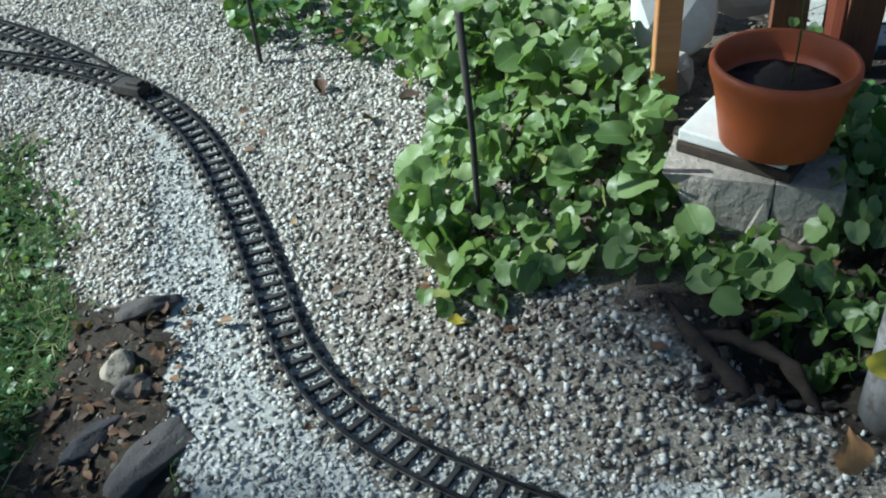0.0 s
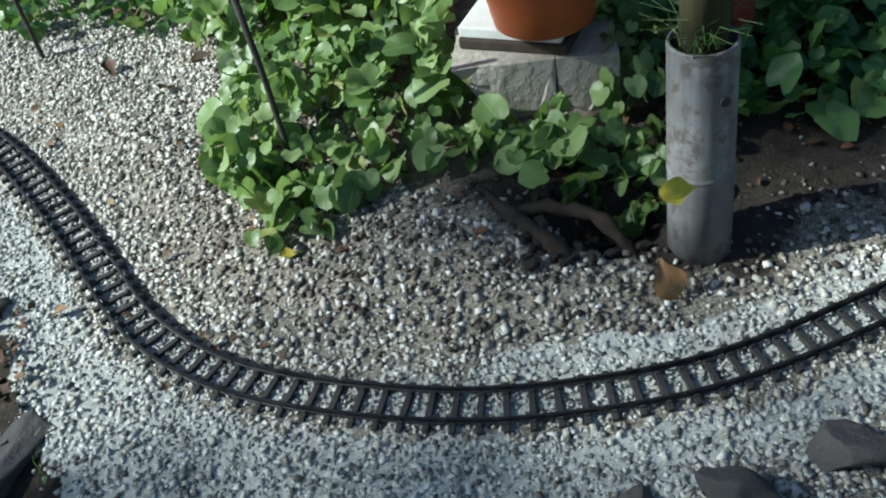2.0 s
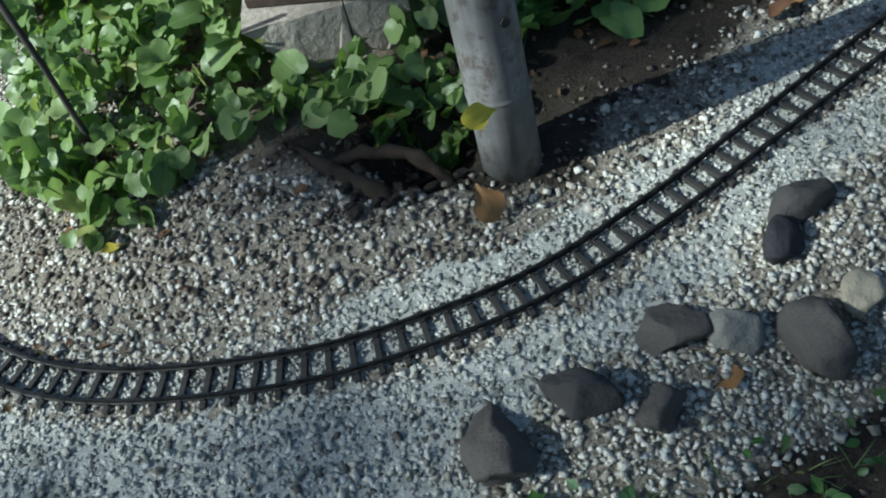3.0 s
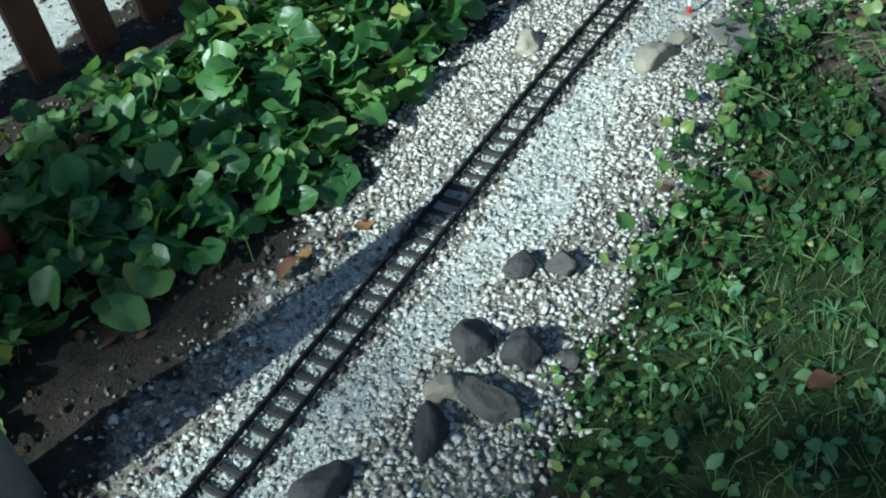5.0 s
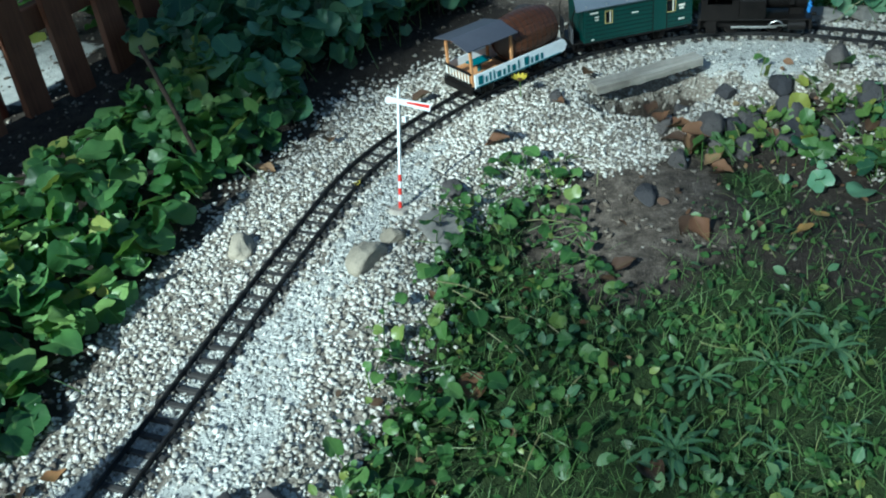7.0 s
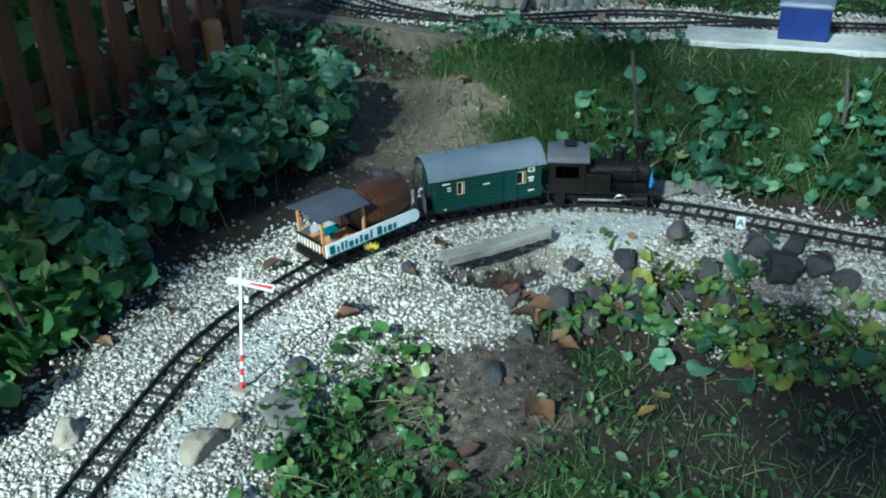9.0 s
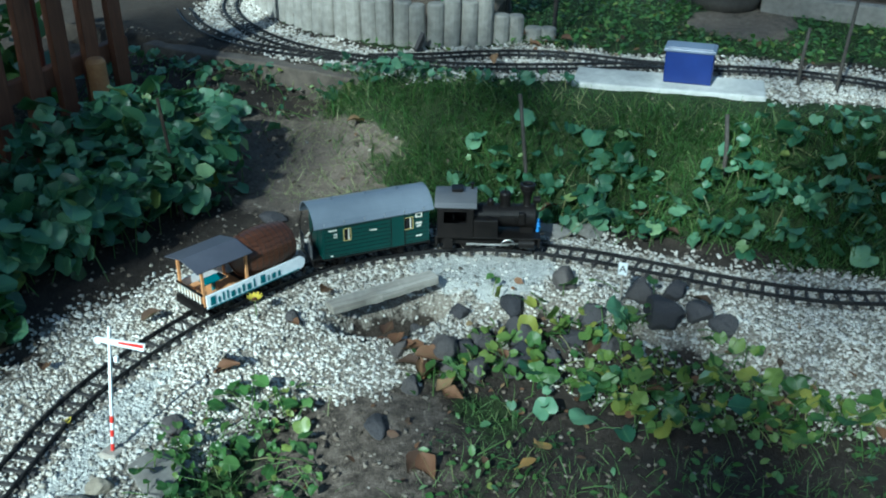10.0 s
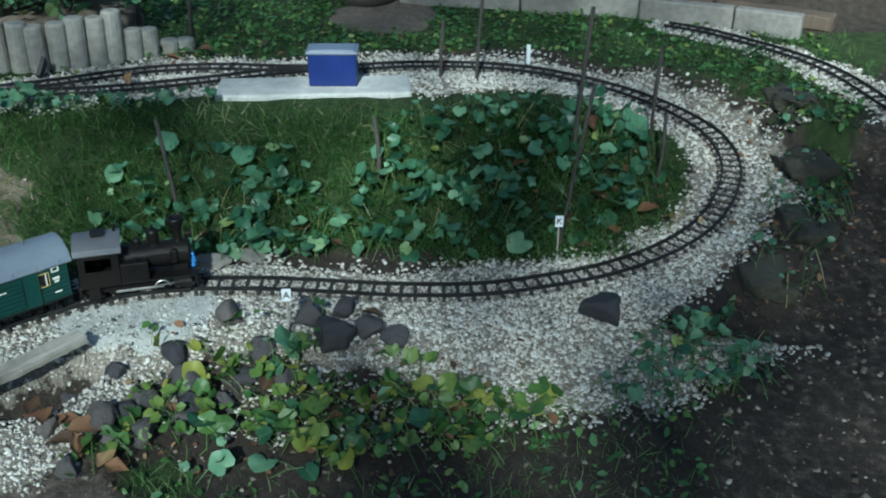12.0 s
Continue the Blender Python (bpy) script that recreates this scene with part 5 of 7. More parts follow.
stake("garden_stake", 0.002, 1.2, (-0.012, 1.205, 0.40), 0.0052, M_STAKE, "dark thin stake stuck in the ivy bed", r1=0.0062)
stake("garden_stake", -0.437, 1.874, (-0.445, 1.885, 0.6), 0.005, M_STAKE, "dark thin stake beside the gravel")
stake("garden_stake", 1.744, 1.086, (1.70, 1.12, 0.33), 0.0045, M_ROOT, "thin brown twig stake in the ivy")
stake("garden_stake", 2.62, 1.07, (2.61, 1.09, 0.34), 0.0045, M_ROOT, "thin brown twig stake in the ivy")
stake("garden_stake", 0.75, 1.2, (0.8, 1.25, 0.55), 0.003, M_BARK, "thin dry stalk behind the grey pipe")


def bent_root():
    """An old root: a bent stem that forks into the soil."""
    th = empty("root", pose(0, 0, 0), "brown earthy root lying on the gravel", "root")
    for name, pts, rs in (("stem", [(0.17, 1.12, 0.03), (0.217, 1.075, 0.045), (0.255, 1.0, 0.045), (0.285, 0.925, 0.04), (0.315, 0.865, 0.025), (0.345, 0.815, -0.01)], [0.005, 0.008, 0.010, 0.012, 0.014, 0.013]),
                          ("fork", [(0.27, 0.96, 0.04), (0.33, 0.93, 0.055), (0.39, 0.88, 0.04), (0.41, 0.83, -0.01)], [0.007, 0.009, 0.010, 0.008])):
        bm = tube(bmesh.new(), [p for p in spline(pts, 0.012)], [float(np.interp(i, np.linspace(0, len(spline(pts, 0.012)) - 1, len(rs)), rs)) for i in range(len(spline(pts, 0.012)))], 10)
        for v in bm.verts:
            v.co += Vector((noise.noise(v.co * 45), noise.noise(v.co * 45 + Vector((5, 0, 0))), noise.noise(v.co * 45 + Vector((0, 7, 0))))) * 0.009
        part(name, bm, M_ROOT, th, shade=True)
    return th


bent_root()
for k in range(60):
    x, y = 0.26 + 0.22 * random.random(), 0.84 + 0.14 * random.random()
    tagged(part("clod", lump(bmesh.new(), (x, y, ground_z(x, y) + 0.006), (random.uniform(0.005, 0.015), random.uniform(0.005, 0.014), random.uniform(0.004, 0.01)), k + 100, 0.6, 2), M_POT_SOIL, None), "dark clod of soil under the ivy", "soil clod", "soil clods by the root")


# ---------- rocks ----------
def broken_stone(sx, sy, sz, seed, turn):
    """A stone with flat broken faces: a ball cut by several planes, then roughened."""
    rnd = random.Random(seed)
    bm = bmesh.new()
    bmesh.ops.create_icosphere(bm, subdivisions=4, radius=1.15)
    planes = [(Vector((rnd.gauss(0, 1), rnd.gauss(0, 1), rnd.gauss(0, 0.8))).normalized(), rnd.uniform(0.62, 0.95)) for _ in range(9)]
    for v in bm.verts:
        for n, d in planes:
            over_by = v.co.dot(n) - d
            if over_by > 0:
                v.co -= n * over_by
    for _ in range(1):
        bmesh.ops.smooth_vert(bm, verts=bm.verts, factor=0.5, use_axis_x=True, use_axis_y=True, use_axis_z=True)
    for v in bm.verts:
        v.co += v.co * (0.11 * noise.noise(v.co * 2.2 + Vector((seed, 0, 0))) + 0.05 * noise.noise(v.co * 6 + Vector((0, seed, 0))))
    m = pose(0, 0, 0, 0, 0, turn) @ Matrix.Diagonal((sx * 1.15, sy * 1.15, sz * 1.15, 1))
    for v in bm.verts:
        v.co = m @ v.co
    return bm


def rock(x, y, sx, sy, sz, seed, mat=None, label="dark rounded basalt rock on the gravel", turn=0.0):
    bm = broken_stone(sx, sy, sz, seed, turn)
    ob = part("rock", bm, mat or M_ROCK, None, shade=True)
    ob.location = (x, y, ground_z(x, y) + sz * 0.35)
    return tagged(ob, label, "rock", "garden rocks")


ROCKS = ((0.722, 0.533, 0.034, 0.028, 0.026), (0.66, 0.5, 0.03, 0.022, 0.02), (0.613, 0.384, 0.04, 0.033, 0.03), (0.541, 0.433, 0.026, 0.024, 0.022), (0.488, 0.472, 0.042, 0.026, 0.024),
         (0.989, 0.528, 0.031, 0.024, 0.02), (1.02, 0.474, 0.027, 0.022, 0.023), (0.937, 0.458, 0.036, 0.022, 0.02), (0.854, 0.483, 0.019, 0.033, 0.02), (1.129, 0.561, 0.022, 0.018, 0.016), (0.353, 0.458, 0.022, 0.038, 0.028),
         (0.25, 0.452, 0.05, 0.036, 0.026), (0.42, 0.4, 0.018, 0.03, 0.02), (1.167, 0.516, 0.017, 0.022, 0.016), 
         (2.05, 0.335, 0.028, 0.017, 0.01), (2.522, -0.107, 0.038, 0.03, 0.034), (2.443, 0.173, 0.03, 0.03, 0.028), (2.605, -0.654, 0.036, 0.04, 0.034), (2.381, 0.153, 0.034, 0.026, 0.028),
         (2.32, 0.3, 0.03, 0.026, 0.03), (2.69, 0.86, 0.03, 0.022, 0.016), (1.05, 0.43, 0.014, 0.012, 0.011))
for k, (x, y, a, b, c) in enumerate(ROCKS):
    rock(x, y, a, b, c, k + 1, M_ROCK_GREY if k == 3 else None, turn=k * 40)
for k, (x, y, a, b, c) in enumerate(((0.69, 0.4, 0.026, 0.022, 0.02), (-0.51, 0.998, 0.022, 0.027, 0.02), (1.6, 0.9, 0.03, 0.024, 0.016), (0.915, 0.514, 0.02, 0.02, 0.016))):
    rock(x, y, a, b, c, k + 50, M_ROCK_PALE, "pale rounded limestone cobble on the gravel", k * 30)
for k, (x, y, a, b, c, t) in enumerate(((-0.496, 1.118, 0.04, 0.022, 0.014, 30), (-0.416, 0.833, 0.028, 0.065, 0.014, -30), (-0.515, 0.877, 0.018, 0.055, 0.01, -35), (-0.47, 0.95, 0.026, 0.018, 0.014, 10))):
    rock(x, y, a, b, c, k + 70, M_ROCK, "flat grey slate piece beside the cement edge", t)
rock(1.775, 0.6, 0.055, 0.042, 0.01, 240, M_KERB, "flat mossy grey stone at the signal's foot", 35)
rock(1.643, 0.67, 0.036, 0.026, 0.022, 241, M_ROCK_PALE, "tan rounded cobble beside the track", 20)
rock(1.712, 0.661, 0.02, 0.017, 0.016, 242, M_ROCK_PALE, "tan rounded cobble beside the track", 60)
rock(1.891, 0.646, 0.03, 0.018, 0.007, 243, M_ROCK, "flat dark slate piece on the gravel", 25)
for k, (x, y, a, b) in enumerate(((2.85, 0.29, 0.04, 0.024), (2.84, 0.2, 0.045, 0.022), (2.875, 0.11, 0.036, 0.024))):
    rock(x, y, a, b, 0.014, k + 250, M_KERB, "flat grey stone at the foot of the grass bank", 80 + k * 12)
tagged(part("point_lever", box(box(bmesh.new(), (-0.7, 1.82, 0.012), (0.07, 0.04, 0.022), 0.003, (0, 0, -25)), (-0.69, 1.815, 0.026), (0.035, 0.022, 0.008), 0.002, (0, 0, -25)), M_STAKE, None), "small dark points motor box beside the track", "switch box")


# ---------- signal, plank, flower, little signs ----------
def semaphore(x, y):
    z = ground_z(x, y)
    th = empty("semaphore_signal", pose(x, y, z, 2.5, 8.0, 0), "white model semaphore signal with a red arm", "signal")
    h = 0.225
    w = 0.0046
    part("base", box(bmesh.new(), (0, 0, 0.002), (0.03, 0.03, 0.012), 0.002), M_CONCRETE, th)
    for k in range(6):
        z0, z1 = 0.008 + k * 0.013, 0.021 + k * 0.013
        part("band", rod(bmesh.new(), (0, 0, z0), (0, 0, z1), 0.0032, seg=12), M_RED if k % 2 == 0 else M_WHITE, th, "red and white painted band")
    part("mast", box(bmesh.new(), (0, 0, (0.086 + h) / 2), (w, w, h - 0.086), 0.0006), M_WHITE, th)
    face = pose(0, 0, h - 0.016, 0, 0, -62)
    bm = bmesh.new()
    extrude_outline(bm, [(-0.012, -0.0045), (0.053, -0.0068), (0.055, -0.0064), (0.055, 0.0064), (0.053, 0.0068), (-0.012, 0.0045)], 0.0025, face @ pose(0, -0.006, 0, 0, 12, 0))
    arm = part("arm", bm, M_WHITE, th, "white semaphore arm")
    bm = bmesh.new()
    extrude_outline(bm, [(0.014, -0.0006), (0.0525, -0.0012), (0.0525, 0.0048), (0.014, 0.0026)], 0.0028, face @ pose(0, -0.0063, 0, 0, 12, 0))
    part("stripe", bm, M_RED, arm, "red stripe")
    part("disc", lathe(bmesh.new(), [(0.0065, -0.0013), (0.0065, 0.0013)], 18, face @ pose(-0.016, -0.006, 0.002, 90, 0, 0)), M_WHITE, arm)
    part("lamp", box(bmesh.new(), (0.004, -0.009, h - 0.05), (0.006, 0.007, 0.01), 0.001), M_WHITE, th)
    part("finial", lathe(bmesh.new(), [(0.0034, 0), (0.003, 0.003), (0.001, 0.007)], 12, pose(0, 0, h)), M_WHITE, th)
    return th


semaphore(1.797, 0.697)


def weathered_plank():
    z = 0.036
    a, b = Vector((2.326, 0.548, z)), Vector((2.498, 0.378, z + 0.012))
    d = b - a
    bm = box(bmesh.new(), (0, 0, 0), (d.length, 0.036, 0.02), 0.0015)
    bmesh.ops.subdivide_edges(bm, edges=[e for e in bm.edges if e.calc_length() > 0.1], cuts=18)
    for v in bm.verts:
        end = 1.0 if abs(v.co.x) > d.length * 0.46 else 0.0
        v.co += Vector((0.014 * end * noise.noise(Vector((0, v.co.y * 90, 3))), 0.003 * noise.noise(v.co * 40), 0.0016 * noise.noise(v.co * 55) + 0.006 * (v.co.x / d.length) ** 2))
    ob = part("plank", bm, M_PLANK, None)
    ob.matrix_world = Matrix.Translation((a + b) / 2) @ d.to_track_quat("X", "Z").to_matrix().to_4x4()
    return tagged(ob, "grey weathered wooden board edging the gravel bank", "plank")


weathered_plank()


def yellow_flower(x, y):
    z = ground_z(x, y)
    th = empty("flower", pose(x, y, z), "small yellow flower on a short stalk in gravel", "flower")
    part("stalk", tube(bmesh.new(), [(0, 0, -0.01), (0.002, 0, 0.02), (0, 0, 0.045)], 0.0012), M_GRASS, th)
    for k in range(11):
        a = k * 2 * math.pi / 11
        m = pose(0, 0, 0.045, 0, 0, math.degrees(a)) @ pose(0.003, 0, 0, 0, -28, 0)
        bm = bmesh.new()
        vs = [bm.verts.new(m @ Vector(p)) for p in ((0, -0.002, 0), (0.01, -0.0042, 0.001), (0.019, 0, 0.002), (0.01, 0.0042, 0.001), (0, 0.002, 0))]
        bm.faces.new(vs)
        part("petal", bm, M_YELLOW_LEAF, th)
    part("centre", lump(bmesh.new(), (0, 0, 0.047), (0.006, 0.006, 0.004), 9, 0.1), M_BARREL, th)
    return th


yellow_flower(2.26, 0.678)


def letter_sign(x, y, h, letter, size=0.022):
    z = ground_z(x, y)
    th = empty("lineside_sign", pose(x, y, z, 0, 0, -88), f"small white lineside board marked {letter} on a thin post", "sign", "lineside boards")
    part("post", rod(bmesh.new(), (0, 0, -0.02), (0, 0, h), 0.0022, seg=8), M_CONCRETE, th)
    board = part("board", box(bmesh.new(), (0, -0.003, h), (size * 0.85, 0.003, size * 1.25), 0.0008), M_WHITE, th)
    font = bpy.data.curves.new("letter", "FONT")
    font.body, font.size, font.align_x, font.align_y, font.extrude = letter, size, "CENTER", "CENTER", 0.0003
    tmp = bpy.data.objects.new("letter", font)
    me = bpy.data.meshes.new_from_object(tmp)
    bpy.data.objects.remove(tmp)
    me.materials.append(M_STAKE)
    ob = new("letter", me)
    ob.parent = board
    ob.matrix_basis = pose(0, -0.0052, h, 90, 0, 0)
    return th


letter_sign(2.555, -0.016, 0.085, "A")
letter_sign(2.879, -0.594, 0.088, "K")

for x, y, top, r in ((3.025, 0.302, (3.03, 0.33, 0.3), 0.0055), (3.141, -0.177, (3.16, -0.165, 0.26), 0.006), (3.18, -0.663, (3.2, -0.69, 0.52), 0.006), (3.221, -0.865, (3.22, -0.87, 0.42), 0.006),
                     (3.124, -0.87, (3.15, -0.88, 0.27), 0.005), (3.689, -0.338, (3.7, -0.345, 0.36), 0.0055), (3.647, -0.441, (3.66, -0.455, 0.46), 0.0055), (2.9, -0.6, (2.93, -0.66, 0.42), 0.0045)):
    stake("garden_stake", x, y, top, r, M_STAKE, "thin dark stake standing in the planted bank")
for x, y, h in ((3.967, 0.448, 0.34), (4.065, 0.637, 0.36)):
    banded = stake("banded_stake", x, y, (x + 0.005, y, ground_z(x, y) + h), 0.009, M_STAKE, "dark stake with a white band by the raised bed")
    part("band", rod(bmesh.new(), (x + 0.004, y, ground_z(x, y) + h * 0.66), (x + 0.0045, y, ground_z(x, y) + h * 0.86), 0.0105, seg=10), M_WHITE, banded, "white band")
tagged(part("marker_post", box(bmesh.new(), (3.83, -0.61, 0.22), (0.012, 0.012, 0.06), 0.002), M_WHITE, None), "short white marker post beside the loop", "post")


# ---------- upper terrace ----------
def control_box():
    th = empty("electric_box", pose(3.575, -0.033, 0.213), "blue painted box with a lid on a pale slab", "box")
    part("body", box(bmesh.new(), (0, 0, 0.046), (0.08, 0.134, 0.092), 0.003), M_BLUE, th)
    part("lid", box(box(bmesh.new(), (0, 0, 0.0945), (0.088, 0.144, 0.009), 0.002), (0, 0, 0.1), (0.07, 0.126, 0.004), 0.001), M_LID, th, "grey-blue flat lid")
    for y in (-0.052, 0.052):
        part("foot", box(bmesh.new(), (-0.02, y, -0.001), (0.03, 0.02, 0.006), 0.001), M_STAKE, th)
    return th


control_box()
bm = box(bmesh.new(), (3.552, 0.02, 0.193), (0.16, 0.54, 0.038), 0.006, (0, 0, 4))
tagged(part("paving_slab", bm, M_PAVE, None), "pale concrete slab under the blue box", "slab")
bm = box(bmesh.new(), (3.43, 1.3, 0.108), (0.06, 0.84, 0.17), 0.006, (0, 0, -9))
bmesh.ops.subdivide_edges(bm, edges=[e for e in bm.edges if e.calc_length() > 0.3], cuts=26)
for v in bm.verts:
    v.co += Vector((0.006 * noise.noise(v.co * 14), 0, 0.006 * noise.noise(v.co * 9 + Vector((3, 0, 0)))))
tagged(part("retaining_kerb", bm, M_KERB_OLD, None), "soil-stained old concrete kerb holding the upper track bed", "kerb")


def palisade():
    th = empty("palisade_edging", pose(0, 0, 0), "row of grey concrete palisade posts round a raised bed", "edging")
    line = spline([(4.35, 1.68, 0), (4.12, 1.62, 0), (3.98, 1.5, 0), (3.83, 1.31, 0), (3.74, 1.12, 0), (3.715, 0.93, 0), (3.755, 0.77, 0), (3.82, 0.66, 0), (3.89, 0.55, 0), (3.95, 0.43, 0)])
    arc = np.arange(0.0, (len(line) - 1) * 0.01, 0.055)
    for i, s in enumerate(arc):
        p = line[int(s / 0.01)]
        left = len(arc) - i
        h = {1: 0.035, 2: 0.038, 3: 0.08, 4: 0.085, 5: 0.15}.get(left, 0.135 + 0.008 * math.sin(i * 1.7))
        bm = bmesh.new()
        r = 0.0295
        lathe(bm, [(r, -0.08), (r, h - 0.008), (r - 0.003, h - 0.002), (r - 0.009, h)], 14)
        for v in bm.verts:
            v.co += Vector((v.co.x, v.co.y, 0)) * 0.04 * noise.noise(v.co * 25 + Vector((i, 0, 0)))
        ob = part("palisade_post", bm, M_PALISADE, th)
        ob.matrix_basis = pose(p[0], p[1], 0.205, random.uniform(-2, 2), random.uniform(-2, 2), random.uniform(0, 360))
    return th


palisade()
bm = lump(bmesh.new(), (4.05, 1.05, 0.23), (0.27, 0.5, 0.12), 4, 0.1, 3)
tagged(part("raised_bed", bm, M_GROUND, None, shade=True), "mound of dark soil inside the palisade posts", "flower bed")
boulder_mesh = broken_stone(0.14, 0.17, 0.13, 8, 20)
for v in boulder_mesh.verts:
    v.co += Vector((4.02, 1.2, 0.36))
tagged(part("boulder", boulder_mesh, M_ROCK_PALE, None, shade=True), "pale stone on the raised bed", "stone")
tagged(part("slate_piece", box(bmesh.new(), (3.665, 0.82, 0.222), (0.05, 0.012, 0.06), 0.002, (20, 38, 15)), M_ROCK, None), "dark slate leaning beside the passing track", "rock")


def kerb_row():
    line = [(4.5, -0.2), (4.4, -0.64), (4.3, -1.05), (4.17, -1.35), (4.06, -1.55)]
    th = empty("kerb_wall", pose(0, 0, 0), "low pale concrete kerb stones at the garden's edge", "kerb", kind="structure")
    for a, b in zip(line, line[1:]):
        d = math.hypot(b[0] - a[0], b[1] - a[1])
        n = max(1, round(d / 0.33))
        for i in range(n):
            t = (i + 0.5) / n
            bm = box(bmesh.new(), (0, 0, 0), (d / n - 0.006, 0.05, 0.13), 0.008)
            ob = part("kerb_stone", bm, M_KERB, th)
            ob.matrix_basis = pose(a[0] + (b[0] - a[0]) * t + 0.03, a[1] + (b[1] - a[1]) * t, 0.215, random.uniform(-1, 1), 0, math.degrees(math.atan2(b[1] - a[1], b[0] - a[0])))
    return th


kerb_row()


def timber(x, y, turn, length, z, mat):
    bm = box(bmesh.new(), (0, 0, 0), (length, 0.07, 0.05), 0.005)
    bmesh.ops.subdivide_edges(bm, edges=[e for e in bm.edges if e.calc_length() > 0.2], cuts=14)
    for v in bm.verts:
        v.co += Vector((0, 0.006 * noise.noise(v.co * 9), 0.005 * noise.noise(v.co * 13 + Vector((x, y, 0)))))
    ob = part("timber", bm, mat, None)
    ob.matrix_world = pose(x, y, z, random.uniform(-4, 4), 0, turn)
    return tagged(ob, "old weathered timber lying behind the kerb stones", "timber", "timbers behind the kerb")


for x, y, turn, length, up, mat in ((4.55, -0.5, 78, 0.62, 0.0, M_BARK), (4.63, -0.6, 80, 0.8, 0.02, M_BARK), (4.43, -1.05, 73, 0.55, 0.0, M_BARK), (4.54, -1.2, 72, 0.7, 0.02, M_BARK), (4.24, -1.5, 60, 0.4, 0.0, M_BARK), (4.8, -0.9, 76, 1.1, 0.02, M_BARK)):
    timber(x, y, turn, length, ground_z(x, y) + 0.02 + up, mat)
build_track(OUTER, "dark model track along the outer garden edge")


def bucket(x, y):
    z = ground_z(x, y)
    th = empty("planter", pose(x, y, z), "black rubber tub with a green plant on sandy ground", "planter")
    part("body", lathe(bmesh.new(), [(0.105, 0), (0.118, 0.006), (0.126, 0.035), (0.124, 0.04), (0.128, 0.085), (0.134, 0.09), (0.134, 0.1), (0.126, 0.103), (0.12, 0.097), (0.116, 0.07)], 36), M_STAKE, th, shade=True)
    part("soil", lathe(bmesh.new(), [(0.02, 0.088), (0.119, 0.082)], 28), M_POT_SOIL, th)
    for k in range(16):
        a, l = 2.4 * k, 0.05 + 0.02 * (k % 3)
        bm = bmesh.new()
        m = pose(0.04 * math.cos(a), 0.04 * math.sin(a), 0.09 + 0.004 * k, 0, -35 + 6 * (k % 4), math.degrees(a))
        vs = [bm.verts.new(m @ Vector(tuple(v * l))) for v in OVAL]
        for f in OVAL_F:
            bm.faces.new([vs[q] for q in f])
        me = mesh_of("leaf", bm, M_WEED, True)
        ob = new("leaf", leaf_coords(me, OVAL))
        ob.parent = th
    return th


bucket(4.56, -0.07)
stake("garden_stake", 4.53, -0.17, (4.54, -0.18, 0.62), 0.012, M_GREEN, "dark green garden pole beside the planter")
bm = tube(bmesh.new(), [(4.9, 2.6, 0.27), (4.55, 2.3, 0.27), (4.25, 2.12, 0.27), (4.1, 2.2, 0.265), (3.9, 2.45, 0.26), (3.7, 2.9, 0.25)], 0.014, 8)
tagged(part("garden_hose", bm, M_SLAB, None, shade=True), "pale garden hose lying in a bend on soil", "hose")

for k, (x, y, a, b, c) in enumerate(((3.21, -1.27, 0.1, 0.08, 0.07), (2.93, -1.19, 0.1, 0.07, 0.05), (2.74, -1.03, 0.09, 0.07, 0.045), (3.45, -1.3, 0.1, 0.07, 0.05), (2.6, -0.84, 0.06, 0.05, 0.03))):
    bm = lump(bmesh.new(), (x, y, ground_z(x, y)), (a, b, c * 0.85), k + 130, 0.95, 4)
    tagged(part("earth_mound", bm, M_MOUND, None, shade=True), "dark mossy mound of earth outside the loop", "mound", "earth mounds")
for k, (x, y, a, b, c) in enumerate(((2.3, 0.22, 0.028, 0.022, 0.024), (2.34, 0.16, 0.026, 0.02, 0.02), (2.27, 0.27, 0.022, 0.018, 0.018), (2.46, 0.06, 0.026, 0.022, 0.022), (2.4, 0.09, 0.024, 0.02, 0.02), (2.5, 0.2, 0.024, 0.03, 0.02), (2.29, 0.38, 0.022, 0.016, 0.016))):
    rock(x, y, a, b, c, k + 160, turn=k * 55)
for k, (x, y, r) in enumerate(((2.603, 0.109, 0.034), (2.598, -0.055, 0.036), (2.623, -0.123, 0.03), (2.547, -0.176, 0.032), (2.518, -0.229, 0.028), (2.397, 0.239, 0.03), (2.353, 0.267, 0.028), (2.376, 0.366, 0.028),
                                 (2.27, 0.6, 0.018), (2.505, 0.034, 0.03), (2.19, 0.316, 0.022), (2.44, 0.3, 0.02), (2.45, -0.02, 0.022))):
    rock(x, y, r * 0.88, r * 0.7, r * 0.75, k + 190, turn=k * 73, label="dark broken basalt rock among ivy leaves")


# ---------- plants ----------
def leaf_turns(n, facing, spread, tilt, tilt_spread):
    """Leaves whose tips point about the way facing (radians) and hang down by tilt."""
    yaw = facing + rng.normal(0, spread, n)
    return turns_of(rng.normal(0, 0.5, n), tilt + rng.normal(0, tilt_spread, n), yaw)


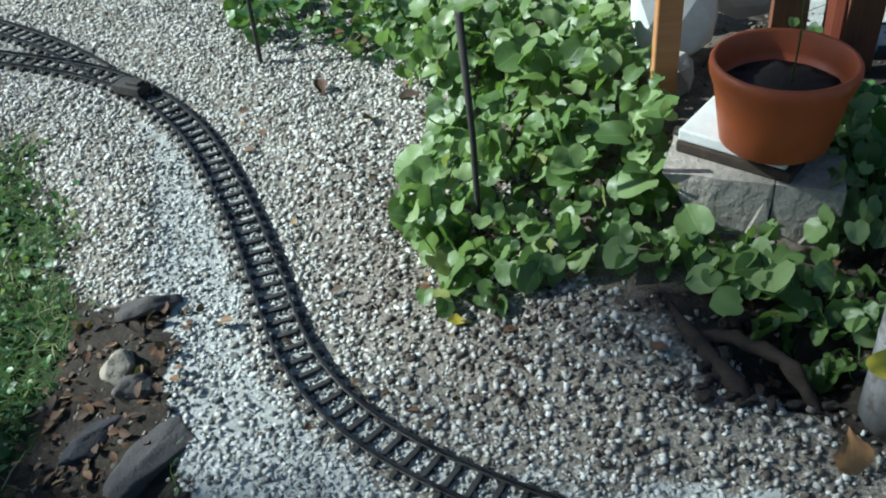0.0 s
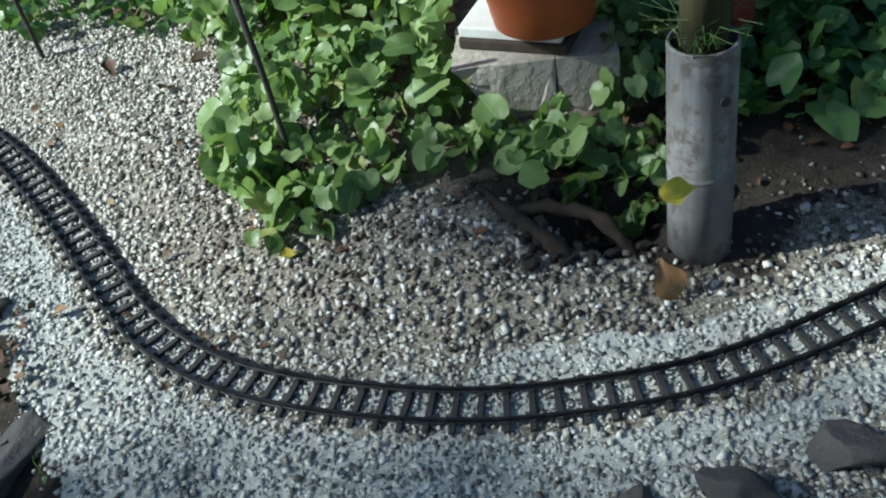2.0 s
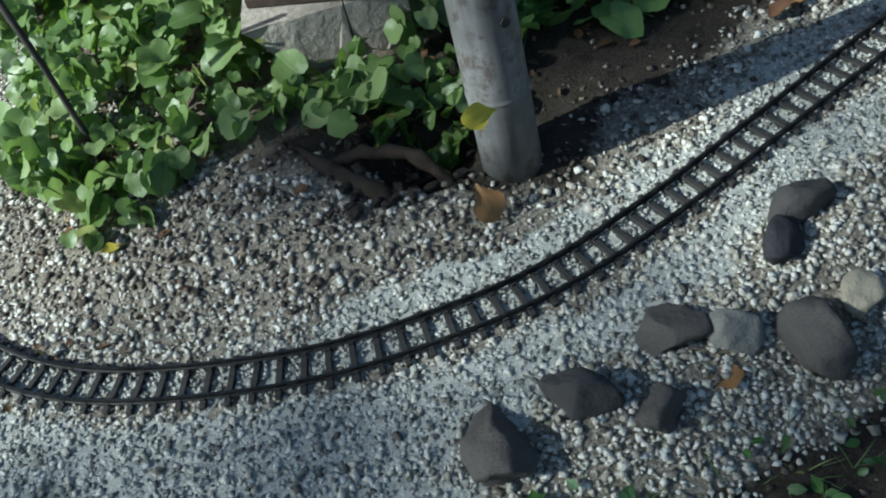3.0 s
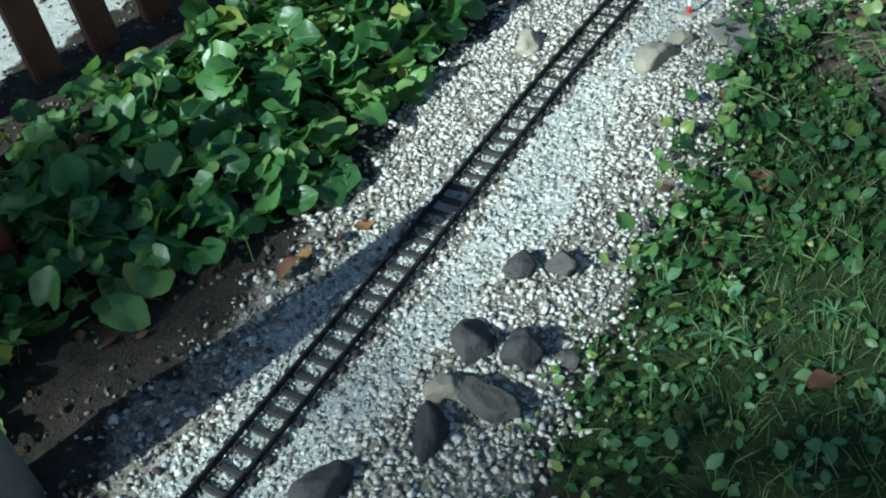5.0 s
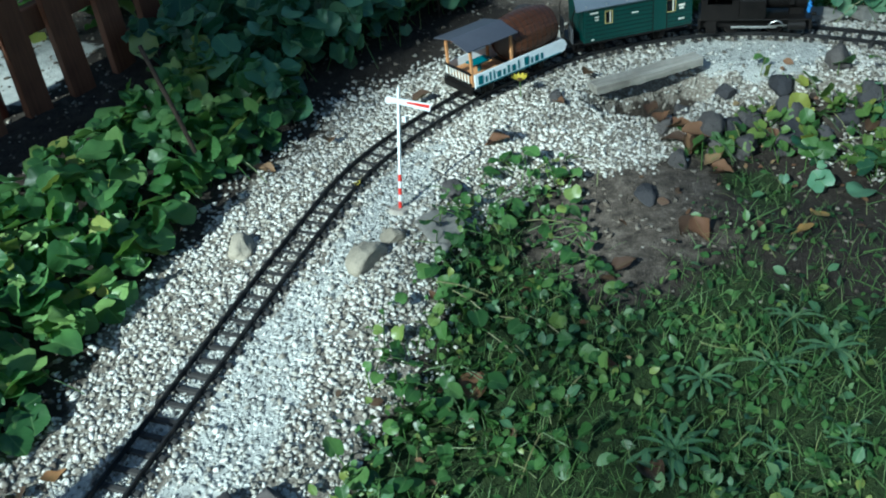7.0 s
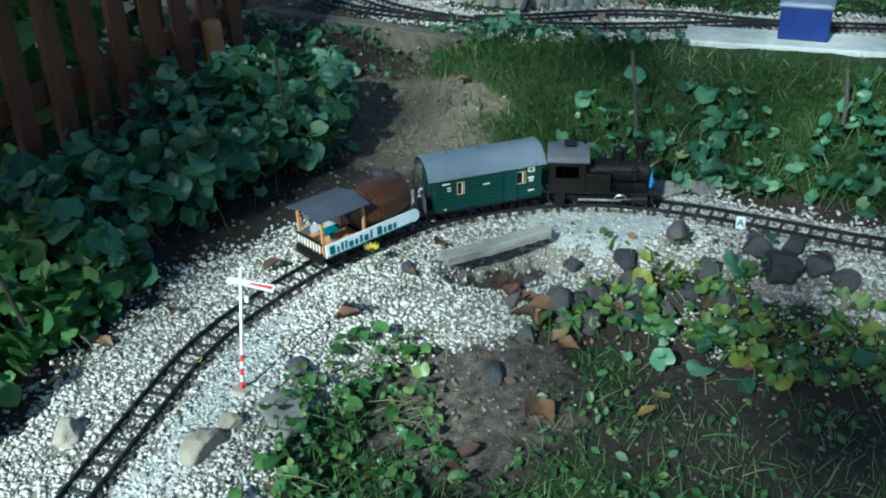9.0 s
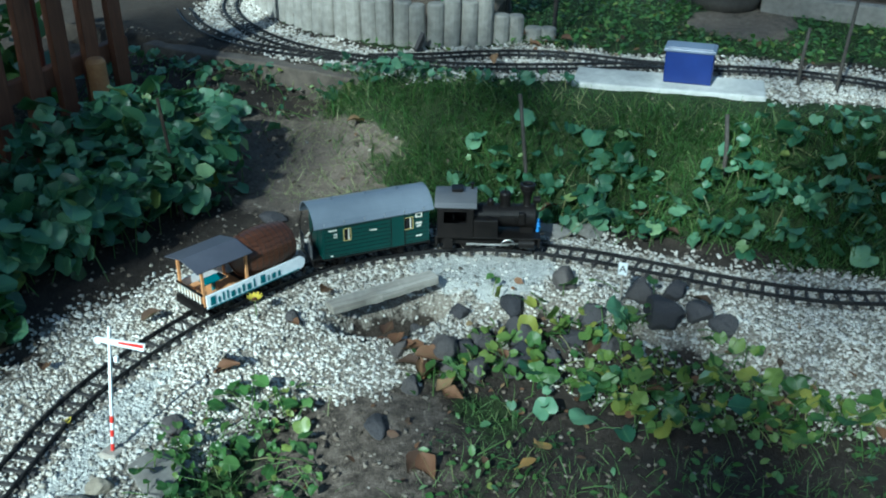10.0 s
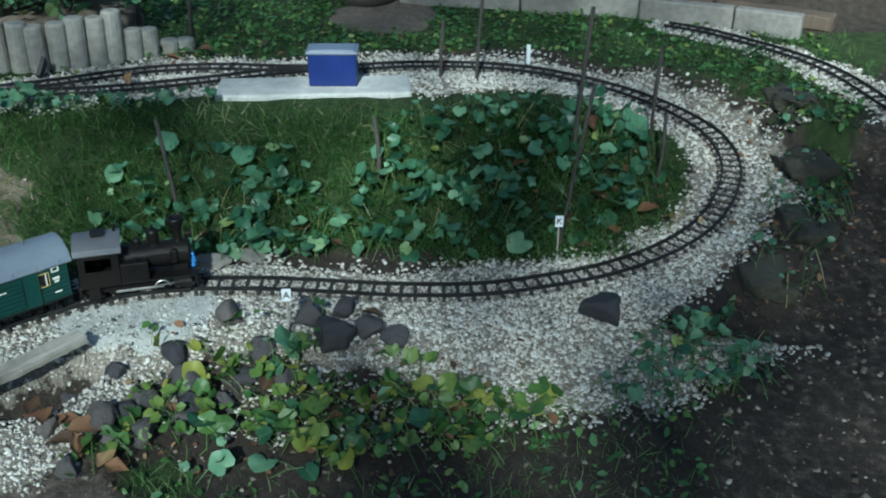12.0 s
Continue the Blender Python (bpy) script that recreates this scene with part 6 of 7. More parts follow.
def leaf_bed(name, poly, n, lo, hi, canopy, facing, label, mat, singles=260, focus=(0, 0), tilt=0.55, hole=None, template=HEART, faces=HEART_F, stems=True, shape=None, spots=(), spread=1.5, tumble=0.62, lift=0.0):
    """A bed of climbing leaves: the nearest ones as parts, the rest joined, over a tangle of stems."""
    px, py = [p[0] for p in poly], [p[1] for p in poly]
    x, y = rng.uniform(min(px), max(px), n * 2), rng.uniform(min(py), max(py), n * 2)
    wx, wy = x + 0.03 * bumps(x, y, 21), y + 0.03 * bumps(x, y, 23, 1.0)
    keep = inside_of(poly, wx, wy)
    if hole:
        keep &= ~inside_of(hole, x, y)
    x, y = np.r_[[p[0] for p in spots], x[keep][:n]], np.r_[[p[1] for p in spots], y[keep][:n]]
    m = len(x)
    clump = 0.75 + 0.35 * bumps(x, y, 17, 4.0)
    if shape:
        clump = clump * shape(x, y)
    z = height(x, y) + canopy * clump * rng.random(m) ** 0.55 + 0.008 + lift
    places = np.stack([x, y, z], 1)
    turn = leaf_turns(m, facing, spread, tilt, tumble)
    size = rng.uniform(lo, hi, m) * rng.choice((0.45, 0.6, 0.8, 1.0, 1.2), m)
    scale = np.stack([size, size * rng.uniform(0.85, 1.1, m), size], 1)
    th = empty(name, pose(0, 0, 0), label, "ground cover")
    order = np.argsort(np.hypot(x - focus[0], y - focus[1]) - 2.0 * (z - height(x, y)))
    singles = min(singles, m)
    verts = [v.tolist() for v in template]
    shared = []
    for k in range(5):
        me = bpy.data.meshes.new("leaf")
        v = template.copy()
        v[:, 2] += 0.06 * np.sin(v[:, 0] * (3 + k) + k) * (0.4 + np.abs(v[:, 1]))
        me.from_pydata(v.tolist(), [], faces)
        me.materials.append(mat)
        leaf_coords(me, template)
        me.shade_smooth()
        shared.append(me)
    for i in order[:singles]:
        ob = new("leaf", shared[i % 5])
        ob.parent = th
        ob.matrix_basis = Matrix.Translation(places[i]) @ Matrix(turn[i].tolist()).to_4x4() @ Matrix.Diagonal((*scale[i], 1))
    rest = order[singles:]
    if len(rest):
        me = scatter_mesh("foliage", template, faces, places[rest], turn[rest], scale[rest], mat)
        me.shade_smooth()
        ob = new("foliage", me)
        ob.parent = th
        tagged(ob, kind="stuff")
    if stems:
        bm = bmesh.new()
        for i in order[::max(1, m // 220)]:
            a = Vector(places[i])
            b = a + Vector((rng.normal(0, 0.03), rng.normal(0, 0.03), -(places[i][2] - height(np.array([x[i]]), np.array([y[i]]))[0])))
            tube(bm, [a, (a + b) / 2 + Vector((0, 0, 0.006)), b], 0.0011, 4)
        tagged(part("stem", bm, M_GRASS, th), kind="stuff")
    return th


IVY_NEAR = [(-0.13, 1.23), (-0.08, 1.06), (0.03, 1.03), (0.12, 1.07), (0.2, 1.06), (0.3, 1.05), (0.34, 0.94), (0.4, 0.88), (0.53, 0.89), (0.56, 0.97), (0.58, 1.5), (0.3, 1.95), (-0.05, 2.3), (-0.3, 2.2), (-0.15, 1.72), (-0.08, 1.5)]
POT_HOLE = [(0.3, 1.1), (0.46, 1.09), (0.5, 1.2), (0.52, 1.75), (0.29, 1.75)]
leaf_bed("ivy_bed", IVY_NEAR, 1850, 0.026, 0.05, 0.14, -2.3, "glossy green heart-leaved ground cover on the near bank", M_IVY_LIGHT, 290, (0.1, 1.0), 0.8, POT_HOLE, spread=1.2, tumble=0.6, shape=lambda x, y: 0.4 + 0.6 * smooth(1.08, 1.34, y + 0.5 * np.maximum(0, x - 0.25)))
# Begins beside the pipe: its darker leaf colour there stands in for shade.
IVY_FENCE = [(0.56, 0.97), (0.7, 0.98), (0.8, 0.93), (1.0, 0.91), (1.25, 0.95), (1.4, 0.97), (1.58, 1.04), (1.9, 1.06), (2.05, 1.1), (2.05, 1.42), (1.8, 1.36), (0.58, 1.4)]
leaf_bed("ivy_bed", IVY_FENCE, 1550, 0.032, 0.056, 0.125, -1.7, "large-leaved green ivy filling the bank below the fence", M_IVY, 290, (1.4, 0.9), 0.3, template=LOBED, faces=LOBED_F, shape=lambda x, y: (0.75 + 0.4 * smooth(1.7, 2.0, x)) * (0.6 + 0.4 * smooth(1.4, 1.2, y)) * (0.4 + 0.6 * smooth(0.12, 0.4, to_track(x, y)[0])))
leaf_bed("ivy_bed", [(1.98, 1.07), (2.1, 1.12), (2.4, 1.08), (2.6, 1.05), (2.8, 0.98), (2.92, 1.1), (2.95, 1.3), (2.88, 1.41), (1.98, 1.48)], 1700, 0.034, 0.06, 0.2, -1.7, "tall dark blue-green ivy at the end of the fence", M_BANK_IVY, 290, (2.4, 0.9), 0.15, template=LOBED, faces=LOBED_F, shape=lambda x, y: 0.7 + 0.5 * smooth(2.0, 2.5, x))
leaf_bed("ivy_bed", [(2.88, 0.5), (2.84, 0.1), (2.83, -0.12), (3.0, -0.1), (3.2, 0.05), (3.22, 0.3), (3.1, 0.5)], 190, 0.024, 0.045, 0.06, 3.0, "sparse blue-green ivy growing up the grass bank", M_BANK_IVY, 130, (2.8, 0.1), 0.05, template=LOBED, faces=LOBED_F)
leaf_bed("ivy_bed", [(3.33, 1.75), (3.36, 1.3), (3.32, 0.95), (3.36, 0.6), (3.4, 0.25), (3.45, 0.25), (3.45, 0.8), (3.41, 1.1), (3.42, 1.7)], 190, 0.018, 0.034, 0.05, 3.1, "ivy trailing along the foot of the old kerb", M_BANK_IVY, 110, (3.4, 0.6), 0.25, template=LOBED, faces=LOBED_F)
leaf_bed("weed_patch", [(2.98, 1.2), (3.15, 1.05), (3.3, 1.1), (3.36, 1.5), (3.3, 1.9), (3.0, 1.6)], 130, 0.018, 0.04, 0.05, 3.1, "dark weeds on the soil below the old kerb", M_BANK_IVY, 130, (3.1, 1.2), 0.3)
leaf_bed("ivy_bed", [(2.84, -0.15), (2.86, -0.5), (2.98, -0.78), (3.12, -0.9), (3.35, -0.85), (3.42, -0.5), (3.25, -0.2), (3.05, -0.12)], 360, 0.025, 0.049, 0.09, 3.1, "dense blue-green ivy clump inside the track loop", M_BANK_IVY, 290, (2.85, -0.5), 0.05, template=LOBED, faces=LOBED_F)
leaf_bed("ivy_bed", [(2.24, 0.3), (2.3, 0.05), (2.22, -0.2), (2.24, -0.45), (2.36, -0.55), (2.44, -0.3), (2.46, -0.05), (2.5, 0.1), (2.42, 0.24)], 330, 0.017, 0.038, 0.045, 3.0, "yellow-green ivy trailing over the dark rocks", M_BELT_IVY, 170, (2.3, -0.1), 0.15, template=LOBED, faces=LOBED_F)
leaf_bed("ivy_bed", [(2.2, 0.1), (2.3, -0.2), (2.4, -0.2), (2.4, 0.1)], 12, 0.03, 0.044, 0.03, 3.0, "broad blue-green ivy leaves beside the dark rocks", M_BANK_IVY, 60, (2.3, 0), 0.05, template=LOBED, faces=LOBED_F,
         spots=((2.27, 0.068), (2.203, -0.08), (2.213, 0.128), (2.36, 0.148), (2.505, 0.024), (2.488, -0.044), (2.328, 0.11), (2.293, -0.219), (2.392, -0.226), (2.259, -0.162), (2.238, -0.2), (2.383, -0.08), (2.37, -0.03), (2.32, -0.3), (2.28, -0.38)))
leaf_bed("ivy_bed", [(2.36, -0.62), (2.36, -0.9), (2.5, -1.0), (2.62, -0.9), (2.52, -0.7)], 140, 0.014, 0.03, 0.05, 3.0, "small dark ivy patch beside the soil path", M_BANK_IVY, 90, (2.4, -0.8), 0.2, template=LOBED, faces=LOBED_F)
leaf_bed("ivy_bed", [(2.6, -0.85), (2.7, -0.95), (2.95, -1.12), (3.25, -1.2), (3.5, -1.25), (3.5, -1.38), (3.2, -1.36), (2.9, -1.26), (2.66, -1.1)], 170, 0.014, 0.03, 0.07, 3.0, "scattered dark ivy on the earth mounds", M_BANK_IVY, 110, (2.8, -1), 0.2, template=LOBED, faces=LOBED_F)
leaf_bed("ivy_bed", [(3.78, 0.8), (3.8, 1.1), (3.95, 1.4), (4.15, 1.5), (4.35, 1.3), (4.35, 0.7), (4.0, 0.55)], 900, 0.026, 0.045, 0.16, 3.0, "ivy covering the raised bed", M_BANK_IVY, 290, (3.8, 1.0), 0.3, [(3.8, 1.04), (3.8, 1.38), (4.12, 1.38), (4.12, 1.04)], stems=False, lift=0.12)
# Added leaf mass: only darkness shows between the pickets here.
leaf_bed("hedge", [(1.95, 1.66), (3.0, 1.66), (3.1, 2.1), (1.95, 2.2)], 900, 0.05, 0.08, 0.6, -1.5, "leafy hedge added behind the fence to darken its gaps", M_IVY, 280, (2, 1.6), 0.5, stems=False)
leaf_bed("weed_patch", [(-0.5, 1.98), (-0.33, 1.93), (-0.16, 1.76), (-0.1, 2.2), (-0.35, 2.7), (-0.75, 2.6)], 420, 0.022, 0.045, 0.06, -1.5, "sunlit yellow-green weeds beside the gravel", M_WEED, 150, (-0.3, 1.9), 0.3)
leaf_bed("weed_patch", [(-0.95, 0.95), (-0.7, 0.85), (-0.5, 0.62), (-0.42, 0.48), (-0.7, 0.35), (-1.0, 0.6)], 90, 0.03, 0.06, 0.05, -1.5, "dark broad-leaved weeds beside the leaf litter", M_BANK_IVY, 90, (-0.5, 0.6), 0.2)
leaf_bed("weed_patch", [(1.2, 0.45), (1.4, 0.2), (1.75, 0.22), (1.9, 0.4), (2.12, 0.48), (2.06, 0.6), (1.9, 0.64), (1.7, 0.6), (1.4, 0.52)], 480, 0.01, 0.028, 0.032, -2.0, "low leafy weeds at the lawn's edge", M_WEED, 200, (1.7, 0.5), 0.3)


def stuff(name, template, faces, x, y, size, turn, mat, label, category, lift=0.0):
    z = height(x, y) + lift
    me = scatter_mesh(name, template, faces, np.stack([x, y, z], 1), turn, size, mat)
    me.shade_smooth()
    return tagged(new(name, me), label, category, kind="stuff")


x, y = scatter_points(160000, -1.5, 2.7, -1.0, 2.0, lambda x, y: zones(x, y)[1] * (0.35 + 0.5 * (bumps(x, y, 8, 5.0) > -0.2)) * (x < 2.8) * 0.9)
n = len(x)
stuff("lawn_grass", BLADE, BLADE_F, x, y, rng.uniform(0.014, 0.045, n), turns_of(rng.normal(0, 0.35, n), rng.normal(0.25, 0.35, n), rng.uniform(0, 6.28, n)), M_GRASS, "short green lawn grass with dry blades", "grass")
x, y = scatter_points(9000, 1.65, 2.2, -0.45, 0.16, lambda x, y: zones(x, y)[1] * smooth(-0.3, 0.3, bumps(x, y, 10, 1.0)) * 0.2 * (x < 2.05))
n = len(x)
stuff("long_grass", BLADE, BLADE_F, x, y, rng.uniform(0.03, 0.07, n), turns_of(rng.normal(0, 0.5, n), rng.normal(0.7, 0.4, n), rng.uniform(0, 6.28, n)), M_GRASS, "long lawn grass beside the bare soil", "grass")
x, y = scatter_points(36000, 2.82, 3.45, -0.95, 1.0, lambda x, y: zones(x, y)[1] * 0.8 * (0.35 + 0.65 * smooth(-0.6, 0.5, bumps(x, y, 12, 8.0))))
n = len(x)
stuff("bank_grass", BLADE, BLADE_F, x, y, rng.uniform(0.03, 0.08, n) * (1 - 0.6 * smooth(3.3, 3.42, x)), turns_of(rng.normal(0, 0.3, n), rng.normal(0.5, 0.3, n), rng.normal(3.1, 1.0, n)), M_GRASS_BANK, "long green grass on the bank", "grass")
x, y = scatter_points(14000, -1.3, -0.35, 0.4, 2.0, lambda x, y: zones(x, y)[1] * 0.5 * (bumps(x, y, 13, 2.0) > -0.1))
n = len(x)
stuff("dry_grass", BLADE, BLADE_F, x, y, rng.uniform(0.025, 0.06, n), turns_of(rng.normal(0, 0.5, n), rng.normal(0.6, 0.5, n), rng.uniform(0, 6.28, n)), M_STRAW, "dry yellow tufts in the lawn's edge", "grass")
x, y = scatter_points(4500, 2.8, 3.4, 0.25, 1.25, lambda x, y: smooth(0.3, 0.05, np.abs(y - 0.74 - 0.5 * (x - 2.85) - 0.1 * bumps(x, y, 9, 6.0))) * 0.7 * (to_track(x, y)[0] > 0.09))
n = len(x)
stuff("dry_grass", BLADE, BLADE_F, x, y, rng.uniform(0.02, 0.055, n), turns_of(rng.normal(0, 0.5, n), rng.normal(0.8, 0.4, n), rng.uniform(0, 6.28, n)), M_STRAW, "pale dry straw between the bare path and bank", "grass")
x, y = scatter_points(1800, 2.82, 3.4, -0.9, 0.6, lambda x, y: zones(x, y)[1] * 0.6 * (bumps(x, y, 10, 3.0) > 0.0))
n = len(x)
stuff("dry_grass", BLADE, BLADE_F, x, y, rng.uniform(0.03, 0.07, n), turns_of(rng.normal(0, 0.5, n), rng.normal(0.6, 0.4, n), rng.uniform(0, 6.28, n)), M_STRAW, "dry blades among the bank's green grass", "grass")
x, y = scatter_points(40000, 2.8, 5.2, -1.7, 1.2, lambda x, y: zones(x, y)[1] * 0.7 * (to_track(x, y)[0] < 0))
n = len(x)
stuff("far_grass", BLADE, BLADE_F, x, y, rng.uniform(0.016, 0.04, n), turns_of(rng.normal(0, 0.4, n), rng.normal(0.3, 0.4, n), rng.uniform(0, 6.28, n)), M_GRASS_BANK, "rough grass behind the upper track", "grass")
x, y = scatter_points(80000, -1.4, 2.5, -0.9, 1.9, lambda x, y: zones(x, y)[1] * (0.3 + 0.6 * (bumps(x, y, 11, 2.0) > 0.1) + 0.3 * (to_track(x, y)[0] > -0.5)) * 0.7)
n = len(x)
stuff("lawn_weeds", OVAL, OVAL_F, x, y, rng.uniform(0.007, 0.022, n), leaf_turns(n, 0, 3, -0.2, 0.5), M_WEED, "small round-leaved weeds growing in the lawn", "weeds", 0.008)
x, y = scatter_points(26000, -1.3, 2.3, -0.8, 1.6, lambda x, y: zones(x, y)[1] * 0.5 * smooth(-0.4, 0.6, bumps(x, y, 15, 9.0)))
n = len(x)
stuff("lawn_weeds", OVAL, OVAL_F, x, y, rng.uniform(0.01, 0.028, n), leaf_turns(n, 0, 3, -0.25, 0.5), M_DANDELION, "pale blue-green plantain leaves in the lawn", "weeds", 0.012)
x, y = scatter_points(14000, 2.8, 5.0, -1.6, 1.2, lambda x, y: zones(x, y)[1] * 0.8 * (to_track(x, y)[0] < 0))
n = len(x)
stuff("far_weeds", OVAL, OVAL_F, x, y, rng.uniform(0.012, 0.03, n), leaf_turns(n, 0, 3, -0.1, 0.4), M_WEED, "broad-leaved weeds in the rough grass", "weeds", 0.008)


def fallen_leaf(x, y, size, turn, mat, label, lift=0.012, tip=0.0, curl=1.0):
    """A dry leaf, curled along its rib and bent."""
    rows, cols = 9, 5
    v, f, flat = [], [], []
    seed = x * 31 + y * 17
    for i in range(rows):
        t = i / (rows - 1)
        w = 0.36 * math.sin(math.pi * (0.04 + 0.96 * t) ** 0.75) ** 1.3 * (1 + 0.1 * math.sin(13 * t + seed))
        for j in range(cols):
            u = -1 + 2 * j / (cols - 1)
            a = u * 1.1 * curl
            v.append((t, w * math.sin(a) / max(0.5, abs(1.1 * curl)), w * (1 - math.cos(a)) * 0.9 + 0.1 * math.sin(3 * t + seed) + 0.03 * math.sin(11 * t * u + seed)))
            flat.append((t, u * 0.4, 0))
    for i in range(rows - 1):
        for j in range(cols - 1):
            k = i * cols + j
            f.append((k, k + 1, k + cols + 1, k + cols))
    me = bpy.data.meshes.new("fallen_leaf")
    me.from_pydata([(a * size, b * size, c * size) for a, b, c in v], [], f)
    me.materials.append(mat)
    leaf_coords(me, np.array(flat))
    me.shade_smooth()
    ob = new("fallen_leaf", me)
    ob.matrix_world = pose(x, y, ground_z(x, y) + lift, tip, random.uniform(-12, 12), turn)
    return tagged(ob, label, "leaf", "fallen leaves")


for k, (x, y, s) in enumerate(((0.497, 0.38, 0.052), (0.68, 0.318, 0.08), (0.995, 0.83, 0.035), (1.07, 0.82, 0.035))):
    fallen_leaf(x, y, s, 70 - k * 150, M_BROWN_LEAF, "orange-brown fallen leaf among the dark rocks", 0.012, 0, 0.45)
for k, (x, y, s) in enumerate(((0.932, 0.835, 0.045), (1.031, 0.812, 0.045), (2.088, 0.62, 0.055), (1.51, 0.4, 0.075), (1.592, 0.258, 0.045), (1.17, 0.171, 0.05), (1.406, 0.093, 0.06),
                               (2.304, 0.35, 0.06), (2.007, 0.235, 0.055), (2.334, 0.45, 0.045), (2.35, 0.405, 0.045), (2.29, -0.522, 0.035), (2.25, 0.319, 0.06), (3.172, 0.813, 0.06), (-0.2, 1.9, 0.06),
                               (-0.3, 1.75, 0.05), (-0.14, 1.66, 0.055), (-0.2, 1.58, 0.045), (-0.1, 1.8, 0.05), (-0.24, 1.95, 0.06), (0.02, 1.06, 0.035), (2.16, 0.88, 0.05), (1.95, 0.95, 0.045), (1.83, 1.0, 0.05), (-0.36, 1.07, 0.03), (2.255, 0.6, 0.04))):
    fallen_leaf(x, y, s, k * 67, M_DEAD, "curled brown fallen leaf lying on the ground")
for k, (x, y, s) in enumerate(((-0.05, 1.02, 0.035), (1.83, 0.806, 0.026))):
    fallen_leaf(x, y, s, k * 51, M_YELLOW_LEAF, "yellowed fallen leaf lying on the gravel")
fallen_leaf(0.417, 0.748, 0.056, 80, M_BROWN_LEAF, "brown leaf leaning upright by the pipe's foot", 0.012, 0, 0.35).matrix_world = pose(0.417, 0.748, 0.008, 0, -62, 96) @ Matrix.Diagonal((1, 1.6, 1, 1))
for k, (x, y, s) in enumerate(((2.082, 0.028, 0.05), (2.043, 0.039, 0.04), (2.344, -0.044, 0.03))):
    fallen_leaf(x, y, s, 40 + k * 77, M_TAN_LEAF, "tan fallen leaf lying on the ground", 0.014, 12, 0.5)
for k, (x, y, s) in enumerate(((2.361, 0.579, 0.05), (2.336, 0.454, 0.055), (2.331, 0.397, 0.06), (2.271, 0.339, 0.07), (2.217, 0.303, 0.05), (2.224, 0.223, 0.06), (1.994, 0.229, 0.06), (1.808, 0.308, 0.045), (2.571, -0.196, 0.05), (2.402, 0.439, 0.05), (2.204, 0.259, 0.05), (2.42, 0.02, 0.05), (2.34, -0.14, 0.045))):
    fallen_leaf(x, y, s, k * 97, M_DEAD, "curled red-brown fallen leaf among the rocks", 0.016, 15)
hang = fallen_leaf(0.418, 0.79, 0.05, -10, M_YELLOW_LEAF, "yellow leaf hanging beside the grey pipe", 0.134, 65, 0.5)


def dandelion(x, y, r, n):
    z = ground_z(x, y)
    th = empty("dandelion", pose(x, y, z), "flat green rosette of narrow toothed leaves in lawn", "weed", "lawn rosettes")
    for k in range(n):
        a, l = 2 * math.pi * k / n + random.uniform(-0.2, 0.2), r * random.uniform(0.7, 1.1)
        v, f = [], []
        for i in range(7):
            t = i / 6
            w = (0.015 + 0.13 * t ** 0.8) * (1.12 - t) ** 0.8 * (1.5 if i % 2 else 0.75)
            h = 0.17 * math.sin(t * 2.9)
            v += [(t, -w, h + 0.02), (t, 0, h), (t, w, h + 0.02)]
            if i:
                b = 3 * i
                f += [(b - 3, b, b + 1, b - 2), (b - 2, b + 1, b + 2, b - 1)]
        me = bpy.data.meshes.new("leaf")
        me.from_pydata([(p * l, q * l, s * l) for p, q, s in v], [], f)
        me.materials.append(M_DANDELION)
        leaf_coords(me, np.array([(q[0], 2 * q[1], 0) for q in v]))
        me.shade_smooth()
        ob = new("leaf", me)
        ob.parent = th
        ob.matrix_basis = pose(0, 0, 0.006, 0, random.uniform(-8, 8), math.degrees(a))
    return th


for k, (x, y) in enumerate(((1.53, -0.02), (1.42, 0.0), (1.62, 0.1), (1.75, -0.05), (1.3, 0.2), (1.2, 0.3), (1.68, 0.02), (1.48, 0.1), (1.58, -0.1), (1.8, 0.02), (1.35, 0.06))):
 dandelion(x, y, 0.032 + 0.01 * (k % 4), 8 + k % 4)


# ---------- unseen trees added outside the view, to shade chosen parts of the garden ---
def shade_tree(x, y, crowns, n, label):
    """An added tree out of view: trunk, limbs to each clump of its crown, and a crown of many leaves."""
    th = empty("tree", pose(x, y, 0), label, "tree")
    z0 = ground_z(x, y)
    top = Vector((0, 0, max(c[2] for c in crowns) * 0.92))
    bm = tube(bmesh.new(), [(0, 0, z0 - 0.1), (0.02, 0.01, z0 + 0.3), (0.05, -0.03, top.z * 0.6), top], [0.14, 0.11, 0.09, 0.06], 12)
    part("trunk", bm, M_BARK, th, shade=True)
    co, size = [], []
    for cx, cy, cz, rx, ry, rz, dense in crowns:
        c = Vector((cx - x, cy - y, cz))
        part("limb", tube(bmesh.new(), [top * 0.95, (top * 0.95 + c) / 2 + Vector((0, 0, 0.1)), c], [0.04, 0.028, 0.012], 8), M_BARK, th, shade=True)
        m = int(n * rx * ry * dense)
        d = rng.normal(size=(m, 3))
        d /= np.linalg.norm(d, axis=1)[:, None]
        q = rng.random(m) ** 0.4 * (0.86 + 0.16 * np.sin(7 * d[:, 0] + 3 * cx) * np.sin(6 * d[:, 1] + cy) + 0.1 * np.sin(15 * d[:, 1] + 11 * d[:, 0]))
        co.append(np.array(c) + d * q[:, None] * (rx, ry, rz))
        size.append(rng.uniform(0.07, 0.12, m))
    co, size = np.vstack(co), np.concatenate(size)
    m = len(co)
    me = scatter_mesh("crown", OVAL, OVAL_F, co, turns_of(rng.normal(0, 0.7, m), rng.normal(0, 0.7, m), rng.uniform(0, 6.28, m)), size, M_WEED)
    ob = new("crown", me)
    ob.parent = th
    return th


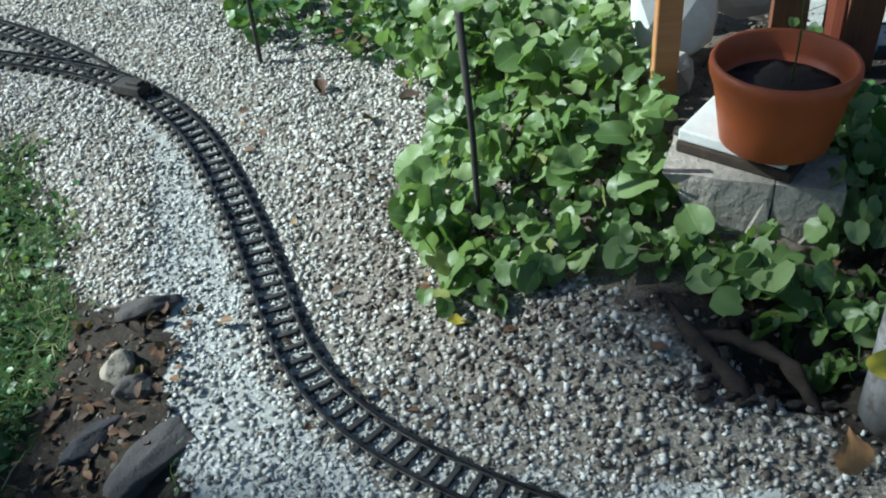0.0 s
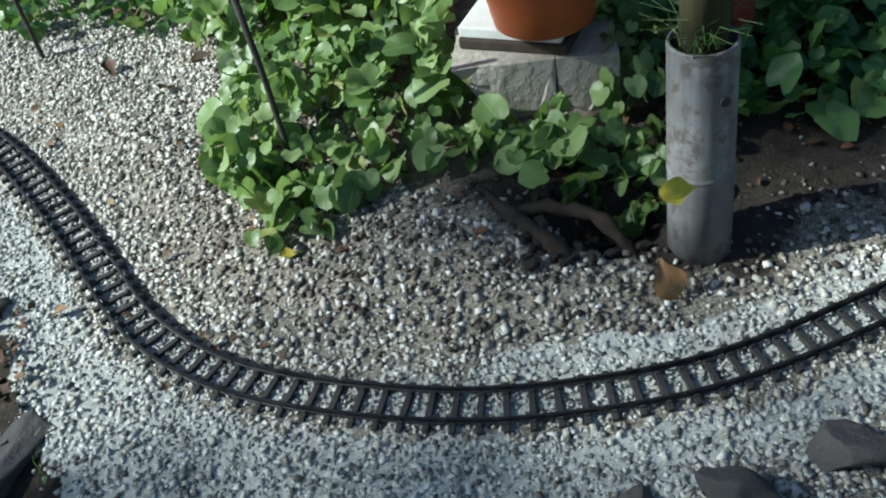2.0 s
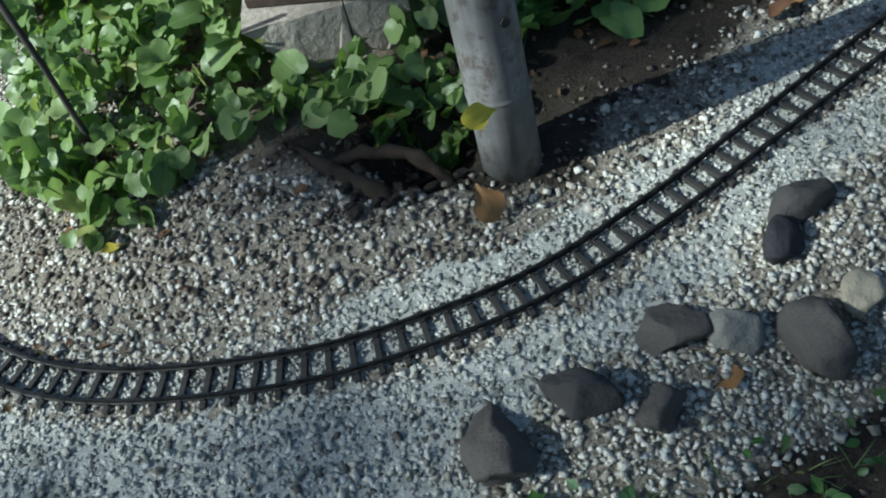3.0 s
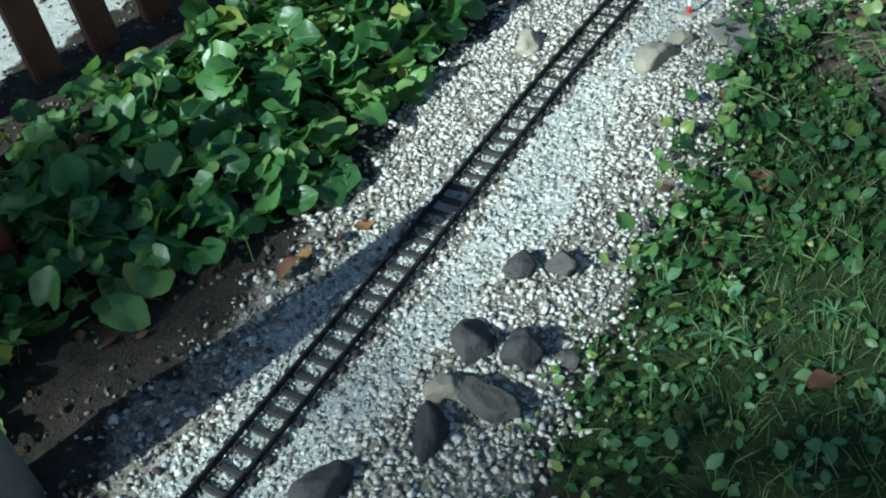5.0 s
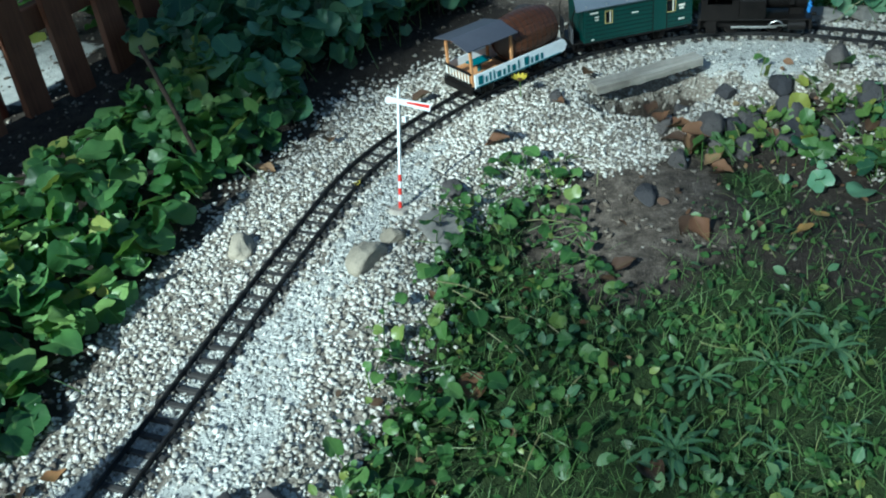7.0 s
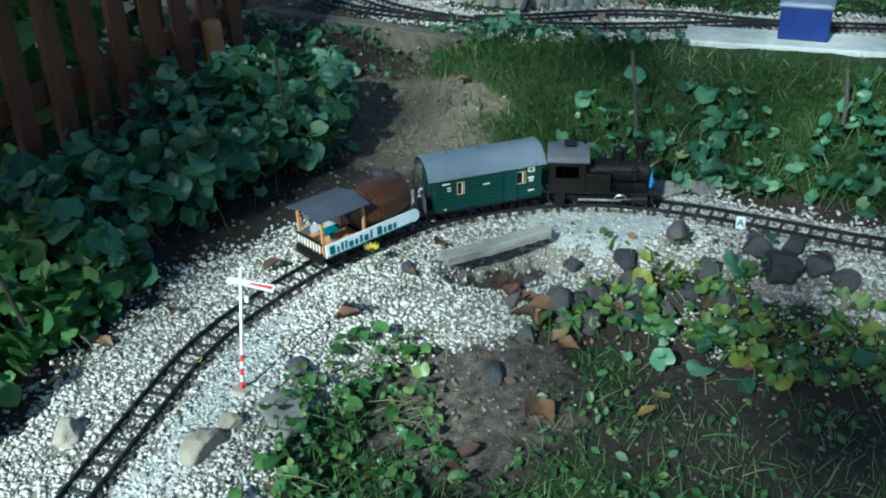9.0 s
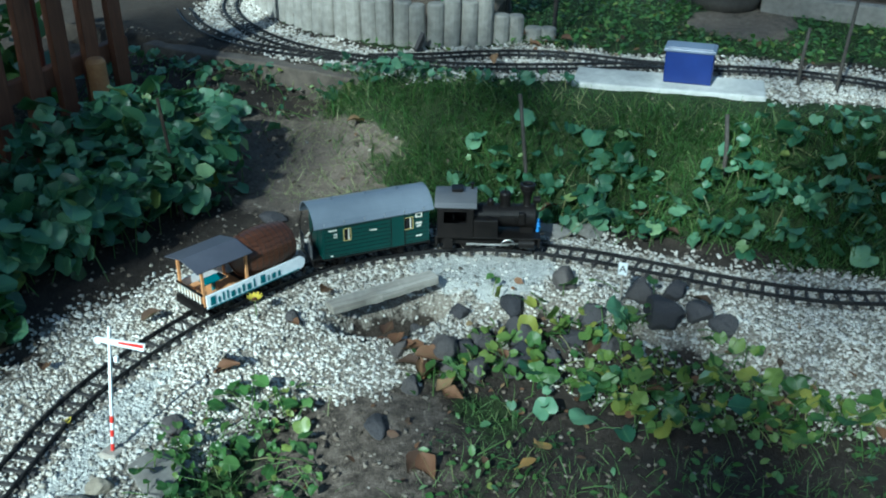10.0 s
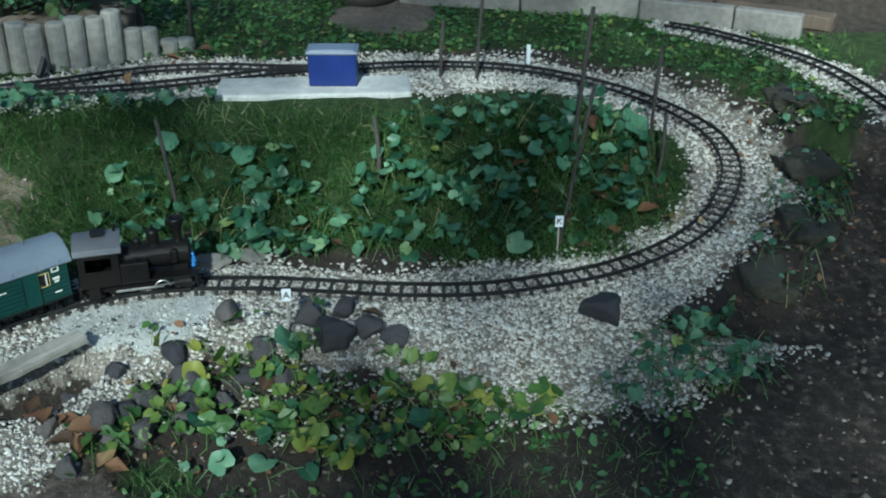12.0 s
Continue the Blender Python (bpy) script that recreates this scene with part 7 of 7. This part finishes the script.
def over(x, y, h, rx, ry, dense=1.0, rz=0.35):
    """A clump of crown at height h whose shade falls round (x, y)."""
    k = h / SUN_DIR.z
    return (x + SUN_DIR.x * k, y + SUN_DIR.y * k, h, rx, ry, rz, dense)


# Each clump is an added occluder, placed where the ground should be darker.
shade_tree(-7.0, 0.4, [over(-0.8, 0.6, 4.3, 0.4, 0.45, 1.5, 0.15), over(0.0, -0.6, 4.6, 1.2, 0.6, 1.2), over(0.78, 0.12, 4.3, 0.36, 0.22, 2.4, 0.1)], 900, "unseen leafy tree added to shade the near track")
shade_tree(-16.0, 6.5, [over(3.6, 1.7, 12.8, 0.6, 0.6), over(2.65, 1.6, 12.6, 0.55, 0.35, 1.7), over(3.15, 1.5, 12.7, 0.5, 0.3, 1.2), over(2.55, 1.3, 12.5, 0.55, 0.36, 1.8)], 900, "unseen leafy tree added to shade the fence")
shade_tree(-17.0, 1.2, [over(0.0, 0.5, 11.0, 0.8, 0.5, 0.65), over(0.38, 0.97, 11.0, 0.24, 0.13, 2.6, 0.1), over(1.0, 1.16, 11.0, 0.24, 0.2, 3.0, 0.1), over(0.86, 1.0, 11.0, 0.26, 0.15, 2.6, 0.1), over(1.3, 0.1, 13.0, 0.9, 0.5, 0.3), over(2.0, -0.7, 13.4, 1.0, 0.7, 0.6), over(2.9, 0.2, 13.2, 1.0, 0.9, 0.22), over(3.15, -0.5, 13.2, 0.4, 0.35, 1.2), over(2.25, -0.25, 13.2, 0.4, 0.32, 0.8), over(2.15, 1.2, 13.2, 0.45, 0.35, 1.0), over(2.95, 1.05, 13.0, 0.28, 0.25, 1.6), over(3.0, -1.2, 13.6, 1.2, 0.7, 0.6), over(4.0, 0.6, 13.3, 1.0, 1.1, 0.5),
                        over(4.2, -0.9, 13.8, 0.9, 0.9, 0.5), over(2.7, -1.8, 13.5, 1.2, 0.6, 1.2), over(5.2, 0.0, 14.0, 1.0, 1.8, 0.8)], 900, "unseen tall tree added to shade the bank and terrace thinly")


def litter(n, x0, x1, y0, y1, label):
    """Small scraps of dead leaf, too many to tell apart."""
    x, y = rng.uniform(x0, x1, n), rng.uniform(y0, y1, n)
    stuff("leaf_litter", OVAL, OVAL_F, x, y, rng.uniform(0.008, 0.026, n), leaf_turns(n, 0, 3, 0, 0.5), M_DEAD, label, "leaf litter", 0.006)


litter(260, -0.62, -0.42, 0.7, 1.12, "brown leaf litter on the soil below the lawn")
litter(60, 2.2, 2.6, -0.5, 0.35, "brown leaf litter among the rocks")
litter(120, 3.0, 3.35, -0.95, -0.5, "brown leaf litter under the ivy")
litter(50, -0.45, 0.2, 1.2, 2.1, "brown leaf litter on the gravel by the ivy")
litter(120, 3.75, 4.2, -0.4, 0.5, "brown leaf litter behind the upper track")
litter(45, 0.5, 1.0, 0.85, 1.1, "brown leaf litter below the ivy")
for k, (x, y, s) in enumerate(((2.31, 0.42, 0.05), (2.3, 0.33, 0.055), (2.27, 0.29, 0.06), (2.38, 0.2, 0.04), (2.2, 0.27, 0.05), (2.34, -0.36, 0.045), (2.36, -0.05, 0.04), (3.08, -0.7, 0.06), (3.0, -0.62, 0.05), (2.95, -0.75, 0.05), (2.9, -0.68, 0.045), (3.86, 0.3, 0.06), (3.83, 0.5, 0.05), (0.75, 0.95, 0.04), (-0.33, 2.0, 0.06))):
    fallen_leaf(x, y, s, k * 83, M_DEAD, "curled brown fallen leaf lying among rocks and ivy")
litter(300, 2.6, 3.6, -1.5, -0.95, "brown leaf litter on the earth mounds")
litter(40, 1.3, 2.1, 0.2, 0.6, "brown leaf scraps among the lawn weeds")
litter(30, 2.85, 3.3, 0.7, 1.4, "brown leaf scraps on the bare path")
litter(70, -0.3, 0.5, 0.85, 1.15, "brown leaf mould on the gravel below the ivy")
litter(30, 2.0, 2.5, -0.3, 0.4, "brown leaf scraps on the bare soil")
for k, (x, y, s) in enumerate(((3.18, -0.6, 0.07), (3.24, -0.68, 0.06), (3.15, -0.55, 0.06), (3.3, -0.72, 0.06), (3.02, -0.8, 0.06), (3.12, -0.78, 0.05), (2.94, 0.0, 0.075), (2.88, -0.1, 0.05), (2.93, 0.2, 0.05), (3.6, 0.55, 0.05), (3.85, 0.4, 0.05), (3.87, 0.55, 0.05))):
    fallen_leaf(x, y, s, k * 61, M_DEAD, "large brown dead leaf among the bank's ivy", 0.03, 20)
litter(420, -0.12, 0.34, 1.1, 2.0, "dry brown leaves lying between the ivy stems")

# leaves that creep up between the rocks beside the track
leaf_bed("ivy_bed", [(2.5, 0.24), (2.56, 0.26), (2.53, 0.02), (2.5, -0.2), (2.48, -0.32), (2.44, -0.3), (2.46, 0.0)], 16, 0.02, 0.036, 0.03, 3.0, "yellow-green ivy leaves between broken dark rocks", M_BELT_IVY, 60, (2.5, 0.0), 0.1, template=LOBED, faces=LOBED_F, lift=0.012,
         spots=((2.542, 0.255), (2.535, 0.245), (2.499, 0.171), (2.502, 0.15), (2.48, 0.071), (2.547, 0.103), (2.56, 0.04), (2.617, -0.075), (2.491, 0.233), (2.469, -0.193), (2.467, -0.294), (2.455, -0.31), (2.475, -0.26), (2.46, -0.28)))
leaf_bed("ivy_bed", [(2.5, 0.03), (2.5, -0.06), (2.46, -0.06), (2.46, 0.03)], 4, 0.04, 0.052, 0.02, 3.0, "broad blue-green ivy leaves over dark rocks", M_BANK_IVY, 30, (2.5, 0.0), 0.05, template=LOBED, faces=LOBED_F, lift=0.02,
         spots=((2.504, 0.015), (2.486, -0.042), (2.49, -0.02), (2.445, 0.0)))
